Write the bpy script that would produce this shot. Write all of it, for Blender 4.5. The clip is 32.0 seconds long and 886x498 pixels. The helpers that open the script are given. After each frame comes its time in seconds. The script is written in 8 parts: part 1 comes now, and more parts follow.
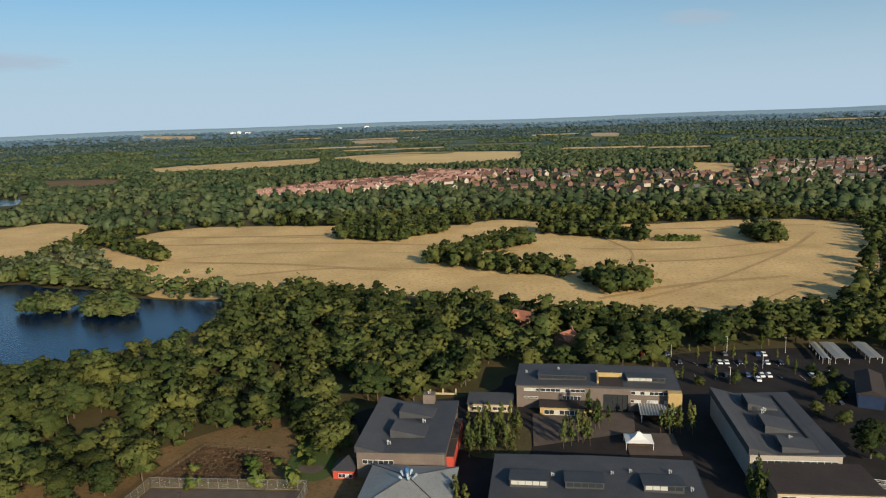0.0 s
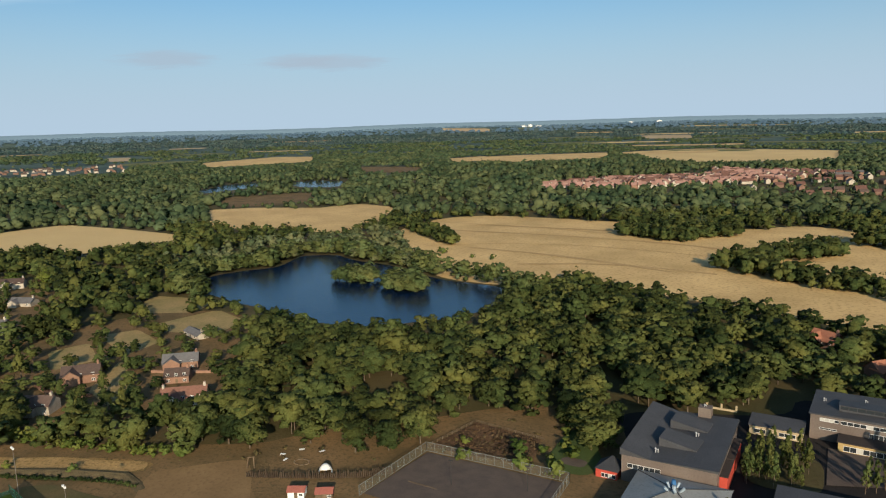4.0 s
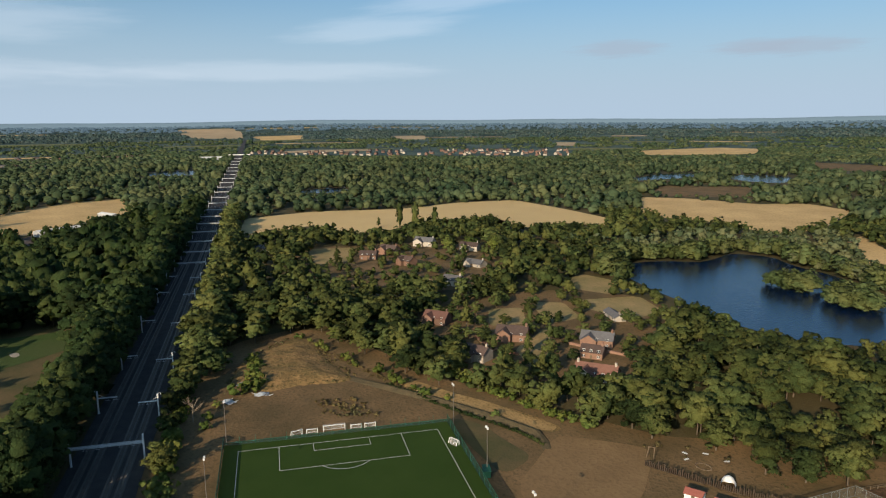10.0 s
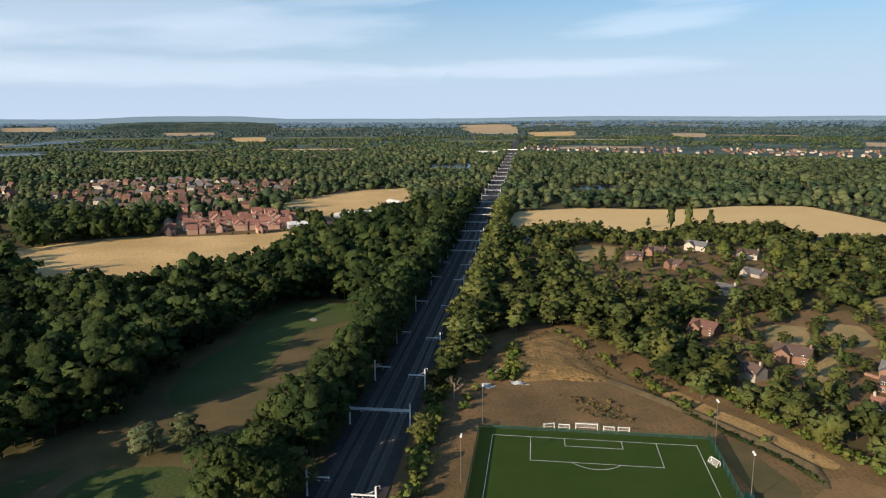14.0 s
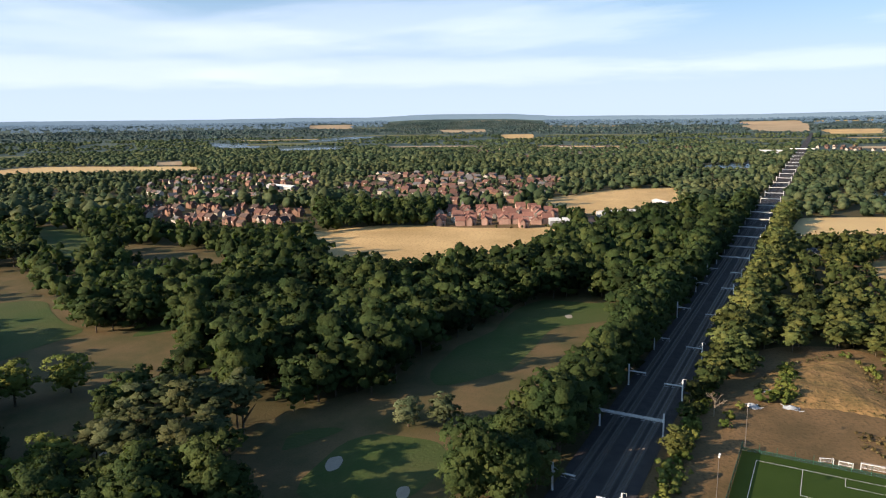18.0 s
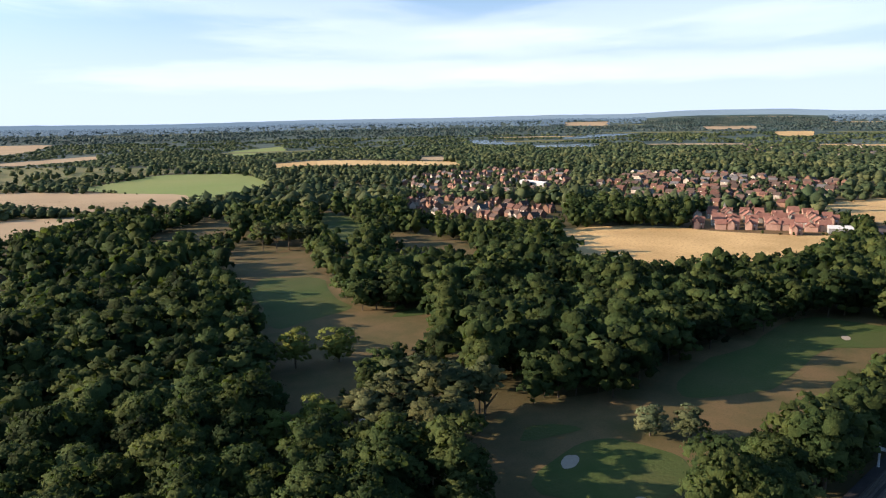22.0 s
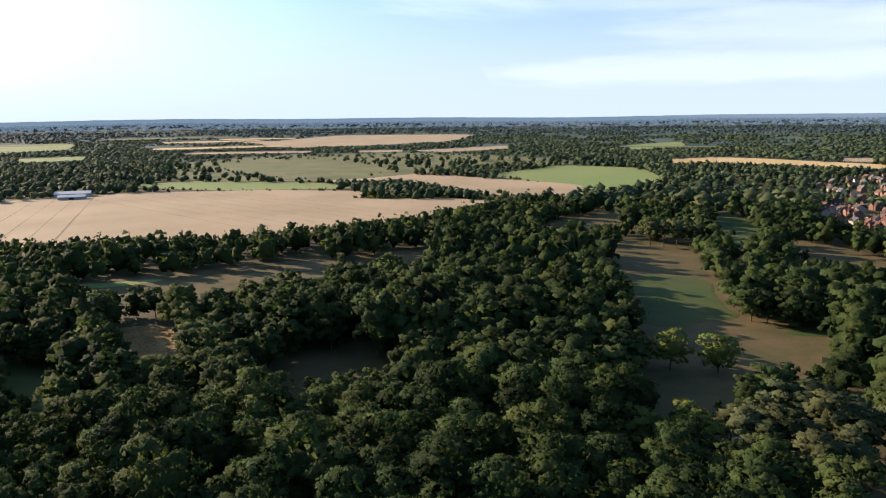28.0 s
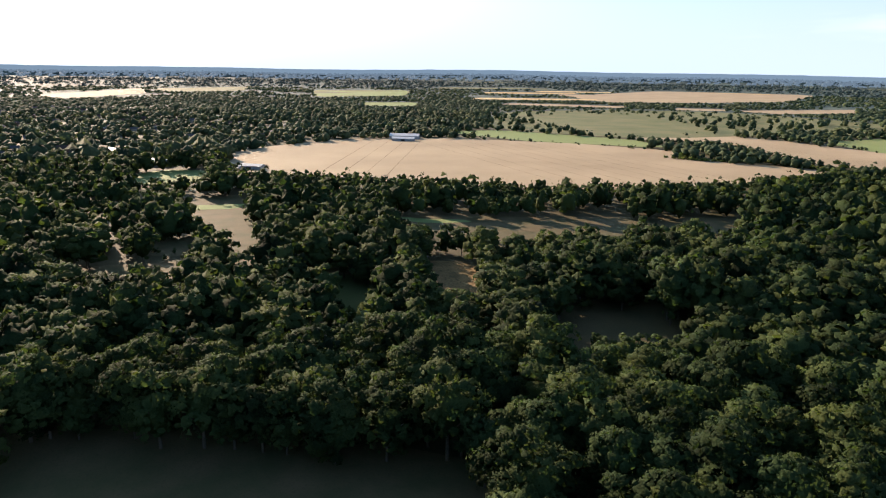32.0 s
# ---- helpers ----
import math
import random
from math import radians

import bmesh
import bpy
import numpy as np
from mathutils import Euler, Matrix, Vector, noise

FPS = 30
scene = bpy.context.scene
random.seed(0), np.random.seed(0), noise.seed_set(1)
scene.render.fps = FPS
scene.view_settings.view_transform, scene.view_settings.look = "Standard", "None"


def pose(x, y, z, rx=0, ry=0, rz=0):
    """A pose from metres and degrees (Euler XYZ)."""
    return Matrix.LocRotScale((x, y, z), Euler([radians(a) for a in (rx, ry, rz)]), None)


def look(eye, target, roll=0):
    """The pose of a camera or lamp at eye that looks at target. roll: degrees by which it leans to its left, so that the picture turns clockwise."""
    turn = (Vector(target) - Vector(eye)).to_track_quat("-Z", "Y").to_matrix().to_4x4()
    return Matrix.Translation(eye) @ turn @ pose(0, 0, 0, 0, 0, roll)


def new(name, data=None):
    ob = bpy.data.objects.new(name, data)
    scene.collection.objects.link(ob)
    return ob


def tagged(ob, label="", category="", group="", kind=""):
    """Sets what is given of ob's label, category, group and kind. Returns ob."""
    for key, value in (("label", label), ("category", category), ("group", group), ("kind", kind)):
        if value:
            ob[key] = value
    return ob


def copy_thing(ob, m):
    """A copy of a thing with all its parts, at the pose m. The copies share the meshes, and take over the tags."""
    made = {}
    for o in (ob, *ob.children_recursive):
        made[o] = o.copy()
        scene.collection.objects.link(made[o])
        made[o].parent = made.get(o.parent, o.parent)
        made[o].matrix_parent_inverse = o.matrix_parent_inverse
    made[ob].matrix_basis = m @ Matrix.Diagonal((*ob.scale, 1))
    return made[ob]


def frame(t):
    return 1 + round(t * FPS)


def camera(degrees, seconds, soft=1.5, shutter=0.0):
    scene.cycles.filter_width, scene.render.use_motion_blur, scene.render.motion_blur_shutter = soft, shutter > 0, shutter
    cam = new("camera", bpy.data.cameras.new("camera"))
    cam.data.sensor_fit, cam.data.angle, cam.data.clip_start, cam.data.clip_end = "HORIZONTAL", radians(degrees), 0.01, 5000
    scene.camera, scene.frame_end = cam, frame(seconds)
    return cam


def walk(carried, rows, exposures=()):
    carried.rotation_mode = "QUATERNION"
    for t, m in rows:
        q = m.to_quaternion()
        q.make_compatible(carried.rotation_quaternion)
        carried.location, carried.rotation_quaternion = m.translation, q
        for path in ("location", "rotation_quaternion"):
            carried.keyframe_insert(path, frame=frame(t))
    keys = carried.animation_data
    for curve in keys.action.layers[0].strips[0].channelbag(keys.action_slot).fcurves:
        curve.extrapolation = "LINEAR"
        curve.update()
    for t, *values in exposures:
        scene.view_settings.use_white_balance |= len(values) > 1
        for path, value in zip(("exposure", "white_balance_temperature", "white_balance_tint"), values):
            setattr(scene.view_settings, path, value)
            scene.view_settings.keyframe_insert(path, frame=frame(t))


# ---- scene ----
EYE = (0.0, 0.0, 105.0)
cam = camera(64.05, 32.0, soft=1.15)
# seconds, tilt, lean and turn of the hovering camera
PATH = (
    (0.0, 79.76, 1.98, -0.34),
    (0.5, 79.80, 1.96, 2.53),
    (1.0, 79.81, 1.95, 5.37),
    (1.5, 79.84, 1.88, 8.21),
    (2.0, 79.85, 1.86, 11.05),
    (2.5, 79.86, 1.80, 13.87),
    (3.0, 79.88, 1.67, 16.74),
    (3.5, 79.93, 1.62, 19.61),
    (5.5, 80.03, 1.22, 30.98),
    (6.0, 80.02, 1.10, 33.84),
    (6.5, 79.99, 0.95, 36.67),
    (7.0, 79.93, 0.84, 39.52),
    (7.5, 79.87, 0.73, 42.37),
    (8.0, 79.83, 0.64, 45.23),
    (8.5, 79.77, 0.55, 48.09),
    (9.0, 79.73, 0.53, 50.94),
    (9.5, 79.69, 0.46, 53.81),
    (10.0, 79.68, 0.48, 56.67),
    (10.5, 79.69, 0.49, 59.52),
    (11.0, 79.68, 0.47, 62.28),
    (11.5, 79.66, 0.50, 64.92),
    (12.0, 79.66, 0.47, 67.56),
    (12.5, 79.63, 0.40, 70.23),
    (13.0, 79.60, 0.35, 72.90),
    (13.5, 79.57, 0.31, 75.57),
    (14.0, 79.53, 0.31, 78.24),
    (14.5, 79.49, 0.29, 80.91),
    (16.5, 79.42, 0.44, 91.52),
    (17.0, 79.44, 0.46, 94.13),
    (17.5, 79.45, 0.58, 96.71),
    (18.0, 79.47, 0.65, 99.31),
    (18.5, 79.49, 0.75, 101.86),
    (19.0, 79.51, 0.81, 104.42),
    (19.5, 79.52, 0.90, 106.93),
    (20.0, 79.54, 0.94, 109.48),
    (20.5, 79.56, 0.98, 111.85),
    (21.0, 79.56, 1.03, 114.41),
    (21.5, 79.54, 1.06, 116.95),
    (22.0, 79.53, 1.07, 119.46),
    (22.5, 79.52, 1.07, 121.97),
    (23.0, 79.50, 1.05, 124.48),
    (23.5, 79.48, 1.09, 126.99),
    (24.0, 79.45, 1.04, 129.52),
    (24.5, 79.43, 1.04, 132.03),
    (25.0, 79.41, 1.00, 134.57),
    (25.5, 79.38, 0.94, 137.09),
    (27.5, 79.23, 0.63, 147.43),
    (28.0, 79.49, 0.56, 150.56),
    (28.5, 79.95, 0.44, 153.70),
    (29.0, 81.22, 0.32, 156.83),
    (29.5, 81.77, 0.14, 159.96),
    (30.0, 78.80, -0.11, 163.08),
    (30.5, 77.82, -0.28, 166.18),
    (31.0, 77.18, -0.46, 169.24),
    (31.5, 76.52, -0.68, 172.26),
    (32.0, 75.85, -0.80, 175.23),
)
walk(cam, [(t, pose(*EYE, rx, ry, rz)) for t, rx, ry, rz in PATH],
     exposures=[(0.0, 0.46, 6200, 8), (5.0, 0.45, 6200, 8), (9.0, 0.4, 6220, 10), (14.0, 0.72, 6250, 14), (19.0, 1.1, 6300, 19), (25.0, 1.2, 6220, 21), (28.0, 1.1, 6200, 21), (30.0, 0.9, 6200, 22), (30.8, 1.4, 6250, 28), (31.4, 1.25, 6250, 24), (32.0, 1.2, 6300, 20)])

# ---- sky and sun ----
SUN_TURN, SUN_HEIGHT = 209.0, 19.5
world = bpy.data.worlds.new("sky")
scene.world = world
world.use_nodes = True
wn, wl = world.node_tree.nodes, world.node_tree.links
sky = wn.new("ShaderNodeTexSky")
sky.sky_type, sky.sun_disc = "NISHITA", False
sky.sun_elevation, sky.sun_rotation = radians(SUN_HEIGHT), radians(-SUN_TURN)
sky.air_density, sky.dust_density, sky.ozone_density, sky.altitude = 0.85, 2.7, 4.5, 0.0
# a thin summer haze lies over the whole sky and thickens evenly towards the horizon
way = wn.new("ShaderNodeTexCoord")
height = wn.new("ShaderNodeSeparateXYZ")
wl.new(way.outputs["Generated"], height.inputs[0])
veil = wn.new("ShaderNodeMapRange")
veil.interpolation_type = "SMOOTHSTEP"
veil.inputs[1].default_value, veil.inputs[2].default_value = 0.0, 0.235
veil.inputs[3].default_value, veil.inputs[4].default_value = 0.92, 0.06
wl.new(height.outputs["Z"], veil.inputs[0])
tone = wn.new("ShaderNodeMix")
tone.data_type, tone.blend_type = "RGBA", "MULTIPLY"
tone.inputs[0].default_value = 1.0
tone.inputs[7].default_value = (0.80, 1.03, 0.94, 1)
wl.new(sky.outputs[0], tone.inputs[6])
haze = wn.new("ShaderNodeMix")
haze.data_type = "RGBA"
haze.inputs[7].default_value = (3.75, 4.65, 5.5, 1)
wl.new(veil.outputs[0], haze.inputs[0])
wl.new(tone.outputs[2], haze.inputs[6])
wl.new(haze.outputs[2], wn["Background"].inputs[0])
wn["Background"].inputs[1].default_value = 0.1

sun_lamp = new("sun", bpy.data.lights.new("sun", "SUN"))
sun_lamp.data.energy, sun_lamp.data.angle, sun_lamp.data.color = 5.0, radians(0.6), (1.0, 0.78, 0.53)
sun_way = Vector((-math.sin(radians(SUN_TURN)) * math.cos(radians(SUN_HEIGHT)),
                  math.cos(radians(SUN_TURN)) * math.cos(radians(SUN_HEIGHT)), math.sin(radians(SUN_HEIGHT))))
sun_lamp.matrix_world = look(sun_way * 900, (0, 0, 0))

# ---- materials ----


def nodes_of(name):
    m = bpy.data.materials.new(name)
    m.use_nodes = True
    t = m.node_tree
    return m, t.nodes, t.links, t.nodes["Principled BSDF"]


def surface(name, a, b, c=None, scale=0.3, fine=4.0, rough=0.85, bump=0.3, metal=0.0, grain=0.25, vary=0.0, spread=(0.35, 0.65), gloss=0.12):
    """Two colours in broad patches, a third in fine grain, some relief; vary: brightness by object."""
    m, n, l, p = nodes_of(name)
    c = c or tuple(v * 0.55 for v in a)
    a, b, c = (tuple(v * 0.8 for v in tone_) for tone_ in (a, b, c))
    co = n.new("ShaderNodeTexCoord")
    big = n.new("ShaderNodeTexNoise")
    big.inputs["Scale"].default_value, big.inputs["Detail"].default_value, big.inputs["Roughness"].default_value = scale, 6, 0.6
    l.new(co.outputs["Object"], big.inputs["Vector"])
    small = n.new("ShaderNodeTexNoise")
    small.inputs["Scale"].default_value, small.inputs["Detail"].default_value = fine, 4
    l.new(co.outputs["Object"], small.inputs["Vector"])
    ramp = n.new("ShaderNodeMapRange")
    ramp.inputs[1].default_value, ramp.inputs[2].default_value = spread
    l.new(big.outputs["Fac"], ramp.inputs[0])
    mix = n.new("ShaderNodeMix")
    mix.data_type = "RGBA"
    l.new(ramp.outputs[0], mix.inputs[0])
    mix.inputs[6].default_value, mix.inputs[7].default_value = (*a, 1), (*b, 1)
    mix2 = n.new("ShaderNodeMix")
    mix2.data_type = "RGBA"
    mix2.inputs[7].default_value = (*c, 1)
    r2 = n.new("ShaderNodeMapRange")
    r2.inputs[1].default_value, r2.inputs[2].default_value, r2.inputs[4].default_value = 0.5, 0.75, grain * 2
    l.new(small.outputs["Fac"], r2.inputs[0])
    l.new(r2.outputs[0], mix2.inputs[0])
    l.new(mix.outputs[2], mix2.inputs[6])
    out = mix2.outputs[2]
    if vary:
        info = n.new("ShaderNodeObjectInfo")
        mr = n.new("ShaderNodeMapRange")
        mr.inputs[3].default_value, mr.inputs[4].default_value = 1 - vary, 1 + vary
        l.new(info.outputs["Random"], mr.inputs[0])
        hs = n.new("ShaderNodeHueSaturation")
        l.new(mr.outputs[0], hs.inputs["Value"])
        l.new(out, hs.inputs["Color"])
        out = hs.outputs[0]
    l.new(out, p.inputs["Base Color"])
    p.inputs["Roughness"].default_value, p.inputs["Metallic"].default_value = rough, metal
    p.inputs["Specular IOR Level"].default_value = gloss
    if bump:
        bp = n.new("ShaderNodeBump")
        bp.inputs["Strength"].default_value, bp.inputs["Distance"].default_value = bump, 0.6 / fine
        l.new(small.outputs["Fac"], bp.inputs["Height"])
        l.new(bp.outputs[0], p.inputs["Normal"])
    return m


def foliage(name, dark, mid, light, grain=1.6, through_light=0.16, stand=0.07):
    """Leaves: tone by tree or clump, by stand of trees, and by leaf cluster; some light shines through."""
    m, n, l, p = nodes_of(name)
    geo = n.new("ShaderNodeNewGeometry")
    info = n.new("ShaderNodeObjectInfo")
    own = n.new("ShaderNodeAttribute")
    own.attribute_name = "tone"
    add = n.new("ShaderNodeMath")
    l.new(own.outputs["Fac"], add.inputs[0])
    l.new(info.outputs["Random"], add.inputs[1])
    fr = n.new("ShaderNodeMath")
    fr.operation = "FRACT"
    l.new(add.outputs[0], fr.inputs[0])
    bough = n.new("ShaderNodeMath")
    bough.operation = "MULTIPLY_ADD"
    bough.inputs[1].default_value, bough.inputs[2].default_value = 0.16, -0.08
    l.new(geo.outputs["Random Per Island"], bough.inputs[0])
    stn = n.new("ShaderNodeTexNoise")
    stn.inputs["Scale"].default_value, stn.inputs["Detail"].default_value = stand, 2
    l.new(geo.outputs["Position"], stn.inputs["Vector"])
    clump = n.new("ShaderNodeTexNoise")
    clump.inputs["Scale"].default_value, clump.inputs["Detail"].default_value = grain, 5
    l.new(geo.outputs["Position"], clump.inputs["Vector"])
    s1 = n.new("ShaderNodeMath")
    s1.operation = "MULTIPLY_ADD"
    s1.inputs[1].default_value = 0.42
    l.new(fr.outputs[0], s1.inputs[0])
    s2 = n.new("ShaderNodeMath")
    s2.operation = "MULTIPLY_ADD"
    s2.inputs[1].default_value, s2.inputs[2].default_value = 1.3, -0.5
    l.new(stn.outputs["Fac"], s2.inputs[0])
    s4 = n.new("ShaderNodeMath")
    l.new(s2.outputs[0], s4.inputs[0])
    l.new(bough.outputs[0], s4.inputs[1])
    l.new(s4.outputs[0], s1.inputs[2])
    s3 = n.new("ShaderNodeMath")
    s3.operation = "MULTIPLY_ADD"
    s3.inputs[1].default_value = 0.7
    l.new(clump.outputs["Fac"], s3.inputs[0])
    l.new(s1.outputs[0], s3.inputs[2])
    ramp = n.new("ShaderNodeValToRGB")
    e = ramp.color_ramp.elements
    e[0].position, e[0].color = 0.3, (*dark, 1)
    e[1].position, e[1].color = 1.0, (*light, 1)
    k = e.new(0.62)
    k.color = (*mid, 1)
    l.new(s3.outputs[0], ramp.inputs[0])
    kin = n.new("ShaderNodeTexNoise")
    kin.inputs["Scale"].default_value, kin.inputs["Detail"].default_value = stand * 0.9, 1
    off = n.new("ShaderNodeVectorMath")
    off.inputs[1].default_value = (37.0, 11.0, 5.0)
    l.new(geo.outputs["Position"], off.inputs[0])
    l.new(off.outputs[0], kin.inputs["Vector"])
    hue = n.new("ShaderNodeMapRange")
    hue.inputs[1].default_value, hue.inputs[2].default_value = 0.4, 0.62
    l.new(kin.outputs["Fac"], hue.inputs[0])
    cool = n.new("ShaderNodeMix")
    cool.data_type, cool.blend_type = "RGBA", "MULTIPLY"
    cool.inputs[7].default_value = (0.72, 0.88, 0.98, 1)
    l.new(hue.outputs[0], cool.inputs[0])
    l.new(ramp.outputs[0], cool.inputs[6])
    l.new(cool.outputs[2], p.inputs["Base Color"])
    p.inputs["Roughness"].default_value, p.inputs["Specular IOR Level"].default_value = 0.8, 0.06
    bp = n.new("ShaderNodeBump")
    bp.inputs["Strength"].default_value, bp.inputs["Distance"].default_value = 0.9, 0.5
    l.new(clump.outputs["Fac"], bp.inputs["Height"])
    l.new(bp.outputs[0], p.inputs["Normal"])
    tr = n.new("ShaderNodeBsdfTranslucent")
    thin = n.new("ShaderNodeMix")
    thin.data_type, thin.blend_type = "RGBA", "MULTIPLY"
    thin.inputs[0].default_value = 1.0
    thin.inputs[7].default_value = (1.5, 1.65, 0.95, 1)
    l.new(cool.outputs[2], thin.inputs[6])
    l.new(thin.outputs[2], tr.inputs[0])
    ms = n.new("ShaderNodeMixShader")
    ms.inputs[0].default_value = through_light
    l.new(p.outputs[0], ms.inputs[1])
    l.new(tr.outputs[0], ms.inputs[2])
    l.new(ms.outputs[0], n["Material Output"].inputs[0])
    return m


M = {}
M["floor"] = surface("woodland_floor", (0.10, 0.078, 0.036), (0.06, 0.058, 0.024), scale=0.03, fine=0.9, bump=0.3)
M["straw"] = surface("dry_grass", (0.72, 0.50, 0.235), (0.48, 0.33, 0.145), (0.25, 0.17, 0.07), scale=0.018, fine=0.45, bump=0.2, grain=0.35, spread=(0.3, 0.7))
M["worn"] = surface("worn_dry_grass", (0.50, 0.34, 0.16), (0.40, 0.27, 0.125), scale=0.05, fine=0.6, bump=0.2, grain=0.3)
M["wheat"] = surface("ripe_wheat", (0.66, 0.48, 0.23), (0.58, 0.42, 0.20), scale=0.008, fine=0.6, bump=0.4, grain=0.12)
M["pale"] = surface("pale_stubble", (0.47, 0.36, 0.225), (0.38, 0.29, 0.18), scale=0.008, fine=0.5, bump=0.4, grain=0.12)
M["brown"] = surface("parched_pasture", (0.22, 0.14, 0.068), (0.12, 0.085, 0.040), (0.08, 0.062, 0.028), scale=0.045, fine=0.8, bump=0.3, grain=0.45)
M["rough"] = surface("rough_dry_grass", (0.34, 0.205, 0.085), (0.16, 0.115, 0.045), (0.075, 0.065, 0.025), scale=0.09, fine=0.7, bump=0.5, grain=0.55)
M["lawn"] = surface("dry_lawn", (0.38, 0.27, 0.13), (0.24, 0.20, 0.085), (0.15, 0.13, 0.05), scale=0.05, fine=0.8, bump=0.3)
M["fairway"] = surface("golf_grass", (0.052, 0.088, 0.024), (0.085, 0.098, 0.036), (0.05, 0.08, 0.022), scale=0.03, fine=0.8, bump=0.3)
M["dryfair"] = surface("dry_fairway", (0.155, 0.112, 0.056), (0.085, 0.082, 0.034), (0.062, 0.06, 0.026), scale=0.05, fine=1.4, bump=0.2)
M["dull"] = surface("dull_pasture", (0.20, 0.19, 0.085), (0.13, 0.15, 0.06), (0.10, 0.10, 0.04), scale=0.012, fine=0.5, bump=0.2)
M["green"] = surface("green_crop", (0.20, 0.27, 0.085), (0.24, 0.28, 0.10), scale=0.006, fine=0.5, bump=0.3, grain=0.1)
M["turf"] = surface("artificial_turf", (0.030, 0.058, 0.007), (0.037, 0.067, 0.010), scale=0.05, fine=6, bump=0.2, grain=0.1)
M["ballast"] = surface("railway_ballast", (0.050, 0.047, 0.048), (0.078, 0.071, 0.069), (0.022, 0.02, 0.02), scale=0.2, fine=5, bump=0.8, grain=0.4)
M["asphalt"] = surface("asphalt", (0.021, 0.019, 0.019), (0.034, 0.030, 0.029), gloss=0.1, scale=0.08, fine=3, bump=0.2)
M["leaf"] = foliage("broad_leaves", (0.0133, 0.0185, 0.0059), (0.0429, 0.0518, 0.0148), (0.0999, 0.1036, 0.0296), through_light=0.14)
# darker than the broad leaves; for southern woods, a railway row and ditch scrub
M["leaf_darker"] = foliage("darker_leaves", (0.013, 0.020, 0.0075), (0.031, 0.046, 0.0145), (0.070, 0.088, 0.027), through_light=0.3)
# lifted darks and some blue put a little distance haze into the colour
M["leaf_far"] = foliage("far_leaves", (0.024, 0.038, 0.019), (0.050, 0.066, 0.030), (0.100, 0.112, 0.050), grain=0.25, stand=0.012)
M["bark"] = surface("bark", (0.10, 0.075, 0.05), (0.16, 0.13, 0.10), scale=0.8, fine=8, bump=0.6)
M["roof_grey"] = surface("grey_roof_sheet", (0.060, 0.062, 0.070), (0.075, 0.077, 0.086), scale=0.15, fine=2, rough=0.6, bump=0.05)


def water_material():
    m, n, l, p = nodes_of("lake_water")
    p.inputs["Base Color"].default_value = (0.003, 0.011, 0.036, 1)
    p.inputs["Roughness"].default_value, p.inputs["IOR"].default_value = 0.04, 1.33
    w = n.new("ShaderNodeTexNoise")
    w.inputs["Scale"].default_value, w.inputs["Detail"].default_value = 0.6, 4
    co = n.new("ShaderNodeTexCoord")
    l.new(co.outputs["Object"], w.inputs["Vector"])
    bp = n.new("ShaderNodeBump")
    bp.inputs["Strength"].default_value, bp.inputs["Distance"].default_value = 0.4, 0.5
    l.new(w.outputs["Fac"], bp.inputs["Height"])
    l.new(bp.outputs[0], p.inputs["Normal"])
    return m


M["water"] = water_material()

# ---- building helpers ----


def mesh_of(name, verts, faces, mats, indices=None, smooth=False, normals=None, tone=None):
    """A mesh from arrays of corners and of triangles, quick for large counts; normals: soft shading of leaf masses; tone: a value for each tree."""
    me = bpy.data.meshes.new(name)
    verts, faces = np.asarray(verts, np.float32), np.asarray(faces, np.int32)
    k = faces.shape[1]
    me.vertices.add(len(verts))
    me.vertices.foreach_set("co", verts.ravel())
    me.loops.add(faces.size)
    me.loops.foreach_set("vertex_index", faces.ravel())
    me.polygons.add(len(faces))
    me.polygons.foreach_set("loop_start", np.arange(0, faces.size, k, dtype=np.int32))
    if indices is not None:
        me.polygons.foreach_set("material_index", np.asarray(indices, np.int32))
    me.polygons.foreach_set("use_smooth", np.full(len(faces), smooth))
    for m in mats:
        me.materials.append(m)
    me.update(calc_edges=True)
    if normals is not None:
        me.attributes.new("custom_normal", "FLOAT_VECTOR", "POINT").data.foreach_set("vector", np.asarray(normals, np.float32).ravel())
    if tone is not None:
        me.attributes.new("tone", "FLOAT", "POINT").data.foreach_set("value", np.asarray(tone, np.float32))
    return me


def part(name, bm, material, parent, label=""):
    """One bmesh as one mesh object under a thing or part."""
    me = bpy.data.meshes.new(name)
    bm.to_mesh(me)
    bm.free()
    me.materials.append(material)
    ob = new(name, me)
    ob.parent = parent
    if label:
        ob["label"] = label
    return ob


def reach(far):
    """Where a place that many metres away lies in the model: true up to 2600 m, then drawn in so that the plain ends at 4.9 km."""
    return np.where(far > 2600, 4860 - 2260 * np.exp(-(np.maximum(far, 2600) - 2600) / 2260), far)


def unreach(x, y):
    """How much farther a place truly lies than the model draws it."""
    r = np.maximum(np.hypot(x, y), 1.0)
    return np.where(r > 2600, (2600 - 2260 * np.log(1 - np.clip((r - 2600) / 2260, 0, 0.9978))) / r, 1.0)


def land(x, y):
    """Height of the land: level, then rising as the drawn-in distance needs to stay level to the eye, with low hills on the horizon."""
    r = np.hypot(x, y)
    az = np.degrees(np.arctan2(-np.asarray(x, float), y)) % 360
    full = 2600 - 2260 * np.log(1 - np.clip((r - 2600) / 2260, 0, 0.9978))
    z = np.where(r > 2600, 105 * (1 - np.minimum(r, 4855) / full), 0.0)
    hill = 24 * np.exp(-((az - 97.5) / 5.8) ** 4) + 4 * np.sin(np.radians(az * 7)) + 3 * np.sin(np.radians(az * 17 + 40))
    return z + hill * np.clip((r - 4250) / 450, 0, 1) ** 2


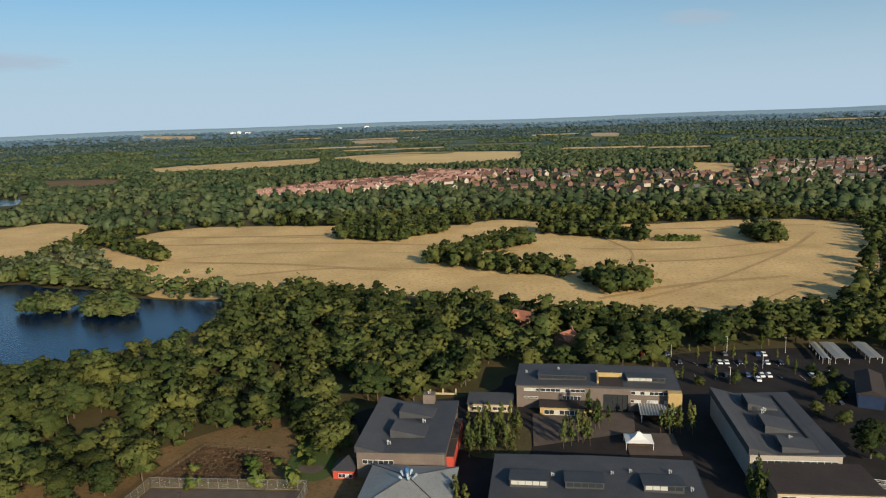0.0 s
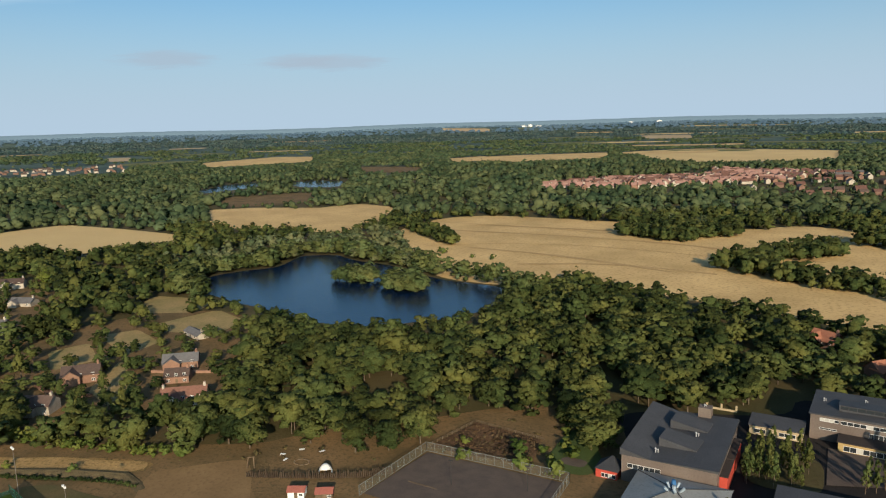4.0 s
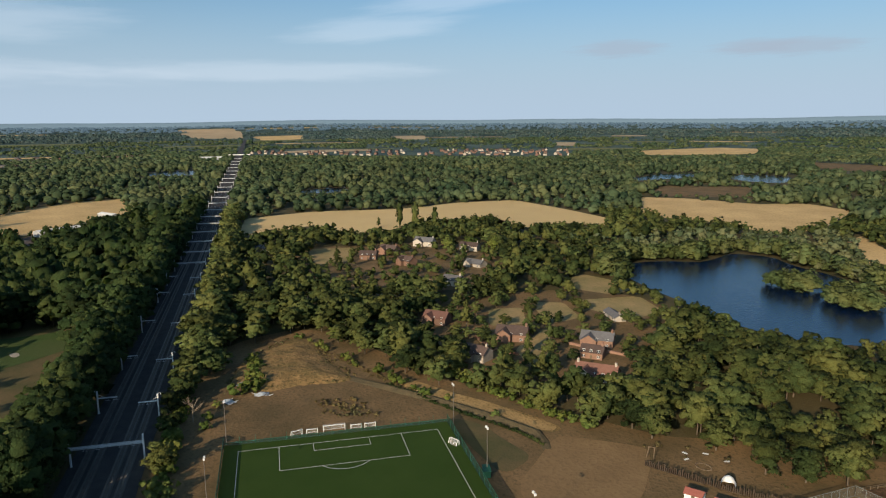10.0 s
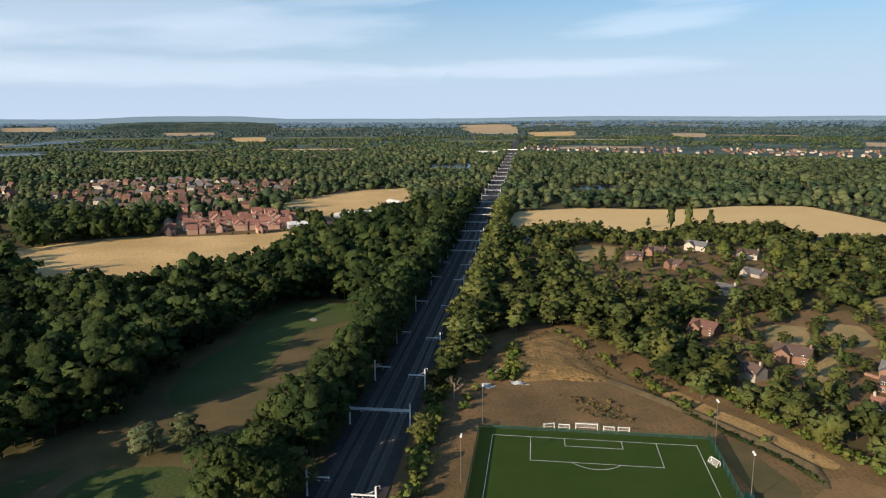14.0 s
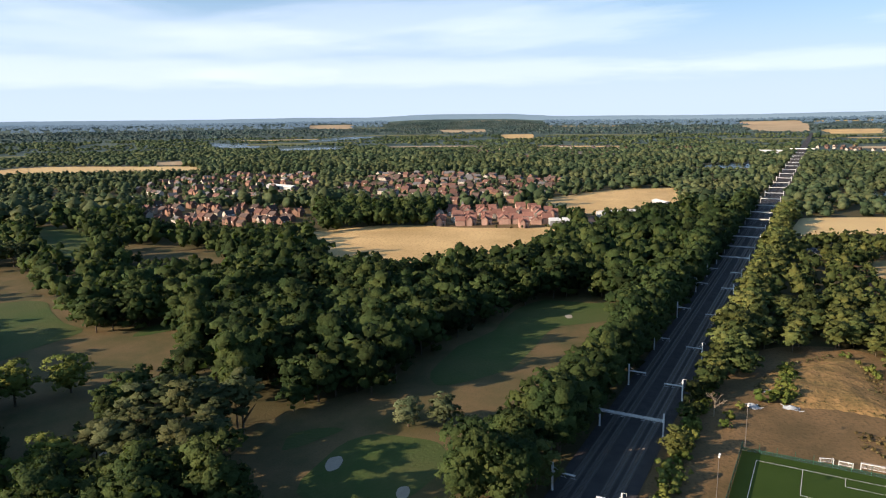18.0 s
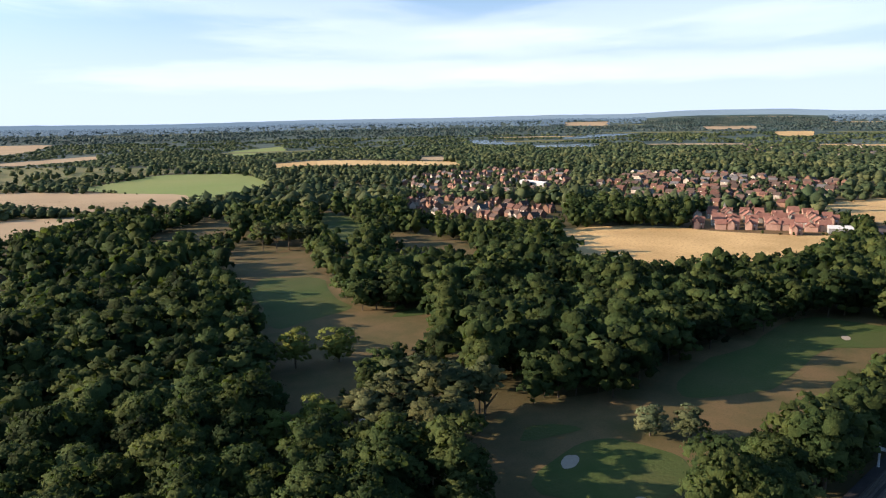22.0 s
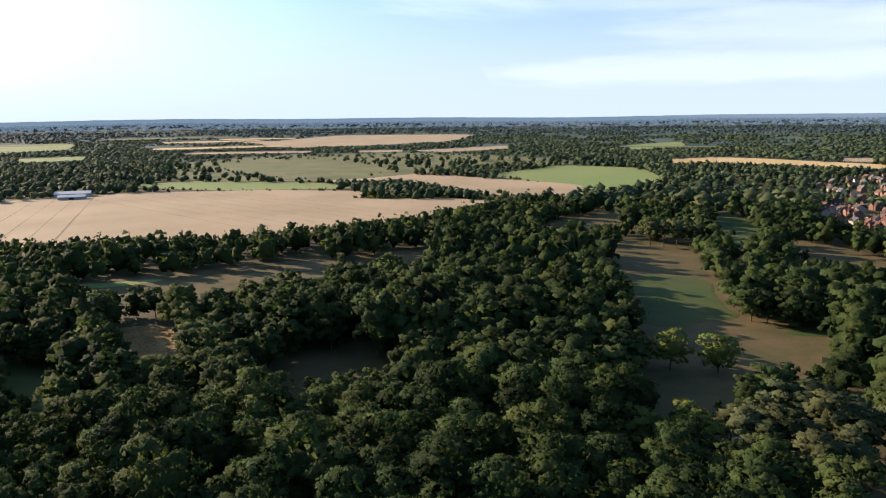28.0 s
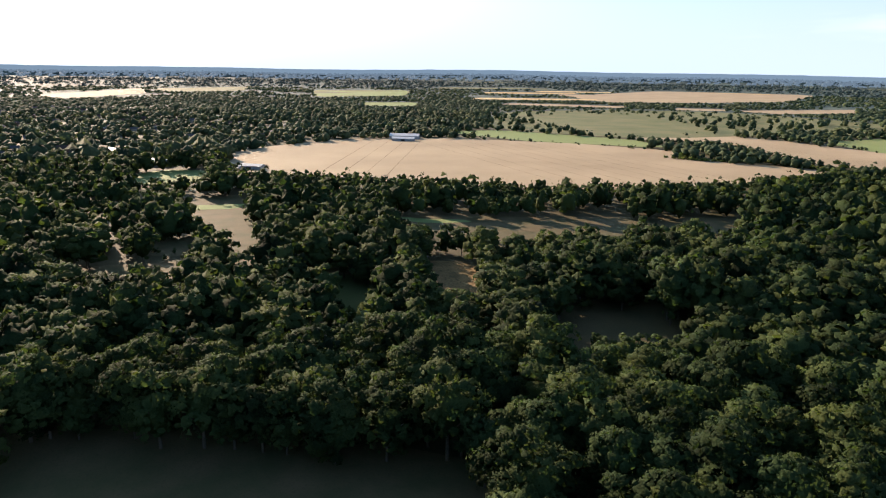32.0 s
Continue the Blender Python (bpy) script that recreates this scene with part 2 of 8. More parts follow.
def inside(poly, x, y):
    x, y = np.asarray(x), np.asarray(y)
    res = np.zeros(x.shape, bool)
    for (x0, y0), (x1, y1) in zip(poly, poly[1:] + poly[:1]):
        if y0 == y1:
            continue
        hit = ((y0 > y) != (y1 > y)) & (x < (x1 - x0) * (y - y0) / (y1 - y0) + x0)
        res ^= hit
    return res


def outline(pts, rough=1.0, rounds=2, cut=0.2):
    """A soft, slightly uneven border through the corners given."""
    p = [Vector((a, b, 0)) for a, b in pts]
    for _ in range(rounds):
        p = [q for a, b in zip(p, p[1:] + p[:1]) for q in (a * (1 - cut) + b * cut, a * cut + b * (1 - cut))]
    res = []
    for q in p:
        d = noise.noise_vector(q * 0.03) * rough * 5
        res.append((q.x + d.x, q.y + d.y))
    return res


def widened(edge, d):
    """The border moved outwards by d."""
    turn = 1 if sum(a[0] * c[1] - c[0] * a[1] for a, c in zip(edge, edge[1:] + edge[:1])) > 0 else -1
    res = []
    for i, (x, y) in enumerate(edge):
        (ax, ay), (cx, cy) = edge[i - 1], edge[(i + 1) % len(edge)]
        n = Vector((cy - ay, ax - cx)).normalized() * d * turn
        res.append((x + n.x, y + n.y))
    return res


OPEN, KEPT_IN_VIEW = [], []
LAID = []


def patch(name, pts, material, label, category="field", lift=0.12, rough=1.0, rounds=2, clear=True, kind="structure", grow=0.0):
    lift += 0.0015 * len(LAID)
    LAID.append(name)
    edge = outline(pts, rough, rounds, 0.1 if name in ("field", "distant_field", "lawn") else 0.2) if rounds else [tuple(p) for p in pts]
    if clear:
        OPEN.append(edge)
    if clear and name != "lawn":
        rim = pts if name == "distant_field" else edge
        KEPT_IN_VIEW.append(np.array([(x * k, y * k) for x, y, k in ((x, y, float(unreach(x, y))) for x, y in rim)]))
    if grow:
        edge = widened(edge, grow)
    bm = bmesh.new()
    face = bm.faces.new([bm.verts.new((x, y, float(land(x, y)) + lift)) for x, y in edge])
    if face.normal.z < 0 or sum(a[0] * b[1] - b[0] * a[1] for a, b in zip(edge, edge[1:] + edge[:1])) < 0:
        face.normal_flip()
    bmesh.ops.triangulate(bm, faces=[face])
    return tagged(part(name, bm, material, None), label, category, kind=kind)


# ---- ground ----
def country(name):
    """Brown woodland floor near by, dark green hedged country beyond, tinted blue by painted haze."""
    m = surface(name, (0.10, 0.078, 0.036), (0.06, 0.058, 0.024), scale=0.03, fine=0.9, bump=0.3)
    n, l = m.node_tree.nodes, m.node_tree.links
    p = n["Principled BSDF"]
    near = p.inputs["Base Color"].links[0].from_socket
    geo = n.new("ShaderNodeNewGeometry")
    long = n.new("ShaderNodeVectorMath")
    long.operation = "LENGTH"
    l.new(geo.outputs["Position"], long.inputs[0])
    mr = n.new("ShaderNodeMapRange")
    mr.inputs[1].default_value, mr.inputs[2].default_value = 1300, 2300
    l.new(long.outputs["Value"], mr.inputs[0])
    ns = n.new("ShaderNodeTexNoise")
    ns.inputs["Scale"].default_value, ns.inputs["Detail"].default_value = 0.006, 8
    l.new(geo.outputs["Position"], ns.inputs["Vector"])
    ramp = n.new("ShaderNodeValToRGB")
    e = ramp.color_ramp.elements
    # blue in these far greens puts distance haze into the base colour
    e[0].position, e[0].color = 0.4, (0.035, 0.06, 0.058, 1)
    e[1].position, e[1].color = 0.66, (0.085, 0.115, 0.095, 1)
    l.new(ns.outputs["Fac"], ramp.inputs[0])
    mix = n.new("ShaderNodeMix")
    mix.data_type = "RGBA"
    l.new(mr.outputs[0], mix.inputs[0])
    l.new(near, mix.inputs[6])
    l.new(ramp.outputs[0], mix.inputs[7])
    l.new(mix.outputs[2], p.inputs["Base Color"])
    return m


def build_ground():
    rad = np.concatenate([np.linspace(0, 600, 13), np.linspace(700, 2600, 20), np.linspace(2700, 4300, 26), np.linspace(4340, 4855, 22)])
    turns = np.radians(np.arange(0, 360, 2.0))
    x = (rad[:, None] * np.cos(turns)).ravel()
    y = (rad[:, None] * np.sin(turns)).ravel()
    v = np.c_[x, y, land(x, y)]
    k = len(turns)
    f = [(i * k + j, i * k + (j + 1) % k, (i + 1) * k + (j + 1) % k, (i + 1) * k + j)[::-1] for i in range(len(rad) - 1) for j in range(k)]
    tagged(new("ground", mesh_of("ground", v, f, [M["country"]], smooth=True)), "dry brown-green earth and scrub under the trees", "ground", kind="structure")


def horizon_band():
    """The last line of hills, past all that can be told apart, blue with painted haze."""
    m, n, l, p = nodes_of("horizon_haze_glow")
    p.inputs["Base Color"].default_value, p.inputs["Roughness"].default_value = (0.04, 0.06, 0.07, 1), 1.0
    # the haze over the hills is put in as blue emission
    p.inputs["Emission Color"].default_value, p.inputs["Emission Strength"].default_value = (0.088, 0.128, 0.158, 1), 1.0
    turns = np.radians(np.arange(-44, 217, 0.5))
    v = []
    for r, up in ((4850, -3), (4862, None), (4880, -12)):
        for a in turns:
            x, y = -math.sin(a) * r, math.cos(a) * r
            z = float(land(x * 4855 / r, y * 4855 / r))
            hills = z - float(105 * (1 - 4855 / (2600 - 2260 * math.log(1 - 0.9978))))
            v.append((x, y, z + up if up == -3 else 106.0 + hills + 2.2 * noise.noise(Vector((x / 90, y / 90, 1))) + (0 if up is None else up)))
    k = len(turns)
    f = [(i * k + j, i * k + j + 1, (i + 1) * k + j + 1, (i + 1) * k + j) for i in range(2) for j in range(k - 1)]
    tagged(new("backdrop", mesh_of("backdrop", v, f, [m], smooth=True)), "line of wooded hills with blue haze painted as glow", "hills", kind="structure")


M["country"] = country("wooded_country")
build_ground()
horizon_band()

patch("meadow", [(-314, 626), (-291, 764), (-114, 734), (9, 697), (61, 741), (127, 692), (197, 667), (277, 678), (320, 675), (368, 655), (370, 608), (251, 411), (212, 382), (146, 362), (100, 368), (65, 388), (22, 417), (-9, 427), (-69, 457), (-105, 489), (-127, 438), (-190, 451), (-223, 504)], M["straw"], "large sun-bleached straw-coloured meadow with worn tracks", grow=9)
patch("field", [(-650, 199), (-763, 243), (-775, 324), (-737, 424), (-746, 516), (-731, 588), (-622, 579), (-531, 558), (-498, 519), (-541, 496), (-533, 447), (-623, 473), (-620, 436), (-638, 404), (-618, 365), (-601, 329), (-601, 294), (-642, 284), (-671, 280), (-656, 229)], M["wheat"], "ripe golden wheat field beside the railway", grow=2)
patch("field", [(-645, 737), (-589, 775), (-393, 806), (-368, 616), (-461, 637), (-523, 617)], M["straw"], "dry straw-coloured field between hedges", grow=12)
patch("field", [(-741, 880), (-639, 983), (-572, 867), (-648, 788)], M["brown"], "brown stubble field between hedges", grow=12)
patch("field", [(-831, 2012), (-653, 2177), (-374, 2322), (-346, 1994), (-574, 1813)], M["straw"], "long dry field beyond the woods", grow=12)
patch("field", [(-324, 2361), (-117, 2538), (268, 2310), (208, 1864), (-55, 1773), (-195, 1904)], M["wheat"], "broad golden wheat field beyond the estate", grow=12)
patch("field", [(541, 1527), (594, 1434), (511, 1234), (466, 1285)], M["straw"], "small dry field among houses", grow=12)
TOWN_FIELD = [(-614, -231), (-665, -171), (-674, -96), (-665, -24), (-672, 3), (-559, -34), (-548, -69), (-516, -99), (-497, -129), (-515, -168)]
patch("field", TOWN_FIELD, M["straw"], "dry yellow field beside the new houses", grow=12)
patch("field", [(-900, -25), (-1049, 97), (-1066, 162), (-890, 150), (-775, 42)], M["straw"], "dry field beyond the building site", grow=12)
patch("field", [(-721, -1098), (-994, -1221), (-1059, -1083), (-908, -843), (-706, -789), (-704, -844)], M["green"], "smooth green crop field", grow=12)
patch("field", [(-403, -1154), (-588, -1230), (-649, -1119), (-719, -855), (-625, -743), (-541, -810), (-549, -1103)], M["pale"], "pale pinkish stubble field with tractor lines", grow=12)
patch("field", [(183, -849), (187, -938), (58, -1108), (-124, -1126), (-309, -1037), (-401, -953), (-366, -871), (-516, -745), (-380, -680), (-164, -643), (-7, -694), (101, -731), (154, -743)], M["pale"], "wide pale stubble field with tramlines", grow=12)
patch("field", [(-358, -1741), (-636, -1811), (-658, -1558), (-604, -1432), (-345, -1465)], M["green"], "green pasture with scattered trees", grow=12)
patch("field", [(-118, -1258), (-216, -1289), (-393, -1124), (-410, -1018), (-239, -1096)], M["green"], "narrow green field behind the stubble", grow=12)
patch("field", [(-355, -1458), (-611, -1449), (-620, -1296), (-419, -1198)], M["brown"], "dull brown-green pasture with hedges", grow=12)
patch("field", [(-960, -3270), (-1421, -3668), (-2058, -3301), (-1589, -2735), (-1098, -2596), (-922, -2620)], M["pale"], "distant pale field on rising land", grow=12)
patch("field", [(-796, -3291), (-1094, -3216), (-1321, -3012), (-836, -2519)], M["pale"], "distant pale field on rising land", grow=12)
patch("field", [(-1326, -1239), (-1505, -1195), (-1515, -815), (-1406, -757), (-1310, -1106)], M["wheat"], "narrow golden field beyond the town", grow=12)

patch("site_ground", [(-668, -127), (-744, -138), (-815, -115), (-806, -10), (-705, 14), (-672, -20)], M["brown"], "bare pale building site ground", "ground")
# lakes
LAKE = [(-352, 385), (-345, 420), (-318, 440), (-335, 485), (-312, 500), (-278, 484), (-240, 470), (-194, 441), (-128, 423), (-129, 364), (-154, 333), (-182, 316), (-210, 319), (-255, 331), (-312, 353)]
patch("lake", LAKE, M["water"], "dark blue lake ringed by willows", "lake")
patch("lake", [(-863, 962), (-910, 1088), (-891, 1170), (-816, 1080), (-828, 946)], M["water"], "distant blue lake among trees", "lake")
patch("lake", [(-817, 1177), (-759, 1219), (-707, 1204), (-647, 1078), (-732, 1073)], M["water"], "distant blue lake among trees", "lake")
patch("lake", [(-1043, 414), (-1034, 493), (-973, 469), (-975, 392)], M["water"], "small dark pond among trees", "pond")
patch("lake", [(-1582, 295), (-1621, 409), (-1473, 372), (-1471, 286)], M["water"], "small dark pond among trees", "pond")
patch("lake", [(-2967, -1547), (-2813, -1236), (-2511, -1103), (-2556, -1296)], M["water"], "far pale reservoir beyond the town", "lake")
patch("lake", [(-2463, -1013), (-2608, -796), (-2372, -744), (-2283, -929)], M["water"], "far pale reservoir beyond the town", "lake")
patch("lake", [(-3203, -1173), (-3800, -1003), (-3554, -908), (-3033, -1083)], M["water"], "far pale reservoir beyond the town", "lake")
patch("field", [(-504, 801), (-468, 841), (-394, 801), (-402, 731), (-405, 674), (-441, 697)], M["straw"], "small dry field beside the meadow", grow=9)
ISLANDS = ([(-255, 411), (-258, 422), (-244, 430), (-229, 426), (-221, 414), (-236, 406)], [(-219, 410), (-214, 424), (-196, 424), (-184, 410), (-181, 398), (-188, 388), (-207, 396)])

for edge in ([(-863, 962), (-910, 1088), (-891, 1170), (-816, 1080), (-828, 946)], [(-817, 1177), (-759, 1219), (-707, 1204), (-647, 1078), (-732, 1073)]):
    OPEN.append([(x * 0.93, y * 0.93) for x, y in edge])

# golf course
patch("fairway", [(-166, -94), (-195, -94), (-207, -95), (-237, -83), (-255, -66), (-290, -59), (-337, -38), (-387, -12), (-402, -7), (-404, 36), (-317, 22), (-268, 1), (-240, -19), (-222, -30), (-193, -29), (-169, -29), (-150, -40)], M["dryfair"], "dry patchy golf fairway beside the railway", "fairway", grow=9)
patch("fairway", [(-430, -450), (-440, -375), (-383, -330), (-350, -273), (-307, -238), (-316, -219), (-321, -187), (-286, -169), (-268, -170), (-243, -180), (-213, -163), (-197, -173), (-169, -151), (-159, -150), (-143, -153), (-172, -167), (-211, -205), (-274, -278), (-338, -363)], M["dryfair"], "long golf fairway between tall trees", "fairway", grow=9)
patch("fairway", [(-642, -531), (-602, -448), (-517, -378), (-482, -373), (-537, -448)], M["fairway"], "mown green golf fairway", "fairway", grow=9)
patch("fairway", [(-548, -375), (-543, -330), (-512, -260), (-469, -227), (-475, -269), (-496, -328)], M["dryfair"], "dry golf rough below the town", "fairway", grow=9)
patch("fairway", [(-411, -549), (-561, -596), (-520, -535), (-464, -510), (-403, -505)], M["dryfair"], "dry golf fairway among trees", "fairway", grow=9)
patch("fairway", [(-7, -507), (-51, -507), (-97, -502), (-173, -497), (-269, -496), (-240, -459), (-158, -453), (-98, -435), (-61, -444), (-12, -469)], M["dryfair"], "dry golf fairway between rows of trees", "fairway", grow=9)
patch("fairway", [(163, -589), (108, -600), (105, -556), (98, -512), (88, -483), (66, -380), (84, -375), (104, -470), (139, -507)], M["dryfair"], "dry golf fairway with a pale path", "fairway", grow=9)
patch("fairway", [(-18, -379), (-37, -378), (-53, -363), (-47, -319), (-39, -312), (-27, -337), (-17, -354)], M["rough"], "sunlit dry clearing between trees", "clearing", grow=9)
patch("fairway", [(29, -358), (8, -340), (-1, -319), (0, -292), (13, -285), (24, -305)], M["fairway"], "shaded green clearing between trees", "clearing", grow=9)
# the dark floor colour stands in for deep shade on this clearing
patch("fairway", [(-76, -296), (-99, -294), (-124, -280), (-129, -262), (-122, -250), (-102, -254), (-78, -270)], M["floor"], "clearing with deep shade painted as dark ground", "clearing", grow=9)
patch("fairway", [(156, -373), (99, -383), (92, -367), (126, -349), (150, -350), (169, -363)], M["dryfair"], "shaded golf fairway with scattered trees", "fairway", grow=9)
patch("fairway", [(244, -705), (221, -757), (173, -745), (169, -706), (224, -660)], M["green"], "bright green sports field", "sports field", grow=9)
patch("fairway", [(140, -436), (115, -442), (105, -411), (130, -408)], M["dryfair"], "sunlit dry grass between golf course trees", "clearing", grow=6)
patch("clearing", [(109, -191), (60, -185), (-32, -160), (-28, -130), (96, -130)], M["dryfair"], "bare shaded grass in front of the wood", "clearing", grow=12)

# school field
OPEN.append(outline([(-233, 47), (-288, 73), (-324, 99), (-326, 132), (-257, 142), (-234, 143), (-183, 161), (-166, 164), (-149, 177), (-129, 185), (-118, 190), (-108, 181), (-101, 187), (-104, 198), (-92, 201), (-88, 222), (-78, 229), (-62, 233), (-38, 232), (-25, 150), (-60, 40), (-120, 5), (-150, 10)], 0.6))
patch("school_field", [(-233, 47), (-288, 73), (-324, 99), (-326, 132), (-257, 142), (-234, 143), (-176, 162), (-142, 174), (-128, 188), (-114, 199), (-60, 240), (-38, 232), (-25, 150), (-60, 40), (-120, 5), (-150, 10)], M["brown"], "parched brown school field", "field", rough=0.6, grow=9, clear=False)
patch("school_ground", [(-38, 240), (-30, 252), (20, 262), (25, 285), (88, 275), (92, 298), (118, 302), (160, 302), (200, 296), (205, 215), (130, 150), (-25, 150)], M["asphalt"], "dark asphalt yards round the school", "yard", lift=0.06, rough=0.2)

# overlays on the open ground
patch("golf_green", [(-205, -94), (-219, -75), (-215, -70), (-200, -80), (-195, -91)], M["fairway"], "mown golf green in streaked shade", "golf green", lift=0.2, rough=2.4, clear=False)
patch("golf_green", [(-205, -66), (-215, -61), (-215, -40), (-198, -32), (-172, -34), (-172, -69)], M["fairway"], "large green golf green with tree shadows", "golf green", lift=0.2, rough=2.4, clear=False)
patch("golf_green", [(-276, -57), (-332, -37), (-397, -10), (-400, 35), (-371, 28), (-335, -5), (-296, -14), (-260, -42)], M["fairway"], "green strip of mown fairway", "fairway", lift=0.2, rough=2.4, clear=False)
patch("golf_green", [(-341, -349), (-366, -306), (-344, -268), (-302, -235), (-265, -244), (-263, -254)], M["fairway"], "green strip of mown fairway", "fairway", lift=0.2, rough=2.4, clear=False)
patch("golf_green", [(-320, -214), (-339, -201), (-325, -191), (-308, -203)], M["fairway"], "small mown strip between trees", "golf green", lift=0.2, rough=2.4, clear=False)
patch("golf_green", [(150, -560), (112, -565), (108, -545), (145, -540)], M["green"], "bright mown golf green", "golf green", lift=0.2, rough=2.4, clear=False)
patch("golf_green", [(-5, -500), (-60, -490), (-66, -500), (-10, -512)], M["green"], "bright mown golf green", "golf green", lift=0.2, rough=2.4, clear=False)
M["sand"] = surface("bunker_sand", (0.40, 0.36, 0.30), (0.34, 0.30, 0.25), scale=0.3, fine=3, bump=0.3)
for bx, by, br in ((-194, -67, 4.5), (-189, -141, 4), (-178, -149, 2.5), (-369, 6, 3.5), (-180, -42, 3.5)):
    patch("bunker", [(bx + br * math.cos(a) * 1.2, by + br * math.sin(a) * (0.8 + 0.3 * math.cos(2 * a))) for a in (0, 1, 2, 3, 4, 5)], M["sand"], "pale sand bunker on the golf course", "bunker", lift=0.28, rough=0.2, clear=False)
MOUND = outline([(-277, 76), (-299, 90), (-325, 119), (-309, 125), (-256, 124), (-252, 115), (-261, 100), (-262, 85)], 2.0)


def grass_mound():
    """A low uneven mound of rough dry grass."""
    s = 1.6
    gx, gy = np.meshgrid(np.arange(-330, -225, s), np.arange(60, 136, s))
    hit = inside(MOUND, gx.ravel(), gy.ravel()).reshape(gx.shape)
    depth = np.zeros(gx.shape)
    core = hit.copy()
    for _ in range(8):
        depth += core
        core = core & np.roll(core, 1, 0) & np.roll(core, -1, 0) & np.roll(core, 1, 1) & np.roll(core, -1, 1)
    bumps = np.array([noise.noise(Vector((x * 0.16, y * 0.16, 0))) + 0.6 * noise.noise(Vector((x * 0.5, y * 0.5, 3))) for x, y in zip(gx.ravel(), gy.ravel())]).reshape(gx.shape)
    z = np.where(depth > 0, 0.2 + 0.26 * depth + 0.42 * bumps * np.minimum(depth, 3) / 3, -0.2)
    k = gx.shape[1]
    f = [(j * k + i, j * k + i + 1, (j + 1) * k + i + 1, (j + 1) * k + i) for j in range(gx.shape[0] - 1) for i in range(k - 1) if hit[j, i] or hit[j + 1, i] or hit[j, i + 1] or hit[j + 1, i + 1]]
    tagged(new("grass_mound", mesh_of("grass_mound", np.c_[gx.ravel(), gy.ravel(), z.ravel()], f, [M["rough"]], smooth=True)), "low mound of rough orange-brown dry grass", "mound", kind="structure")


grass_mound()
patch("rough_grass", [(-240, 139), (-216, 148), (-176, 159), (-167, 160), (-167, 152), (-202, 142)], M["rough"], "pale dry grass strip by the bank", "grass", lift=0.2, rough=1.2, clear=False)
M["gold"] = surface("golden_dry_grass", (0.44, 0.29, 0.125), (0.30, 0.195, 0.08), (0.14, 0.10, 0.04), scale=0.12, fine=0.9, bump=0.4, grain=0.4)
M["tan"] = surface("trodden_tan_field", (0.26, 0.168, 0.082), (0.20, 0.128, 0.062), scale=0.06, fine=0.8, bump=0.2, grain=0.3)
patch("rough_grass", [(-246, 139), (-230, 143), (-214, 148), (-198, 153), (-182, 156), (-171, 160), (-168, 155), (-178, 147), (-193, 144), (-206, 140), (-221, 137), (-234, 134)], M["gold"], "golden long dry grass along the wood", "grass", lift=0.22, rough=0.6, clear=False)
patch("worn_field", [(-161, 145), (-164, 157), (-145, 170), (-136, 166), (-120, 145), (-125, 129), (-138, 114)], M["tan"], "trodden tan earth of the school field", "field", lift=0.18, rough=1.5, clear=False)
patch("bare_ground", [(-198, 132), (-188, 139), (-171, 137), (-158, 137), (-153, 121), (-182, 127)], M["dryfair"], "worn bare ground beside the pitch", "ground", lift=0.2, rough=0.4, clear=False)


def ribbon(name, pts, wide, material, label, category, lift=0.3):
    """A flat strip of even width along a soft line."""
    p = [Vector((x, y, 0)) for x, y in pts]
    for _ in range(2):
        p = [p[0]] + [q for a, c in zip(p, p[1:]) for q in (a * 0.75 + c * 0.25, a * 0.25 + c * 0.75)] + [p[-1]]
    lift += 0.0015 * len(LAID)
    LAID.append(name)
    bm = bmesh.new()
    row = []
    for i, q in enumerate(p):
        d = (p[min(i + 1, len(p) - 1)] - p[max(i - 1, 0)]).normalized()
        w = wide * (0.8 + 0.5 * noise.noise(q * 0.08))
        row.append([bm.verts.new((q.x - d.y * s * w / 2, q.y + d.x * s * w / 2, float(land(q.x, q.y)) + lift)) for s in (1, -1)])
    for r0_, r1_ in zip(row, row[1:]):
        bm.faces.new((r0_[0], r0_[1], r1_[1], r1_[0]))
    return tagged(part(name, bm, material, None), label, category, kind="structure")


DITCH = [(-240, 129), (-226, 133), (-214, 135), (-200, 138), (-190, 141), (-176, 145), (-163, 146)]
# flat strip, not dug in; shade of ditch and bank is its dark colour
ribbon("ditch", DITCH, 2.6, M["floor"], "flat dark strip with ditch shade painted in", "ditch", 0.24)
ribbon("footpath", [(-150, -166), (-160, -171), (-175, -176), (-194, -186), (-214, -196)], 1.3, M["dryfair"], "pale sandy footpath through the trees", "path", 0.5)
for pts, wide in (([(112, 395), (164, 430), (212, 474), (266, 530), (320, 600)], 4), ([(-250, 560), (-180, 590), (-100, 590), (0, 560)], 1.5), ([(-290, 700), (-200, 690), (-110, 660)], 2), ([(150, 345), (190, 400), (260, 440)], 3), ([(125, 470), (150, 540), (140, 600)], 2)):
    ribbon("meadow_track", pts, wide, M["worn"], "worn brown track across the meadow", "track")
for pts, wide in (([(-280, 650), (-150, 640), (-20, 610), (60, 560)], 7), ([(-250, 690), (-120, 680), (-20, 660)], 5), ([(-210, 560), (-120, 540), (-40, 500)], 6), ([(-150, 500), (-80, 520), (-10, 500)], 5), ([(60, 690), (140, 650), (240, 640), (340, 640)], 6), ([(110, 560), (190, 540), (260, 560)], 5), ([(90, 400), (150, 430), (220, 440)], 6), ([(140, 500), (210, 500), (280, 540)], 4)):
    ribbon("worn_strip", pts, wide, M["worn"], "dull worn strip in the meadow grass", "track", 0.25)
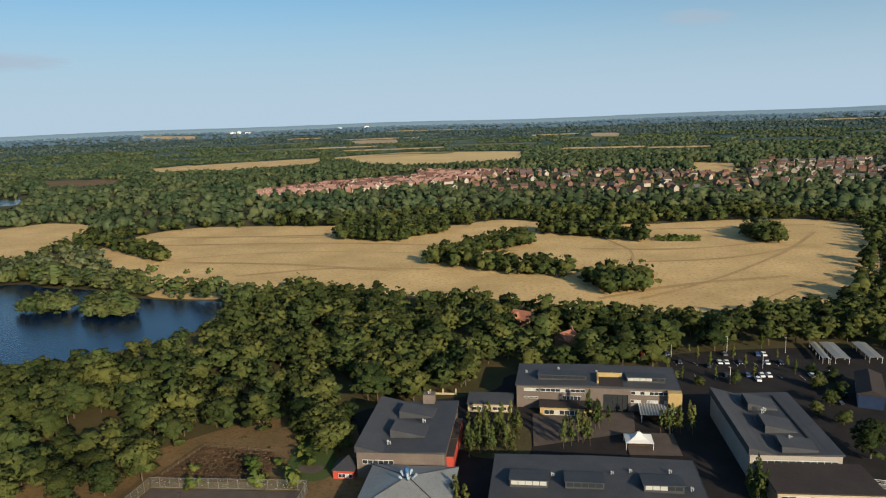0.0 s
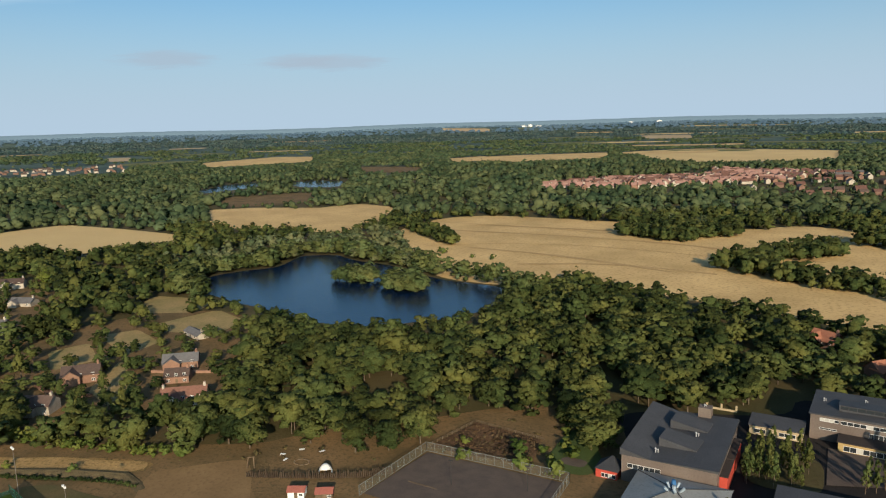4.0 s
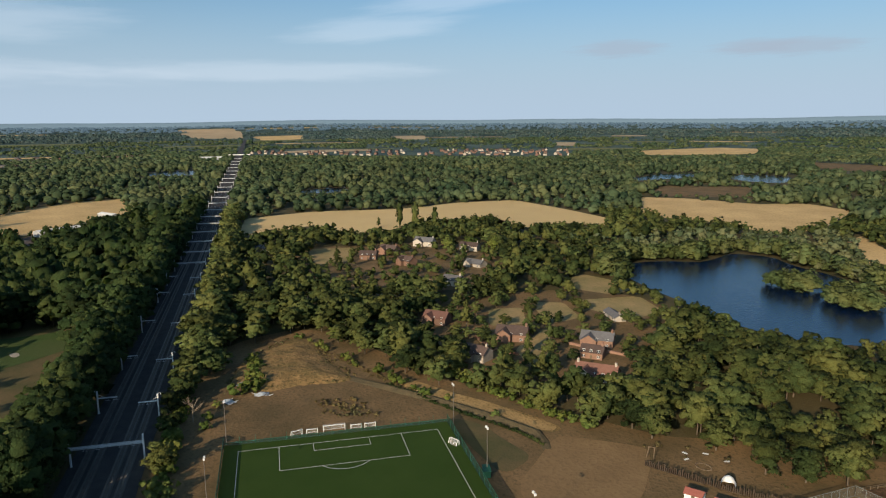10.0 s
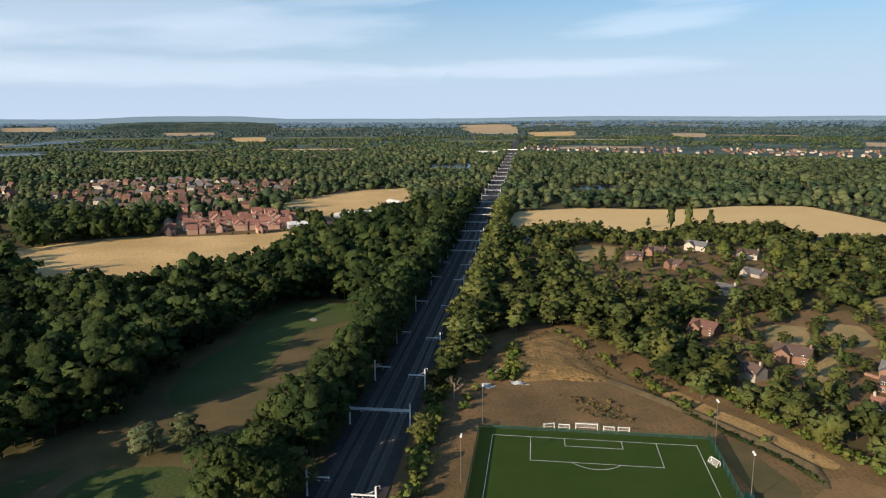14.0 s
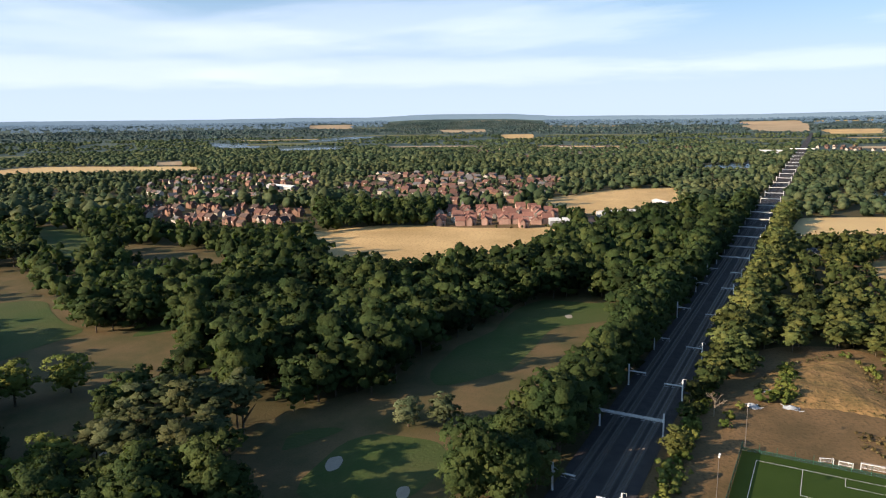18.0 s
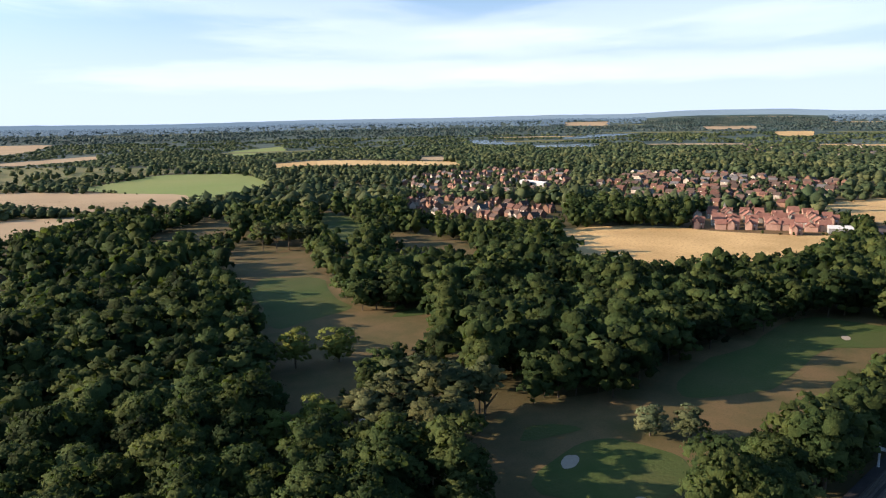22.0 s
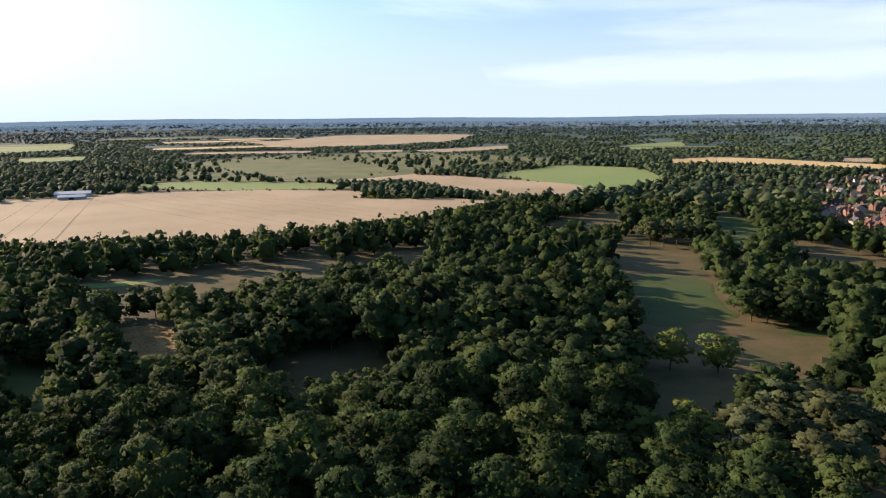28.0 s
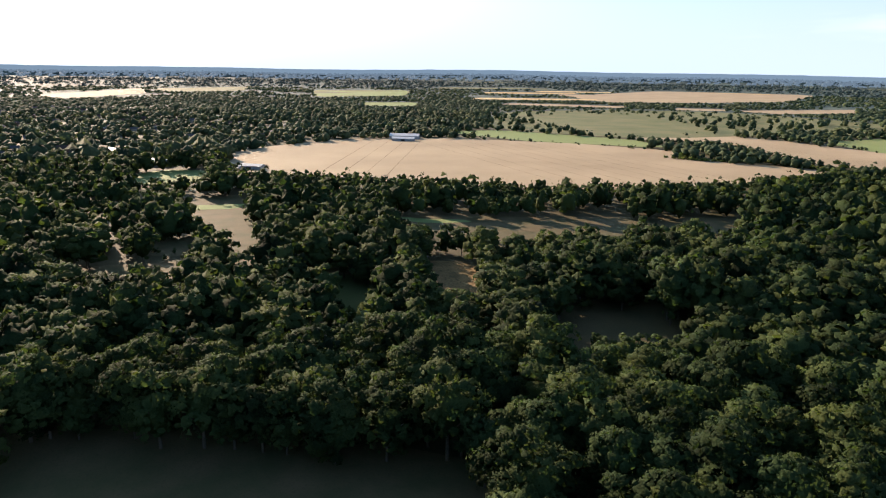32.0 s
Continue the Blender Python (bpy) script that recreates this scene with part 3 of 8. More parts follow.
for pts in ([(-309, 232), (-301, 250), (-273, 230), (-283, 212)], [(-308, 262), (-294, 278), (-267, 262), (-265, 239)], [(-294, 288), (-281, 323), (-249, 310), (-249, 280), (-276, 279)], [(-245, 199), (-262, 236), (-233, 213), (-222, 190)], [(-546, 224), (-532, 259), (-481, 229), (-481, 198)], [(-391, 226), (-396, 246), (-375, 247), (-370, 228)], [(-330, 300), (-345, 340), (-300, 345), (-290, 315)]):
    patch("lawn", pts, M["lawn"], "dry parched garden lawn", "lawn", rough=0.5, rounds=1)

patch("garden_ground", [(-300, 155), (-345, 226), (-320, 305), (-272, 325), (-222, 300), (-203, 245), (-165, 208), (-185, 182), (-232, 162)], M["brown"], "dry brown gardens and drives", "garden", lift=0.08, clear=False)
patch("garden_ground", [(-495, 180), (-555, 226), (-535, 275), (-500, 365), (-440, 348), (-360, 280), (-358, 225), (-401, 182)], M["brown"], "dry brown gardens and drives", "garden", lift=0.08, clear=False)
patch("pasture", [(-190, -1330), (-300, -1900), (-620, -2050), (-1000, -2000), (-1150, -1500), (-1080, -1240), (-720, -1240), (-420, -1140)], M["dull"], "dull green pasture with hedges and single trees", "pasture", lift=0.02, clear=False)
for x0, y0, x1, y1, n, gap in ((-360, -700, -250, -1060, 9, 24), (0, -700, -60, -1100, 4, 24), (-560, -1090, -640, -760, 8, 14)):
    for i in range(n):
        k = i * gap
        ribbon("tramline", [(x0 + k, y0 + 6), (x0 + (x1 - x0) * 0.5 + k, (y0 + y1) * 0.5), (x1 + k, y1)], 0.7, M["brown"], "thin dark tractor line in the stubble", "track", 0.35)

# railway corridor
RAIL_A, RAIL_D = np.array((-230.0, 25.0)), np.array((-0.9475, 0.3197))
RAIL_N = np.array((RAIL_D[1], -RAIL_D[0]))


def along(s, off=0.0):
    p = RAIL_A + RAIL_D * s + RAIL_N * off
    return float(p[0]), float(p[1])


OPEN.append([along(-420, -14), along(900, -15), along(3600, -11), along(3600, 11), along(900, 15), along(-420, 15)])
patch("railway_bed", [along(-420, -11.5), along(900, -11.5), along(3600, -6), along(3600, 6), along(900, 11.5), along(-420, 11.5)], M["ballast"], "four-track bed of dark railway ballast", "railway", lift=0.3, rounds=0)


patch("field", [(-4474, 1037), (-4498, 1427), (-3746, 1199), (-3905, 996)], M["pale"], "far pale stubble field across the plain", grow=2, lift=0.5, rough=0.5)
patch("field", [(-3538, 1964), (-3445, 2144), (-3064, 1908), (-3162, 1818)], M["pale"], "far pale stubble field across the plain", grow=2, lift=0.5, rough=0.5)
patch("field", [(-2381, 2163), (-2310, 2217), (-2067, 1979), (-2122, 1936)], M["pale"], "far pale stubble field across the plain", grow=2, lift=0.5, rough=0.5)
patch("field", [(-3946, 1309), (-3931, 1605), (-3531, 1447), (-3442, 1207)], M["straw"], "far golden field across the plain", grow=2, lift=0.5, rough=0.5)
patch("field", [(-1608, 1832), (-1587, 2211), (-1423, 2212), (-1224, 1889), (-1393, 1613)], M["straw"], "far golden field across the plain", grow=2, lift=0.5, rough=0.5)
patch("field", [(-812, 1984), (-748, 2156), (-652, 1883), (-715, 1827)], M["straw"], "far golden field across the plain", grow=2, lift=0.5, rough=0.5)
patch("field", [(-834, 1599), (-725, 1614), (-670, 1444), (-737, 1426)], M["brown"], "far dull pasture across the plain", grow=2, lift=0.5, rough=0.5)
patch("field", [(-4495, -1636), (-4607, -1357), (-4349, -1300), (-4321, -1554)], M["pale"], "far pale stubble field across the plain", grow=2, lift=0.5, rough=0.5)
patch("field", [(-4413, -752), (-4504, -482), (-4095, -422), (-3994, -648)], M["pale"], "far pale stubble field across the plain", grow=2, lift=0.5, rough=0.5)
patch("field", [(-4692, 1068), (-4609, 1424), (-4221, 1308), (-4288, 1145)], M["pale"], "far pale stubble field across the plain", grow=2, lift=0.5, rough=0.5)
patch("field", [(-1656, -1011), (-1729, -970), (-1571, -882), (-1548, -938)], M["pale"], "far pale stubble field across the plain", grow=2, lift=0.5, rough=0.5)
patch("field", [(-3768, -315), (-3805, -144), (-3313, -126), (-3331, -253)], M["straw"], "far golden field across the plain", grow=2, lift=0.5, rough=0.5)
patch("field", [(-1296, -1209), (-1417, -1225), (-1287, -1107), (-1225, -1130)], M["straw"], "far golden field across the plain", grow=2, lift=0.5, rough=0.5)
patch("field", [(-1833, -1918), (-2173, -1968), (-1962, -1756), (-1592, -1630)], M["green"], "far green field across the plain", grow=2, lift=0.5, rough=0.5)
patch("field", [(-990, -3308), (-1134, -3229), (-895, -2580), (-831, -2740)], M["pale"], "far pale stubble field across the plain", grow=2, lift=0.5, rough=0.5)
patch("field", [(-1035, -2066), (-1521, -2202), (-1361, -1970), (-1089, -1903)], M["pale"], "far pale stubble field across the plain", grow=2, lift=0.5, rough=0.5)
patch("field", [(-1860, -1937), (-2250, -2035), (-1850, -1682), (-1666, -1698)], M["green"], "far green field across the plain", grow=2, lift=0.5, rough=0.5)
patch("field", [(323, -3483), (-134, -3525), (-121, -3179), (245, -2801)], M["dull"], "far dull pasture across the plain", grow=2, lift=0.5, rough=0.5)
patch("field", [(-1317, -1235), (-1477, -1224), (-1324, -1096), (-1241, -1141)], M["straw"], "far golden field across the plain", grow=2, lift=0.5, rough=0.5)
patch("field", [(1213, -2640), (1095, -3414), (926, -2951), (1008, -2420)], M["pale"], "far pale stubble field across the plain", grow=2, lift=0.5, rough=0.5)
patch("field", [(1034, -3378), (667, -3708), (617, -3290), (876, -3081)], M["dull"], "far dull pasture across the plain", grow=2, lift=0.5, rough=0.5)
patch("field", [(321, -3449), (-121, -3573), (-101, -2986), (249, -2784)], M["green"], "far green field across the plain", grow=2, lift=0.5, rough=0.5)
patch("field", [(67, -2358), (-119, -2401), (-99, -2170), (44, -2141)], M["green"], "far green field across the plain", grow=2, lift=0.5, rough=0.5)
patch("field", [(-1873, 4477), (-1552, 4567), (-1498, 4401), (-1830, 4410)], M["pale"], "far pale stubble field across the plain", grow=2, lift=0.5, rough=0.5)
patch("field", [(804, 3811), (938, 3748), (848, 3386), (738, 3431)], M["pale"], "far pale stubble field across the plain", grow=2, lift=0.5, rough=0.5)
patch("field", [(-484, 3897), (-240, 3921), (-203, 3526), (-414, 3559)], M["pale"], "far pale stubble field across the plain", grow=2, lift=0.5, rough=0.5)
patch("field", [(-920, 1632), (-763, 1628), (-680, 1424), (-792, 1442)], M["brown"], "far dull pasture across the plain", grow=2, lift=0.5, rough=0.5)


def far_fields():
    r = random.Random(21)
    for i in range(60):
        az, far = radians(r.uniform(-40, 178)), 1 / r.uniform(1 / 12000, 1 / 2300)
        if abs(math.degrees(az) - 71.3) < 1.2:
            continue
        cx, cy = -math.sin(az) * far, math.cos(az) * far
        long, deep = r.uniform(60, 200) * (far / 2200) ** 0.8, r.uniform(60, 150) * max(1, far / 3000) ** 1.2
        a = az + r.uniform(-0.35, 0.35) * min(1, 2600 / far)
        ux, uy, vx, vy = math.cos(a), math.sin(a), -math.sin(a), math.cos(a)
        pts = [(cx + ux * long * p + vx * deep * q, cy + uy * long * p + vy * deep * q) for p, q in ((-1, -0.6 + r.uniform(-0.3, 0.3)), (0, -0.7), (1, -0.5), (1.1, 0.5), (0.1, 0.6 + r.uniform(-0.2, 0.3)), (-0.9, 0.5))]
        drawn = [float(reach(math.hypot(*p))) / math.hypot(*p) for p in pts]
        pts = [(x * k, y * k) for (x, y), k in zip(pts, drawn)]
        tones = ("straw", "pale", "wheat", "dull", "dull", "dull", "dull")
        patch("distant_field", pts, M[r.choice(tones)], "distant field among hedges and woods", "field", lift=0.5, rough=2 if far < 3000 else 0.6)


far_fields()
# ---- solid helpers ----


def box(bm, x0, x1, y0, y1, z0, z1):
    v = [bm.verts.new((x, y, z)) for z in (z0, z1) for x, y in ((x0, y0), (x1, y0), (x1, y1), (x0, y1))]
    for q in ((3, 2, 1, 0), (4, 5, 6, 7), (0, 1, 5, 4), (1, 2, 6, 5), (2, 3, 7, 6), (3, 0, 4, 7)):
        bm.faces.new([v[i] for i in q])
    return v


def bar(bm, p, q, r, sides=6, r2=None):
    """A round bar from p to q."""
    p, q = Vector(p), Vector(q)
    d = (q - p).normalized()
    a = d.orthogonal().normalized()
    e = d.cross(a)
    rings = []
    for o, s in ((p, r), (q, r if r2 is None else r2)):
        rings.append([bm.verts.new(o + (a * math.cos(2 * math.pi * i / sides) + e * math.sin(2 * math.pi * i / sides)) * s) for i in range(sides)])
    for i in range(sides):
        j = (i + 1) % sides
        bm.faces.new((rings[0][i], rings[0][j], rings[1][j], rings[1][i]))
    bm.faces.new(rings[0][::-1])
    bm.faces.new(rings[1])


def prism(bm, profile, x0, x1):
    """A profile of (y, z) drawn out along x."""
    a = [bm.verts.new((x0, y, z)) for y, z in profile]
    b = [bm.verts.new((x1, y, z)) for y, z in profile]
    n = len(profile)
    for i in range(n):
        j = (i + 1) % n
        bm.faces.new((a[i], a[j], b[j], b[i]))
    bm.faces.new(a[::-1])
    bm.faces.new(b)
    bmesh.ops.recalc_face_normals(bm, faces=bm.faces[:])


def piece(name, parent, material, *boxes, label=""):
    bm = bmesh.new()
    for b in boxes:
        box(bm, *b)
    return part(name, bm, material, parent, label)


def thing(name, label, category, x, y, turn=0.0, group="", z=0.0):
    ob = tagged(new(name), label, category, group)
    ob.matrix_basis = pose(x, y, z, 0, 0, turn)
    return ob


PLOTS = [(0.0, 0.0, 1.0)]
M["steel"] = surface("galvanised_steel", (0.74, 0.75, 0.76), (0.66, 0.67, 0.68), scale=1, fine=6, rough=0.5, metal=0.0, bump=0.05)
M["rail"] = surface("worn_rail", (0.20, 0.185, 0.18), (0.15, 0.14, 0.13), scale=1, fine=6, rough=0.4, metal=0.5, bump=0)
M["sleeper"] = surface("concrete_sleeper", (0.20, 0.18, 0.165), (0.15, 0.135, 0.12), scale=0.5, fine=4, bump=0.3)
M["white"] = surface("white_paint", (0.80, 0.80, 0.78), (0.74, 0.74, 0.72), scale=0.5, fine=5, rough=0.5, bump=0.05)
M["greenpaint"] = surface("green_paint", (0.02, 0.09, 0.06), (0.03, 0.11, 0.07), scale=0.5, fine=4, rough=0.5, bump=0.05)
M["dark"] = surface("dark_rubber", (0.03, 0.03, 0.032), (0.045, 0.045, 0.045), scale=1, fine=6, rough=0.7)
M["wood"] = surface("weathered_wood", (0.12, 0.085, 0.055), (0.18, 0.135, 0.09), scale=0.6, fine=6, bump=0.5, vary=0.25)
M["soil"] = surface("dark_soil", (0.10, 0.08, 0.045), (0.15, 0.115, 0.06), scale=0.3, fine=2, bump=0.8)


def sheer(name, colour, cover):
    """Wire netting, seen as a thin veil."""
    m, n, l, p = nodes_of(name)
    p.inputs["Base Color"].default_value, p.inputs["Roughness"].default_value = (*colour, 1), 0.6
    tr = n.new("ShaderNodeBsdfTransparent")
    ms = n.new("ShaderNodeMixShader")
    ms.inputs[0].default_value = cover
    l.new(tr.outputs[0], ms.inputs[1])
    l.new(p.outputs[0], ms.inputs[2])
    l.new(ms.outputs[0], n["Material Output"].inputs[0])
    return m


M["net_green"] = sheer("green_netting", (0.012, 0.05, 0.036), 0.45)
M["net_grey"] = sheer("grey_netting", (0.22, 0.23, 0.21), 0.16)
M["net_white"] = sheer("white_netting", (0.75, 0.75, 0.75), 0.25)

# ---- railway ----
RAIL_TURN = math.degrees(math.atan2(RAIL_D[1], RAIL_D[0]))


def build_tracks():
    for off in (-7.2, -3.6, 3.0, 6.6):
        x, y = along(0, off)
        t = thing("railway_track", "railway track of worn steel rails on concrete sleepers", "railway track", x, y, RAIL_TURN, "main line tracks", 0.5)
        for s in (-0.72, 0.72):
            bm = bmesh.new()
            for a, b in ((-400, 300), (300, 1200), (1200, 2600)):
                v = box(bm, a, b, s - 0.08, s + 0.08, 0.12, 0.34)
            part("rail", bm, M["rail"], t)
        bm = bmesh.new()
        bmesh.ops.create_cube(bm, size=1)
        v = np.array([q.co[:] for q in bm.verts]) * (0.26, 2.5, 0.2)
        f = np.array([[q.index for q in p.verts] for p in bm.faces])
        bm.free()
        k = np.arange(-100, 420, 0.75)
        vv = (v[None] + np.c_[k, 0 * k, 0 * k + 0.04][:, None]).reshape(-1, 3)
        ff = (f[None] + (np.arange(len(k)) * 8)[:, None, None]).reshape(-1, 4)
        ob = new("sleeper_run", mesh_of("sleeper_run", vv, ff, [M["sleeper"]]))
        ob.parent = t
        tagged(ob, kind="stuff")


build_tracks()


def portal():
    g = thing("overhead_gantry", "pale steel portal gantry spanning all four tracks", "gantry", 0, 0, 0, "overhead line gantries")
    for y in (-10.6, 10.6):
        piece("mast", g, M["steel"], (-0.26, 0.26, y - 0.24, y + 0.24, 0, 8.6), (-0.35, 0.35, y - 0.35, y + 0.35, 0, 0.4))
    bm = bmesh.new()
    for z in (5.7, 6.4):
        for x in (-0.3, 0.3):
            bar(bm, (x, -10.6, z), (x, 10.6, z), 0.09, 4)
    for i in range(18):
        y = -10.5 + i * 1.17
        bar(bm, (-0.3, y, 5.7), (-0.3, y + 1.17, 6.4), 0.06, 4)
        bar(bm, (0.3, y, 6.4), (0.3, y + 1.17, 5.7), 0.06, 4)
        bar(bm, (-0.3, y, 6.05), (0.3, y, 6.05), 0.05, 4)
    box(bm, -0.08, 0.08, -10.6, 10.6, 5.98, 6.14)
    part("lattice_beam", bm, M["steel"], g)
    for y in (-7.2, -3.6, 3.0, 6.6):
        bm = bmesh.new()
        bar(bm, (0, y, 5.7), (0, y, 4.9), 0.06, 5)
        bar(bm, (0, y - 0.9, 5.0), (0, y + 0.4, 5.0), 0.05, 5)
        part("drop_arm", bm, M["steel"], g)
    return g


def cantilever():
    g = thing("cantilever_mast", "steel cantilever mast with a boom over two tracks", "gantry", 0, 0, 0, "overhead line masts")
    piece("mast", g, M["steel"], (-0.24, 0.24, -0.24, 0.24, 0, 8.8), (-0.35, 0.35, -0.35, 0.35, 0, 0.4))
    bm = bmesh.new()
    box(bm, -0.2, 0.2, 0, 6.7, 5.95, 6.3)
    bar(bm, (0, 0.1, 7.6), (0, 2.6, 6.25), 0.06, 5)
    part("boom", bm, M["steel"], g)
    for y in (3.6, 6.4):
        bm = bmesh.new()
        bar(bm, (0, y, 6.0), (0, y, 5.1), 0.06, 5)
        bar(bm, (0, y - 1.2, 5.2), (0, y + 0.5, 5.0), 0.05, 5)
        part("registration_arm", bm, M["steel"], g)
    bm = bmesh.new()
    bar(bm, (0, 0, 8.8), (0, -1.1, 9.0), 0.06, 5)
    bar(bm, (0, -1.1, 9.0), (0, -1.2, 8.2), 0.06, 5)
    part("feeder_bracket", bm, M["steel"], g)
    return g


def build_gantries():
    p, c = portal(), cantilever()
    spots_p = [0, 300, 345, 395, 450, 505, 560, 620, 690, 760, 835, 915, 1000, 1090, 1185, 1290, 1400, 1520, 1650, 1800]
    for i, s in enumerate(spots_p):
        x, y = along(s)
        m = pose(x, y, 0.2, 0, 0, RAIL_TURN)
        if i:
            copy_thing(p, m)
        else:
            p.matrix_basis = m
    first_one = True
    for s in (-48, 42, 90, 147, 209, 255):
        for off, turn in ((-10.8, 0), (10.8, 180)):
            x, y = along(s - (8 if off < 0 else 0), -off)
            m = pose(x, y, 0.2, 0, 0, RAIL_TURN + turn)
            if first_one:
                c.matrix_basis, first_one = m, False
            else:
                copy_thing(c, m)


build_gantries()

# road bridge far down the line
bridge = thing("road_bridge", "pale concrete road bridge over the railway", "bridge", *along(2010), RAIL_TURN)
piece("deck", bridge, M["white"], (-5, 5, -32, 32, 6.2, 7.2))
for y in (-30.5, -13, 13, 30.5):
    piece("pier", bridge, M["sleeper"], (-4, 4, y - 0.7, y + 0.7, -0.2, 6.2))
for x in (-5, 4.6):
    piece("parapet", bridge, M["white"], (x, x + 0.4, -32, 32, 7.2, 8.4))

# ---- sports pitch ----
PITCH_TURN = -19.6
pitch = thing("sports_pitch", "dark green artificial football pitch with white lines", "football pitch", -156.0, 75.2, PITCH_TURN, "", 0.45)
piece("turf", pitch, M["turf"], (-55, 55, -37.5, 37.5, -0.6, 0.22))


def line(x0, x1, y0, y1):
    piece("line", pitch, M["white"], (x0, x1, y0, y1, 0.225, 0.24))


for e in (-1, 1):
    x = 50 * e
    line(min(x, x - 0.13 * e), max(x, x - 0.13 * e), -32.9, 32.9)
    for depth, half in ((16.5, 20.16), (5.5, 9.16)):
        a = x - depth * e
        line(a - 0.065, a + 0.065, -half, half)
        for s in (-half, half):
            line(min(a, x), max(a, x), s - 0.065, s + 0.065)
    bm = bmesh.new()
    arc = [radians(53 * (i / 14 * 2 - 1)) for i in range(15)]
    for a0, a1 in zip(arc, arc[1:]):
        q = [(x - e * (11 + r * math.cos(a)), r * math.sin(a)) for a, r in ((a0, 9.05), (a1, 9.05), (a1, 9.25), (a0, 9.25))]
        bm.faces.new([bm.verts.new((u, v, 0.24)) for u, v in (q if e < 0 else q[::-1])])
    part("penalty_arc", bm, M["white"], pitch)
for y in (-32.9, 32.9):
    line(-50, 50, y - 0.065, y + 0.065)
line(-0.1, 0.1, -32.9, 32.9)

fence = thing("pitch_fence", "tall dark green mesh fence round the pitch", "fence", -156.0, 75.2, PITCH_TURN, "", 0.45)
for y0, y1, x0, x1 in ((-37.6, -37.6, -55, 55), (37.6, 37.6, -55, 55), (-37.6, 37.6, -55, -55), (-37.6, 37.6, 55, 55)):
    long = math.hypot(x1 - x0, y1 - y0)
    n = round(long / 5)
    for i in range(n + 1):
        u = i / n
        px, py = x0 + (x1 - x0) * u, y0 + (y1 - y0) * u
        piece("post", fence, M["greenpaint"], (px - 0.06, px + 0.06, py - 0.06, py + 0.06, 0, 3.2))
    high = 3.1 if x0 != x1 or x0 > 0 else 1.3
    piece("mesh_panel", fence, M["net_green"], (min(x0, x1) - 0.01, max(x0, x1) + 0.01, min(y0, y1) - 0.01, max(y0, y1) + 0.01, 0.1, high))
    piece("top_rail", fence, M["greenpaint"], (min(x0, x1) - 0.05, max(x0, x1) + 0.05, min(y0, y1) - 0.05, max(y0, y1) + 0.05, high, high + 0.09))


def goal(wide, high, deep, label):
    g = thing("football_goal", label, "goal", 0, 0, 0, "goals by the pitch")
    r = 0.1
    for y in (-wide / 2, wide / 2):
        bm = bmesh.new()
        bar(bm, (0, y, 0), (0, y, high), r)
        part("post", bm, M["white"], g)
        bm = bmesh.new()
        bar(bm, (0, y, high), (-deep * 0.5, y, high), 0.06, 5)
        bar(bm, (-deep * 0.5, y, high), (-deep, y, 0.06), 0.06, 5)
        bar(bm, (-deep, y, 0.06), (0, y, 0.06), 0.06, 5)
        part("side_frame", bm, M["white"], g)
    bm = bmesh.new()
    bar(bm, (0, -wide / 2 - r, high), (0, wide / 2 + r, high), r)
    part("crossbar", bm, M["white"], g)
    bm = bmesh.new()
    bar(bm, (-deep, -wide / 2, 0.08), (-deep, wide / 2, 0.08), 0.06, 5)
    part("ground_bar", bm, M["white"], g)
    bm = bmesh.new()
    q = [(-deep * 0.5, high), (-deep, 0.1)]
    for (xa, za), (xb, zb) in (((0, high), q[0]), (q[0], q[1])):
        bm.faces.new([bm.verts.new(c) for c in ((xa, -wide / 2, za), (xa, wide / 2, za), (xb, wide / 2, zb), (xb, -wide / 2, zb))])
    part("net", bm, M["net_white"], g)
    return g


def on_pitch(u, v, turn=0.0):
    c, s = math.cos(radians(PITCH_TURN)), math.sin(radians(PITCH_TURN))
    return pose(-156.0 + c * u - s * v, 75.2 + s * u + c * v, 0.4, 0, 0, PITCH_TURN + turn)


big = goal(7.32, 2.44, 2.2, "full-size white football goal stored behind the pitch")
big.matrix_basis = on_pitch(-57.5, -1.5, 0)
small = goal(3.7, 1.8, 1.4, "small white football goal stored behind the pitch")
for i, (u, v, t) in enumerate(((-57.5, -9.0, 0), (-57.5, 6.0, 0), (-57.5, 10.8, 0), (-57.6, -14.0, 20), (-38, 36, 120))):
    m = on_pitch(u, v, t)
    if i:
        copy_thing(small, m)
    else:
        small.matrix_basis = m


def floodlight():
    f = thing("floodlight_mast", "slim grey floodlight mast beside the pitch", "floodlight", 0, 0, 0, "pitch floodlights")
    bm = bmesh.new()
    bar(bm, (0, 0, -0.5), (0, 0, 14.6), 0.11, 8, 0.06)
    part("pole", bm, M["sleeper"], f)
    piece("cross_arm", f, M["steel"], (-0.05, 0.05, -0.9, 0.9, 14.4, 14.55))
    for y in (-0.65, 0.65):
        piece("lamp_head", f, M["white"], (-0.15, 0.35, y - 0.3, y + 0.3, 14.25, 14.75))
    return f


mast = floodlight()
for i, (u, v) in enumerate(((-58, -37), (-53.5, 39.5), (-18, -40), (-17, 40.5), (22, -40), (22, 40.5))):
    m = on_pitch(u, v, 90 if v < 0 else -90)
    if i:
        copy_thing(mast, m)
    else:
        mast.matrix_basis = m

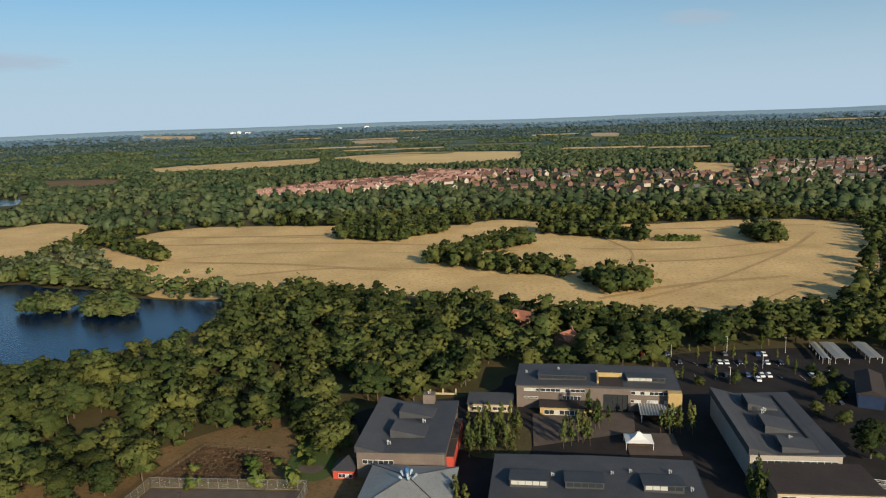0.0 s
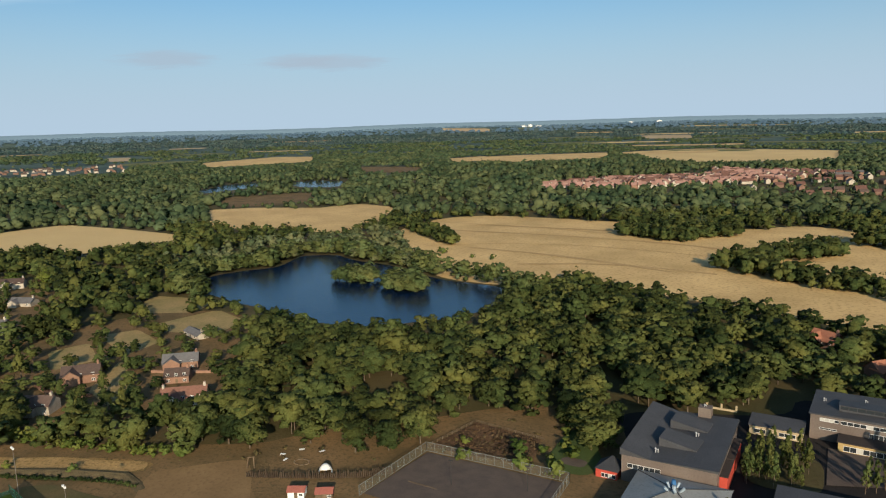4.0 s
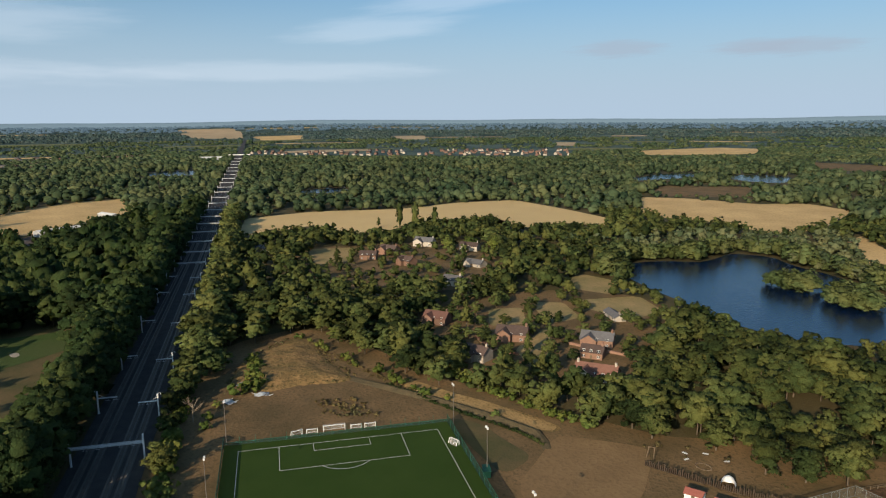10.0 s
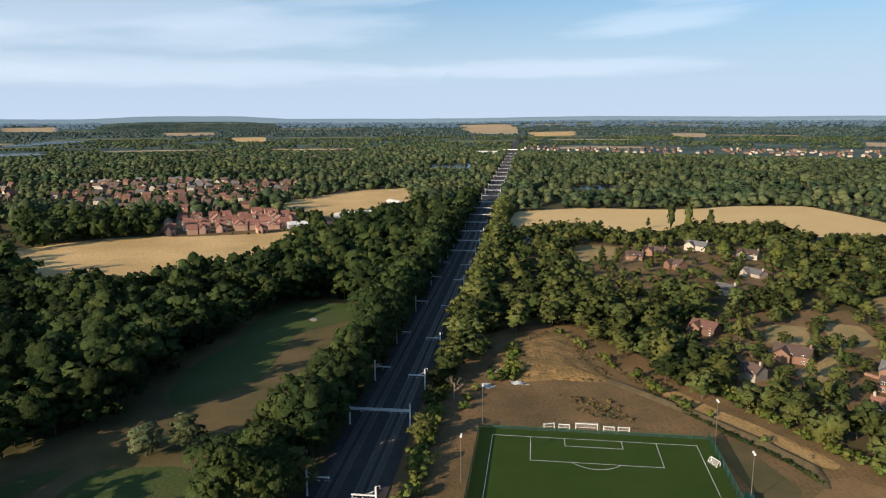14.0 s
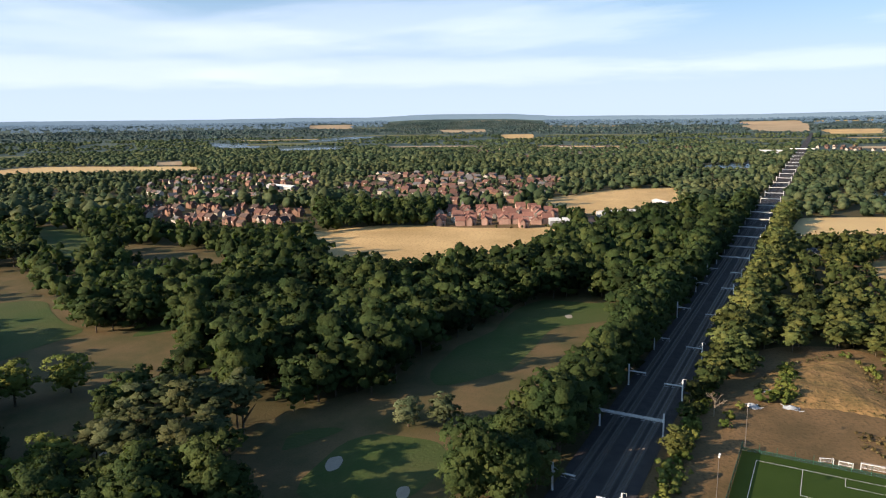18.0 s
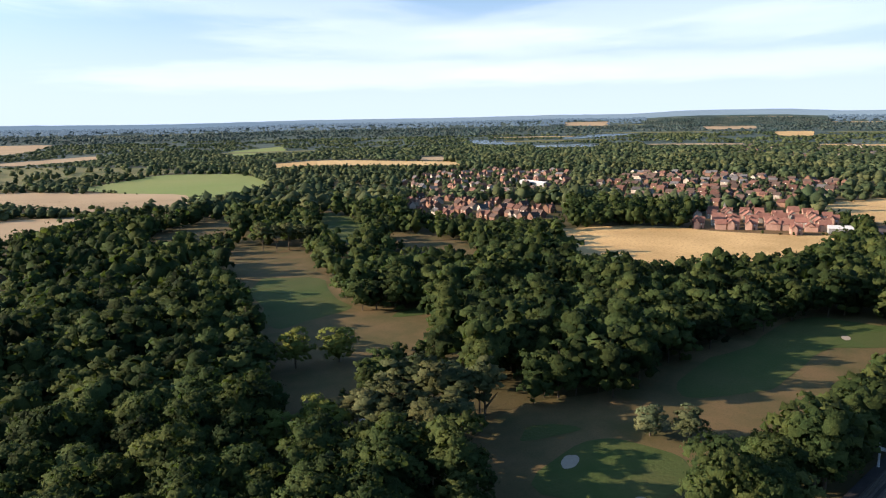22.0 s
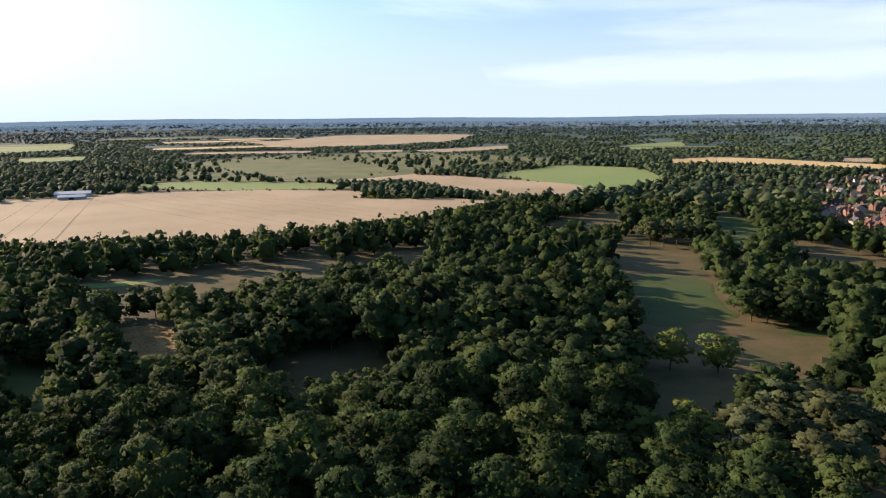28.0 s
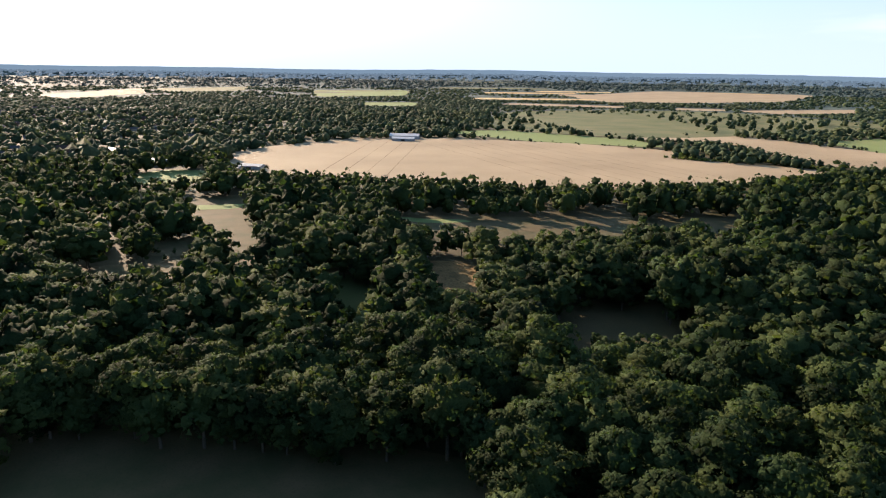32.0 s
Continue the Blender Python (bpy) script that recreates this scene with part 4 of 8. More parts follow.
shelter = thing("team_shelter", "green box shelter beside the pitch fence", "shelter", -158, 118.5, PITCH_TURN - 10)
piece("shell", shelter, M["greenpaint"], (-2.2, 2.2, -1.1, -1.0, 0, 2.2), (-2.2, -2.1, -1.1, 1, 0, 2.2), (2.1, 2.2, -1.1, 1, 0, 2.2))
piece("roof", shelter, M["greenpaint"], (-2.3, 2.3, -1.2, 1.2, 2.2, 2.32))
piece("bench", shelter, M["wood"], (-1.9, 1.9, -0.9, -0.4, 0.42, 0.5), (-1.7, -1.6, -0.8, -0.5, 0, 0.42), (1.6, 1.7, -0.8, -0.5, 0, 0.42))

# earth bank along the north of the school field
def earth_bank():
    pts = [(-258, 120), (-240, 127), (-216, 137), (-193, 145), (-172, 150), (-160, 145)]
    bm = bmesh.new()
    rows = []
    for i, (x, y) in enumerate(pts):
        a, b = Vector(pts[max(0, i - 1)]), Vector(pts[min(len(pts) - 1, i + 1)])
        d = (b - a).normalized()
        n = Vector((-d.y, d.x))
        k = 0.3 if i in (0, len(pts) - 1) else 1
        rows.append([bm.verts.new((x + n.x * o, y + n.y * o, z * k)) for o, z in ((-3.5, 0), (-1.5, 0.7), (0, 1.0), (1.2, 0.8), (2.4, 0))])
    for r0_, r1_ in zip(rows, rows[1:]):
        for i in range(4):
            bm.faces.new((r0_[i], r1_[i], r1_[i + 1], r0_[i + 1]))
    bmesh.ops.recalc_face_normals(bm, faces=bm.faces[:])
    tagged(part("earth_bank", bm, M["soil"], None), "low dark earth bank across the school field", "bank", kind="structure")


earth_bank()
# ---- school ----
M["clad"] = surface("brown_grey_cladding", (0.15, 0.12, 0.105), (0.19, 0.155, 0.135), scale=0.15, fine=3, rough=0.7, bump=0.1)
M["stone"] = surface("pale_stone_cladding", (0.34, 0.31, 0.27), (0.40, 0.36, 0.32), scale=0.2, fine=3, rough=0.8, bump=0.15)
M["yellow"] = surface("yellow_render", (0.48, 0.35, 0.16), (0.42, 0.305, 0.14), scale=0.3, fine=5, bump=0.05)
M["cream"] = surface("cream_render", (0.48, 0.39, 0.26), (0.42, 0.34, 0.22), scale=0.3, fine=5, bump=0.05)
M["red"] = surface("red_panel", (0.50, 0.085, 0.06), (0.44, 0.07, 0.05), scale=0.4, fine=4, rough=0.5, bump=0.03)
M["roof_light"] = surface("light_metal_roof", (0.27, 0.275, 0.27), (0.33, 0.335, 0.325), scale=0.1, fine=1.5, rough=0.45, metal=0.25, bump=0.05)
M["roof_brown"] = surface("dark_felt_roof", (0.045, 0.037, 0.036), (0.058, 0.048, 0.045), scale=0.12, fine=2, bump=0.1)
M["roof_dark"] = surface("dark_roof_sheet", (0.045, 0.048, 0.055), (0.06, 0.062, 0.07), scale=0.12, fine=2, rough=0.5, bump=0.05)
M["blue"] = surface("blue_paint", (0.04, 0.13, 0.30), (0.05, 0.16, 0.35), scale=0.5, fine=4, rough=0.4, bump=0)
M["cowl"] = surface("blue_grey_cowl", (0.34, 0.42, 0.50), (0.28, 0.35, 0.43), scale=0.4, fine=4, rough=0.4, bump=0)
M["vent"] = surface("grey_vent_steel", (0.40, 0.41, 0.42), (0.33, 0.34, 0.35), scale=1, fine=5, rough=0.5, bump=0)
M["canvas"] = surface("white_canvas", (0.74, 0.74, 0.72), (0.68, 0.69, 0.68), scale=0.4, fine=6, rough=0.6, bump=0.05)


def glass():
    m, n, l, p = nodes_of("window_glass")
    p.inputs["Base Color"].default_value = (0.025, 0.03, 0.035, 1)
    p.inputs["Roughness"].default_value, p.inputs["Specular IOR Level"].default_value = 0.08, 0.6
    return m


M["glass"] = glass()
M["glass_pale"] = surface("pale_window_pane", (0.55, 0.55, 0.52), (0.48, 0.48, 0.46), scale=0.6, fine=3, rough=0.15, bump=0, gloss=0.5)


def window_row(parent, x0, x1, z0, z1, y, n, pale=(), gap=0.12):
    """A row of panes in a wall that faces -y."""
    wide = (x1 - x0) / n
    for i in range(n):
        a = x0 + wide * i
        w = piece("window", parent, M["steel"], (a, a + wide, y - 0.06, y, z0, z0 + gap), (a, a + wide, y - 0.06, y, z1 - gap, z1),
                  (a, a + gap / 2, y - 0.06, y, z0 + gap, z1 - gap), (a + wide - gap / 2, a + wide, y - 0.06, y, z0 + gap, z1 - gap))
        piece("pane", w, M["glass_pale"] if i in pale else M["glass"], (a + gap / 2, a + wide - gap / 2, y - 0.03, y + 0.01, z0 + gap, z1 - gap))


def hall(name, label, x, y, wide, deep, high, turn, wall, roof, ridge=0.65, lift=0.9, front=None):
    """A flat-sided block with a low two-plane roof and a raised edge; the base is at the middle of the plan."""
    b = thing(name, label, "school building", x, y, turn, "school buildings")
    w, d = wide / 2, deep / 2
    piece("wall", b, wall, (-w, w, -d, d, 0, high - 0.3))
    bm = bmesh.new()
    k = -w + wide * ridge
    left, mid, right = (high, high + lift, high) if lift > 0 else (high - lift, high - 0.25, high + 0.35)
    prof = [(-w - 0.4, left), (k, mid), (w + 0.4, right), (w + 0.4, high - 0.35), (-w - 0.4, high - 0.35)]
    a = [bm.verts.new((px, -d - 0.4, pz)) for px, pz in prof]
    c = [bm.verts.new((px, d + 0.4, pz)) for px, pz in prof]
    for i in range(5):
        j = (i + 1) % 5
        bm.faces.new((a[i], a[j], c[j], c[i]))
    bm.faces.new(a[::-1])
    bm.faces.new(c)
    bmesh.ops.recalc_face_normals(bm, faces=bm.faces[:])
    part("roof", bm, roof, b)
    bm = bmesh.new()
    n = int(deep / 2.2)
    for i in range(1, int(wide / 2.4)):
        px = -w + i * 2.4
        z = left + (mid - left) * (px + w + 0.4) / (k + w + 0.4) if px < k else mid + (right - mid) * (px - k) / (w + 0.4 - k)
        box(bm, px - 0.02, px + 0.02, -d - 0.35, d + 0.35, z - 0.02, z + 0.025)
    part("roof_seams", bm, M["roof_grey"], b)
    for nm, q in (("gutter", (-w - 0.55, -w - 0.4, -d - 0.4, d + 0.4, high - 0.3, high + 0.08)), ("gutter", (w + 0.4, w + 0.55, -d - 0.4, d + 0.4, high - 0.3, high + 0.08))):
        piece(nm, b, M["roof_dark"], q)
    return b


def pod(parent, x0, x1, y0, y1, z, high, panes=5, roof=None, pale=(), drop=0.35):
    """A raised lantern on a roof: a wedge with a glazed front towards -y."""
    bm = bmesh.new()
    prism(bm, [(y0, z - 0.3), (y0, z + high), (y1, z + high * drop), (y1, z - 0.3)], x0, x1)
    p = part("roof_lantern", bm, roof or M["roof_grey"], parent, "raised grey roof lantern")
    bm = bmesh.new()
    prism(bm, [(y0 - 0.35, z + high), (y0 - 0.35, z + high + 0.14), (y1, z + high * drop + 0.14), (y1, z + high * drop)], x0 - 0.3, x1 + 0.3)
    part("lantern_roof", bm, roof or M["roof_grey"], p)
    if panes:
        wide = (x1 - x0 - 0.6) / panes
        for i in range(panes):
            a = x0 + 0.3 + wide * i
            piece("pane", p, M["glass_pale"] if i in pale else M["glass"], (a + 0.08, a + wide - 0.08, y0 - 0.04, y0 + 0.05, z + high * 0.3, z + high * 0.85))


def wedge(parent, x0, x1, y0, y1, z, high):
    """A roof lantern that is tall at one end and runs out into the roof at the other."""
    bm = bmesh.new()
    v = [bm.verts.new(c) for c in ((x0, y0, z - 0.6), (x0, y0, z + high), (x0 + 0.5, y1, z + high), (x0 + 0.5, y1, z - 0.6), (x1, y0, z - 0.6), (x1, y0, z + 0.5), (x1 + 0.5, y1, z + 0.5), (x1 + 0.5, y1, z - 0.6))]
    for q in ((0, 1, 2, 3), (4, 7, 6, 5), (0, 4, 5, 1), (1, 5, 6, 2), (2, 6, 7, 3), (0, 3, 7, 4)):
        bm.faces.new([v[i] for i in q])
    bmesh.ops.recalc_face_normals(bm, faces=bm.faces[:])
    p = part("roof_lantern", bm, M["roof_grey"], parent, "wedge-shaped grey roof lantern")
    n = 4
    step = (y1 - y0 - 0.8) / n
    for i in range(n):
        a = y0 + 0.4 + i * step
        piece("pane", p, M["glass"], (x0 - 0.05 + 0.05 * i, x0 + 0.05 + 0.12 * i, a + 0.1, a + step - 0.1, z + high * 0.3, z + high * 0.85))


def vent(parent, x, y, z, s=1.0):
    bm = bmesh.new()
    s *= 0.62
    bar(bm, (x, y, z - 0.4), (x, y, z + 1.0 * s), 0.28 * s, 8)
    bar(bm, (x, y, z + 1.0 * s), (x, y, z + 1.5 * s), 0.55 * s, 8, 0.2 * s)
    bar(bm, (x + 0.9 * s, y + 0.3, z - 0.4), (x + 0.9 * s, y + 0.3, z + 0.9 * s), 0.22 * s, 8)
    bar(bm, (x, y, z + 0.7 * s), (x + 1.0 * s, y - 0.7 * s, z + 1.0 * s), 0.2 * s, 6)
    part("roof_vent", bm, M["vent"], parent, "pale grey roof vent cowl")


# hall with two roof lanterns and a red side bay
b1 = hall("school_hall", "grey-roofed school hall with roof lanterns and red bay", -12.5, 215.5, 26.5, 38.5, 8.8, -7.5, M["clad"], M["roof_grey"], 0.3, -1.7)
wedge(b1, -4.6, 6.5, 5.0, 12.5, 8.7, 2.5)
wedge(b1, -4.8, 6.0, -9.5, -1.5, 8.7, 2.6)
vent(b1, 4.0, 0.5, 9.6, 1.2)
vent(b1, -4.5, -14.8, 9.3, 1.2)
piece("vent_tower", b1, M["clad"], (1.5, 5.5, 17.0, 20.5, 0, 12.0))
vent(b1, 3.2, 18.5, 12.0, 1.0)
for y0, y1 in ((-15.0, -4.0), (-3.0, 12.0)):
    piece("side_bay", b1, M["red"], (13.3, 15.4, y0, y1, 0, 5.6))
    piece("bay_roof", b1, M["roof_brown"], (13.3, 15.6, y0 - 0.2, y1 + 0.2, 5.6, 5.9))
window_row(b1, -11.5, -2.0, 4.6, 6.0, -19.25, 6)
window_row(b1, 1.0, 11.5, 1.2, 2.8, -19.25, 6)

# drama block with a metal pyramid roof
b1b = thing("school_pavilion", "school block with a pale metal pyramid roof", "school building", -12.0, 180.0, -7.5, "school buildings")
piece("wall", b1b, M["clad"], (-12.2, 12.2, -12.0, 12.5, 0, 6.0))
bm = bmesh.new()
c4 = [bm.verts.new(c) for c in ((-12.8, -12.6, 6.0), (12.8, -12.6, 6.0), (12.8, 13.1, 6.0), (-12.8, 13.1, 6.0))]
top = [bm.verts.new(c) for c in ((-1.4, -1, 9.2), (1.4, -1, 9.2), (1.4, 1.6, 9.2), (-1.4, 1.6, 9.2))]
for i in range(4):
    bm.faces.new((c4[i], c4[(i + 1) % 4], top[(i + 1) % 4], top[i]))
bm.faces.new(top)
bm.faces.new(c4[::-1])
part("roof", bm, M["roof_light"], b1b)
for s in ((-12.8, -12.6), (12.8, -12.6), (12.8, 13.1), (-12.8, 13.1)):
    bm = bmesh.new()
    bar(bm, (s[0], s[1], 6.05), (0, 0, 9.75), 0.12, 5)
    part("hip_ridge", bm, M["roof_dark"], b1b)
bm = bmesh.new()
for k in range(5):
    w = k * 1.257
    bar(bm, (1.5 * math.cos(w), 1.5 * math.sin(w), 9.1), (2.6 * math.cos(w), 2.6 * math.sin(w), 10.4), 0.28, 7, 0.4)
bar(bm, (0, 0, 9.0), (0, 0, 10.6), 0.5, 8)
part("cowl_cluster", bm, M["cowl"], b1b, "cluster of pale blue-grey roof cowls")
bm = bmesh.new()
bar(bm, (-0.6, 2.2, 9.0), (-0.6, 2.2, 11.0), 0.9, 8, 0.5)
part("blue_cowl", bm, M["blue"], b1b, "blue roof cowl")

kiosk = thing("kiosk", "small red kiosk with a pointed dark roof", "kiosk", -32.0, 200.5, -7.5)
piece("wall", kiosk, M["red"], (-3.2, 3.2, -3, 3, 0, 2.9))
bm = bmesh.new()
q = [bm.verts.new(c) for c in ((-3.6, -3.4, 2.9), (3.6, -3.4, 2.9), (3.6, 3.4, 2.9), (-3.6, 3.4, 2.9))]
t0 = bm.verts.new((0.4, 2.2, 5.4))
for i in range(4):
    bm.faces.new((q[i], q[(i + 1) % 4], t0))
bm.faces.new(q[::-1])
part("roof", bm, M["roof_dark"], kiosk)
window_row(kiosk, -1.5, 2.8, 0.5, 1.9, -3.02, 4, (2,))

# long teaching block behind the courtyard
b2 = hall("teaching_block", "long grey-clad teaching block with strip windows", 55.5, 253.0, 57.5, 22.5, 8.9, -10.5, M["clad"], M["roof_grey"], 0.5, 0.5)
pod(b2, -21.0, -3.5, -6.0, 2.5, 9.1, 1.9, 7)
pod(b2, 11.0, 24.5, -6.0, 2.0, 9.1, 1.9, 6, pale=(0, 1, 2, 3))
piece("roof_terrace_wall", b2, M["yellow"], (0.5, 9.5, -2.2, -1.6, 8.8, 11.0), (0.3, 0.9, -9.0, -1.6, 8.8, 10.6))
piece("terrace_floor", b2, M["roof_brown"], (0.9, 9.5, -11.3, -2.2, 9.36, 9.42))
for x0, y0 in ((-26.0, 1), (-14, 5), (0.3, 2.8)):
    vent(b2, x0, y0, 9.3, 1.0)
piece("end_wall", b2, M["yellow"], (28.8, 29.2, -14.5, -8.0, 1.5, 8.6), (24.5, 28.8, -14.5, -11.3, 1.5, 8.6))
window_row(b2, -26.0, -20.5, 6.6, 7.7, -11.31, 4, (0, 1, 2))
window_row(b2, -20.0, -4.0, 6.5, 7.8, -11.31, 9, (4,))
window_row(b2, 12.0, 28.0, 6.4, 7.7, -11.31, 10, (1, 3))
window_row(b2, 12.0, 15.5, 3.4, 4.5, -11.31, 3, (1, 2))
window_row(b2, 17.5, 21.5, 3.4, 4.5, -11.31, 3, (0, 1, 2))
window_row(b2, 23.5, 27.5, 3.4, 4.5, -11.31, 3, (0, 1))
window_row(b2, -26.0, -21.0, 3.8, 4.5, -11.31, 3)
window_row(b2, -12.0, -5.5, 2.6, 5.2, -11.31, 5)
for i in range(5):
    a = 2.4 + i * 1.75
    piece("entrance_glazing", b2, M["glass"], (a, a + 1.5, -11.4, -11.2, 0.2, 6.2))
    piece("mullion", b2, M["dark"], (a + 1.5, a + 1.75, -11.55, -11.2, 0.1, 6.3))
ext = piece("low_extension", b2, M["yellow"], (-20.0, 1.0, -18.0, -11.35, 0, 3.3), label="low yellow extension with dark windows")
window_row(b2, -18.5, -6.0, 0.6, 2.4, -18.01, 7, (2,))
piece("extension_roof", b2, M["roof_brown"], (-20.4, 1.4, -18.4, -11.35, 3.3, 3.6))
cv = piece("canopy", b2, M["roof_light"], (14.5, 26.5, -21.0, -11.4, 3.0, 3.2), label="ribbed pale metal canopy")
for i in range(13):
    piece("rib", cv, M["white"], (14.6 + i * 0.97, 14.8 + i * 0.97, -21.0, -11.45, 3.2, 3.34))
for x0 in (15, 26):
    piece("canopy_post", b2, M["steel"], (x0 - 0.08, x0 + 0.08, -20.8, -20.6, 0, 3.0))
low_block = thing("store_block", "low cream store with a grey sloped roof", "outbuilding", 15.5, 247.5, -8)
piece("wall", low_block, M["cream"], (-8, 8, -4.2, 4.2, 0, 3.2))
bm = bmesh.new()
prism(bm, [(-4.7, 3.2), (-4.7, 3.5), (4.7, 4.2), (4.7, 3.2)], -8.4, 8.4)
part("roof", bm, M["roof_grey"], low_block)
window_row(low_block, -6.5, -3.0, 0.8, 2.2, -4.21, 2)
window_row(low_block, 1.0, 6.0, 0.8, 2.2, -4.21, 3)
yard_wall = thing("garden_wall", "short cream wall piers behind the hall", "wall", -1, 262, -8)
for x0 in (-6, -1, 4):
    piece("pier", yard_wall, M["cream"], (x0 - 0.3, x0 + 0.3, -0.3, 0.3, 0, 2.4))
piece("cap", yard_wall, M["cream"], (-6.2, 4.2, -0.2, 0.2, 0, 0.7))

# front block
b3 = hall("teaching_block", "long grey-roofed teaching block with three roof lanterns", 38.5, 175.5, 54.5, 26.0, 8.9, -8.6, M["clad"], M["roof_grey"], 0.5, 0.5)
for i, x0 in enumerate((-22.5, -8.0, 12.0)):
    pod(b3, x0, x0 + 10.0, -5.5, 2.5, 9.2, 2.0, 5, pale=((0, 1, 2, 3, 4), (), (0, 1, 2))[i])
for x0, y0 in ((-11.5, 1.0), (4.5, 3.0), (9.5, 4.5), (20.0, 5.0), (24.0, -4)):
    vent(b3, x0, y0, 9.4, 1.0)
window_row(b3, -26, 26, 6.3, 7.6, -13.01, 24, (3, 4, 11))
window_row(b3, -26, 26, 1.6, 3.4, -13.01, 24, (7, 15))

# east block
b4 = hall("sports_block", "large grey-roofed block with low roof lanterns", 101.0, 209.5, 25.0, 46.0, 8.6, -7.5, M["stone"], M["roof_grey"], 0.3, -1.9)
wedge(b4, -4.4, 5.0, 8.0, 17.0, 8.5, 2.5)
wedge(b4, -4.2, 5.2, -9.0, 0.5, 8.5, 2.5)
wedge(b4, -3.5, 6.5, -22.0, -14.0, 8.9, 1.5)
piece("roof_channel", b4, M["dark"], (6.6, 7.1, -21, 20, 8.6, 9.1))
for x0, y0 in ((-0.5, 5.0), (-1.5, 3.5), (0.5, -15.5)):
    vent(b4, x0, y0, 9.9, 1.2)
piece("side_panel", b4, M["yellow"], (12.5, 12.9, -20, -16, 2.5, 5.5))
window_row(b4, -11.5, 11.5, 1.0, 3.0, -23.01, 12, (4, 5))
window_row(b4, -11.5, 11.5, 5.0, 6.6, -23.01, 12)
b5 = thing("sports_hall", "low hall with a dark felt roof and cream front", "school building", 100.0, 177.5, -7.0, "school buildings")
piece("wall", b5, M["cream"], (-13.5, 13.5, -8.0, 8.0, 0, 5.8))
piece("roof", b5, M["roof_brown"], (-13.9, 13.9, -8.4, 8.4, 5.8, 6.2))
window_row(b5, -12.5, 12.5, 3.6, 5.0, -8.01, 14, (2, 3, 9))
window_row(b5, -12.5, 12.5, 0.8, 2.4, -8.01, 14, (5,))
ramp = thing("access_ramp", "ramp with white railings beside the hall", "ramp", 124, 181, -18)
piece("ramp_slab", ramp, M["sleeper"], (-9, 9, -1.2, 1.2, 0, 0.6))
for y in (-1.15, 1.15):
    piece("handrail", ramp, M["white"], (-9, 9, y - 0.04, y + 0.04, 1.6, 1.68), (-9, 9, y - 0.03, y + 0.03, 1.1, 1.15))
    for i in range(10):
        piece("baluster", ramp, M["white"], (-9 + i * 2 - 0.04, -9 + i * 2 + 0.04, y - 0.04, y + 0.04, 0.6, 1.6))

# courtyard marquee
tent = thing("marquee", "white peaked canopy on posts in the courtyard", "canopy", 60.5, 212.5, -8)
bm = bmesh.new()
ring = []
for k in range(16):
    w = 2 * math.pi * k / 16
    s = max(abs(math.cos(w)), abs(math.sin(w)))
    ring.append((4.4 * math.cos(w) / s, 3.6 * math.sin(w) / s))
levels = [[bm.verts.new((x * f_, y * f_, z)) for x, y in ring] for f_, z in ((1.0, 2.6), (0.62, 3.1), (0.3, 3.9), (0.08, 5.0))]
for a, b in zip(levels, levels[1:]):
    for i in range(16):
        bm.faces.new((a[i], a[(i + 1) % 16], b[(i + 1) % 16], b[i]))
bm.faces.new(levels[-1])
part("canopy", bm, M["canvas"], tent)
for x in (-4.2, 4.2):
    for y in (-3.4, 3.4):
        piece("post", tent, M["steel"], (x - 0.07, x + 0.07, y - 0.07, y + 0.07, 0, 2.7))
piece("table_row", tent, M["wood"], (-3, 3, -1.0, 1.0, 0.7, 0.78), (-2.9, -2.8, -0.9, 0.9, 0, 0.7), (2.8, 2.9, -0.9, 0.9, 0, 0.7))

# paved courts
M["paving"] = surface("courtyard_paving", (0.12, 0.095, 0.08), (0.09, 0.072, 0.065), scale=0.2, fine=2, bump=0.15)
patch("courtyard_paving", [(27, 214), (62, 222), (66, 238), (30, 240)], M["paving"], "brown courtyard paving with shade", "pavement", lift=0.12, rounds=0, clear=False)
patch("courtyard_paving", [(56, 206), (72, 204), (74, 220), (58, 222)], M["paving"], "worn brown earth by the canopy", "pavement", lift=0.14, rounds=0, clear=False)
patch("planting_bed", [(4, 208), (26, 205), (28, 232), (6, 236)], M["floor"], "rough grass bed under young birches", "bed", lift=0.15, rough=0.2, clear=False)
patch("planting_bed", [(80, 168), (88, 167), (92, 188), (84, 190)], M["fairway"], "green bed beside the block", "bed", lift=0.15, rough=0.2, clear=False)
patch("planting_bed", [(-52, 198), (-38, 196), (-34, 206), (-38, 216), (-36, 226), (-50, 230)], M["fairway"], "grass bed beside the hall", "bed", lift=0.2, rough=0.3, clear=False)
patch("pond", [(-48, 202), (-40, 201), (-39, 206), (-47, 207)], M["paving"], "small paved ring in the grass", "pavement", lift=0.26, rough=0.1, clear=False)

# fenced hard court
patch("hard_court", [(-89, 195), (-43, 190), (-46, 160), (-96, 165)], M["paving"], "brown-grey tarmac sports court", "court", lift=0.22, rounds=0, clear=False)


M["fence_grey"] = surface("grey_fence_paint", (0.20, 0.21, 0.20), (0.16, 0.17, 0.16), scale=1, fine=6, rough=0.6, bump=0)


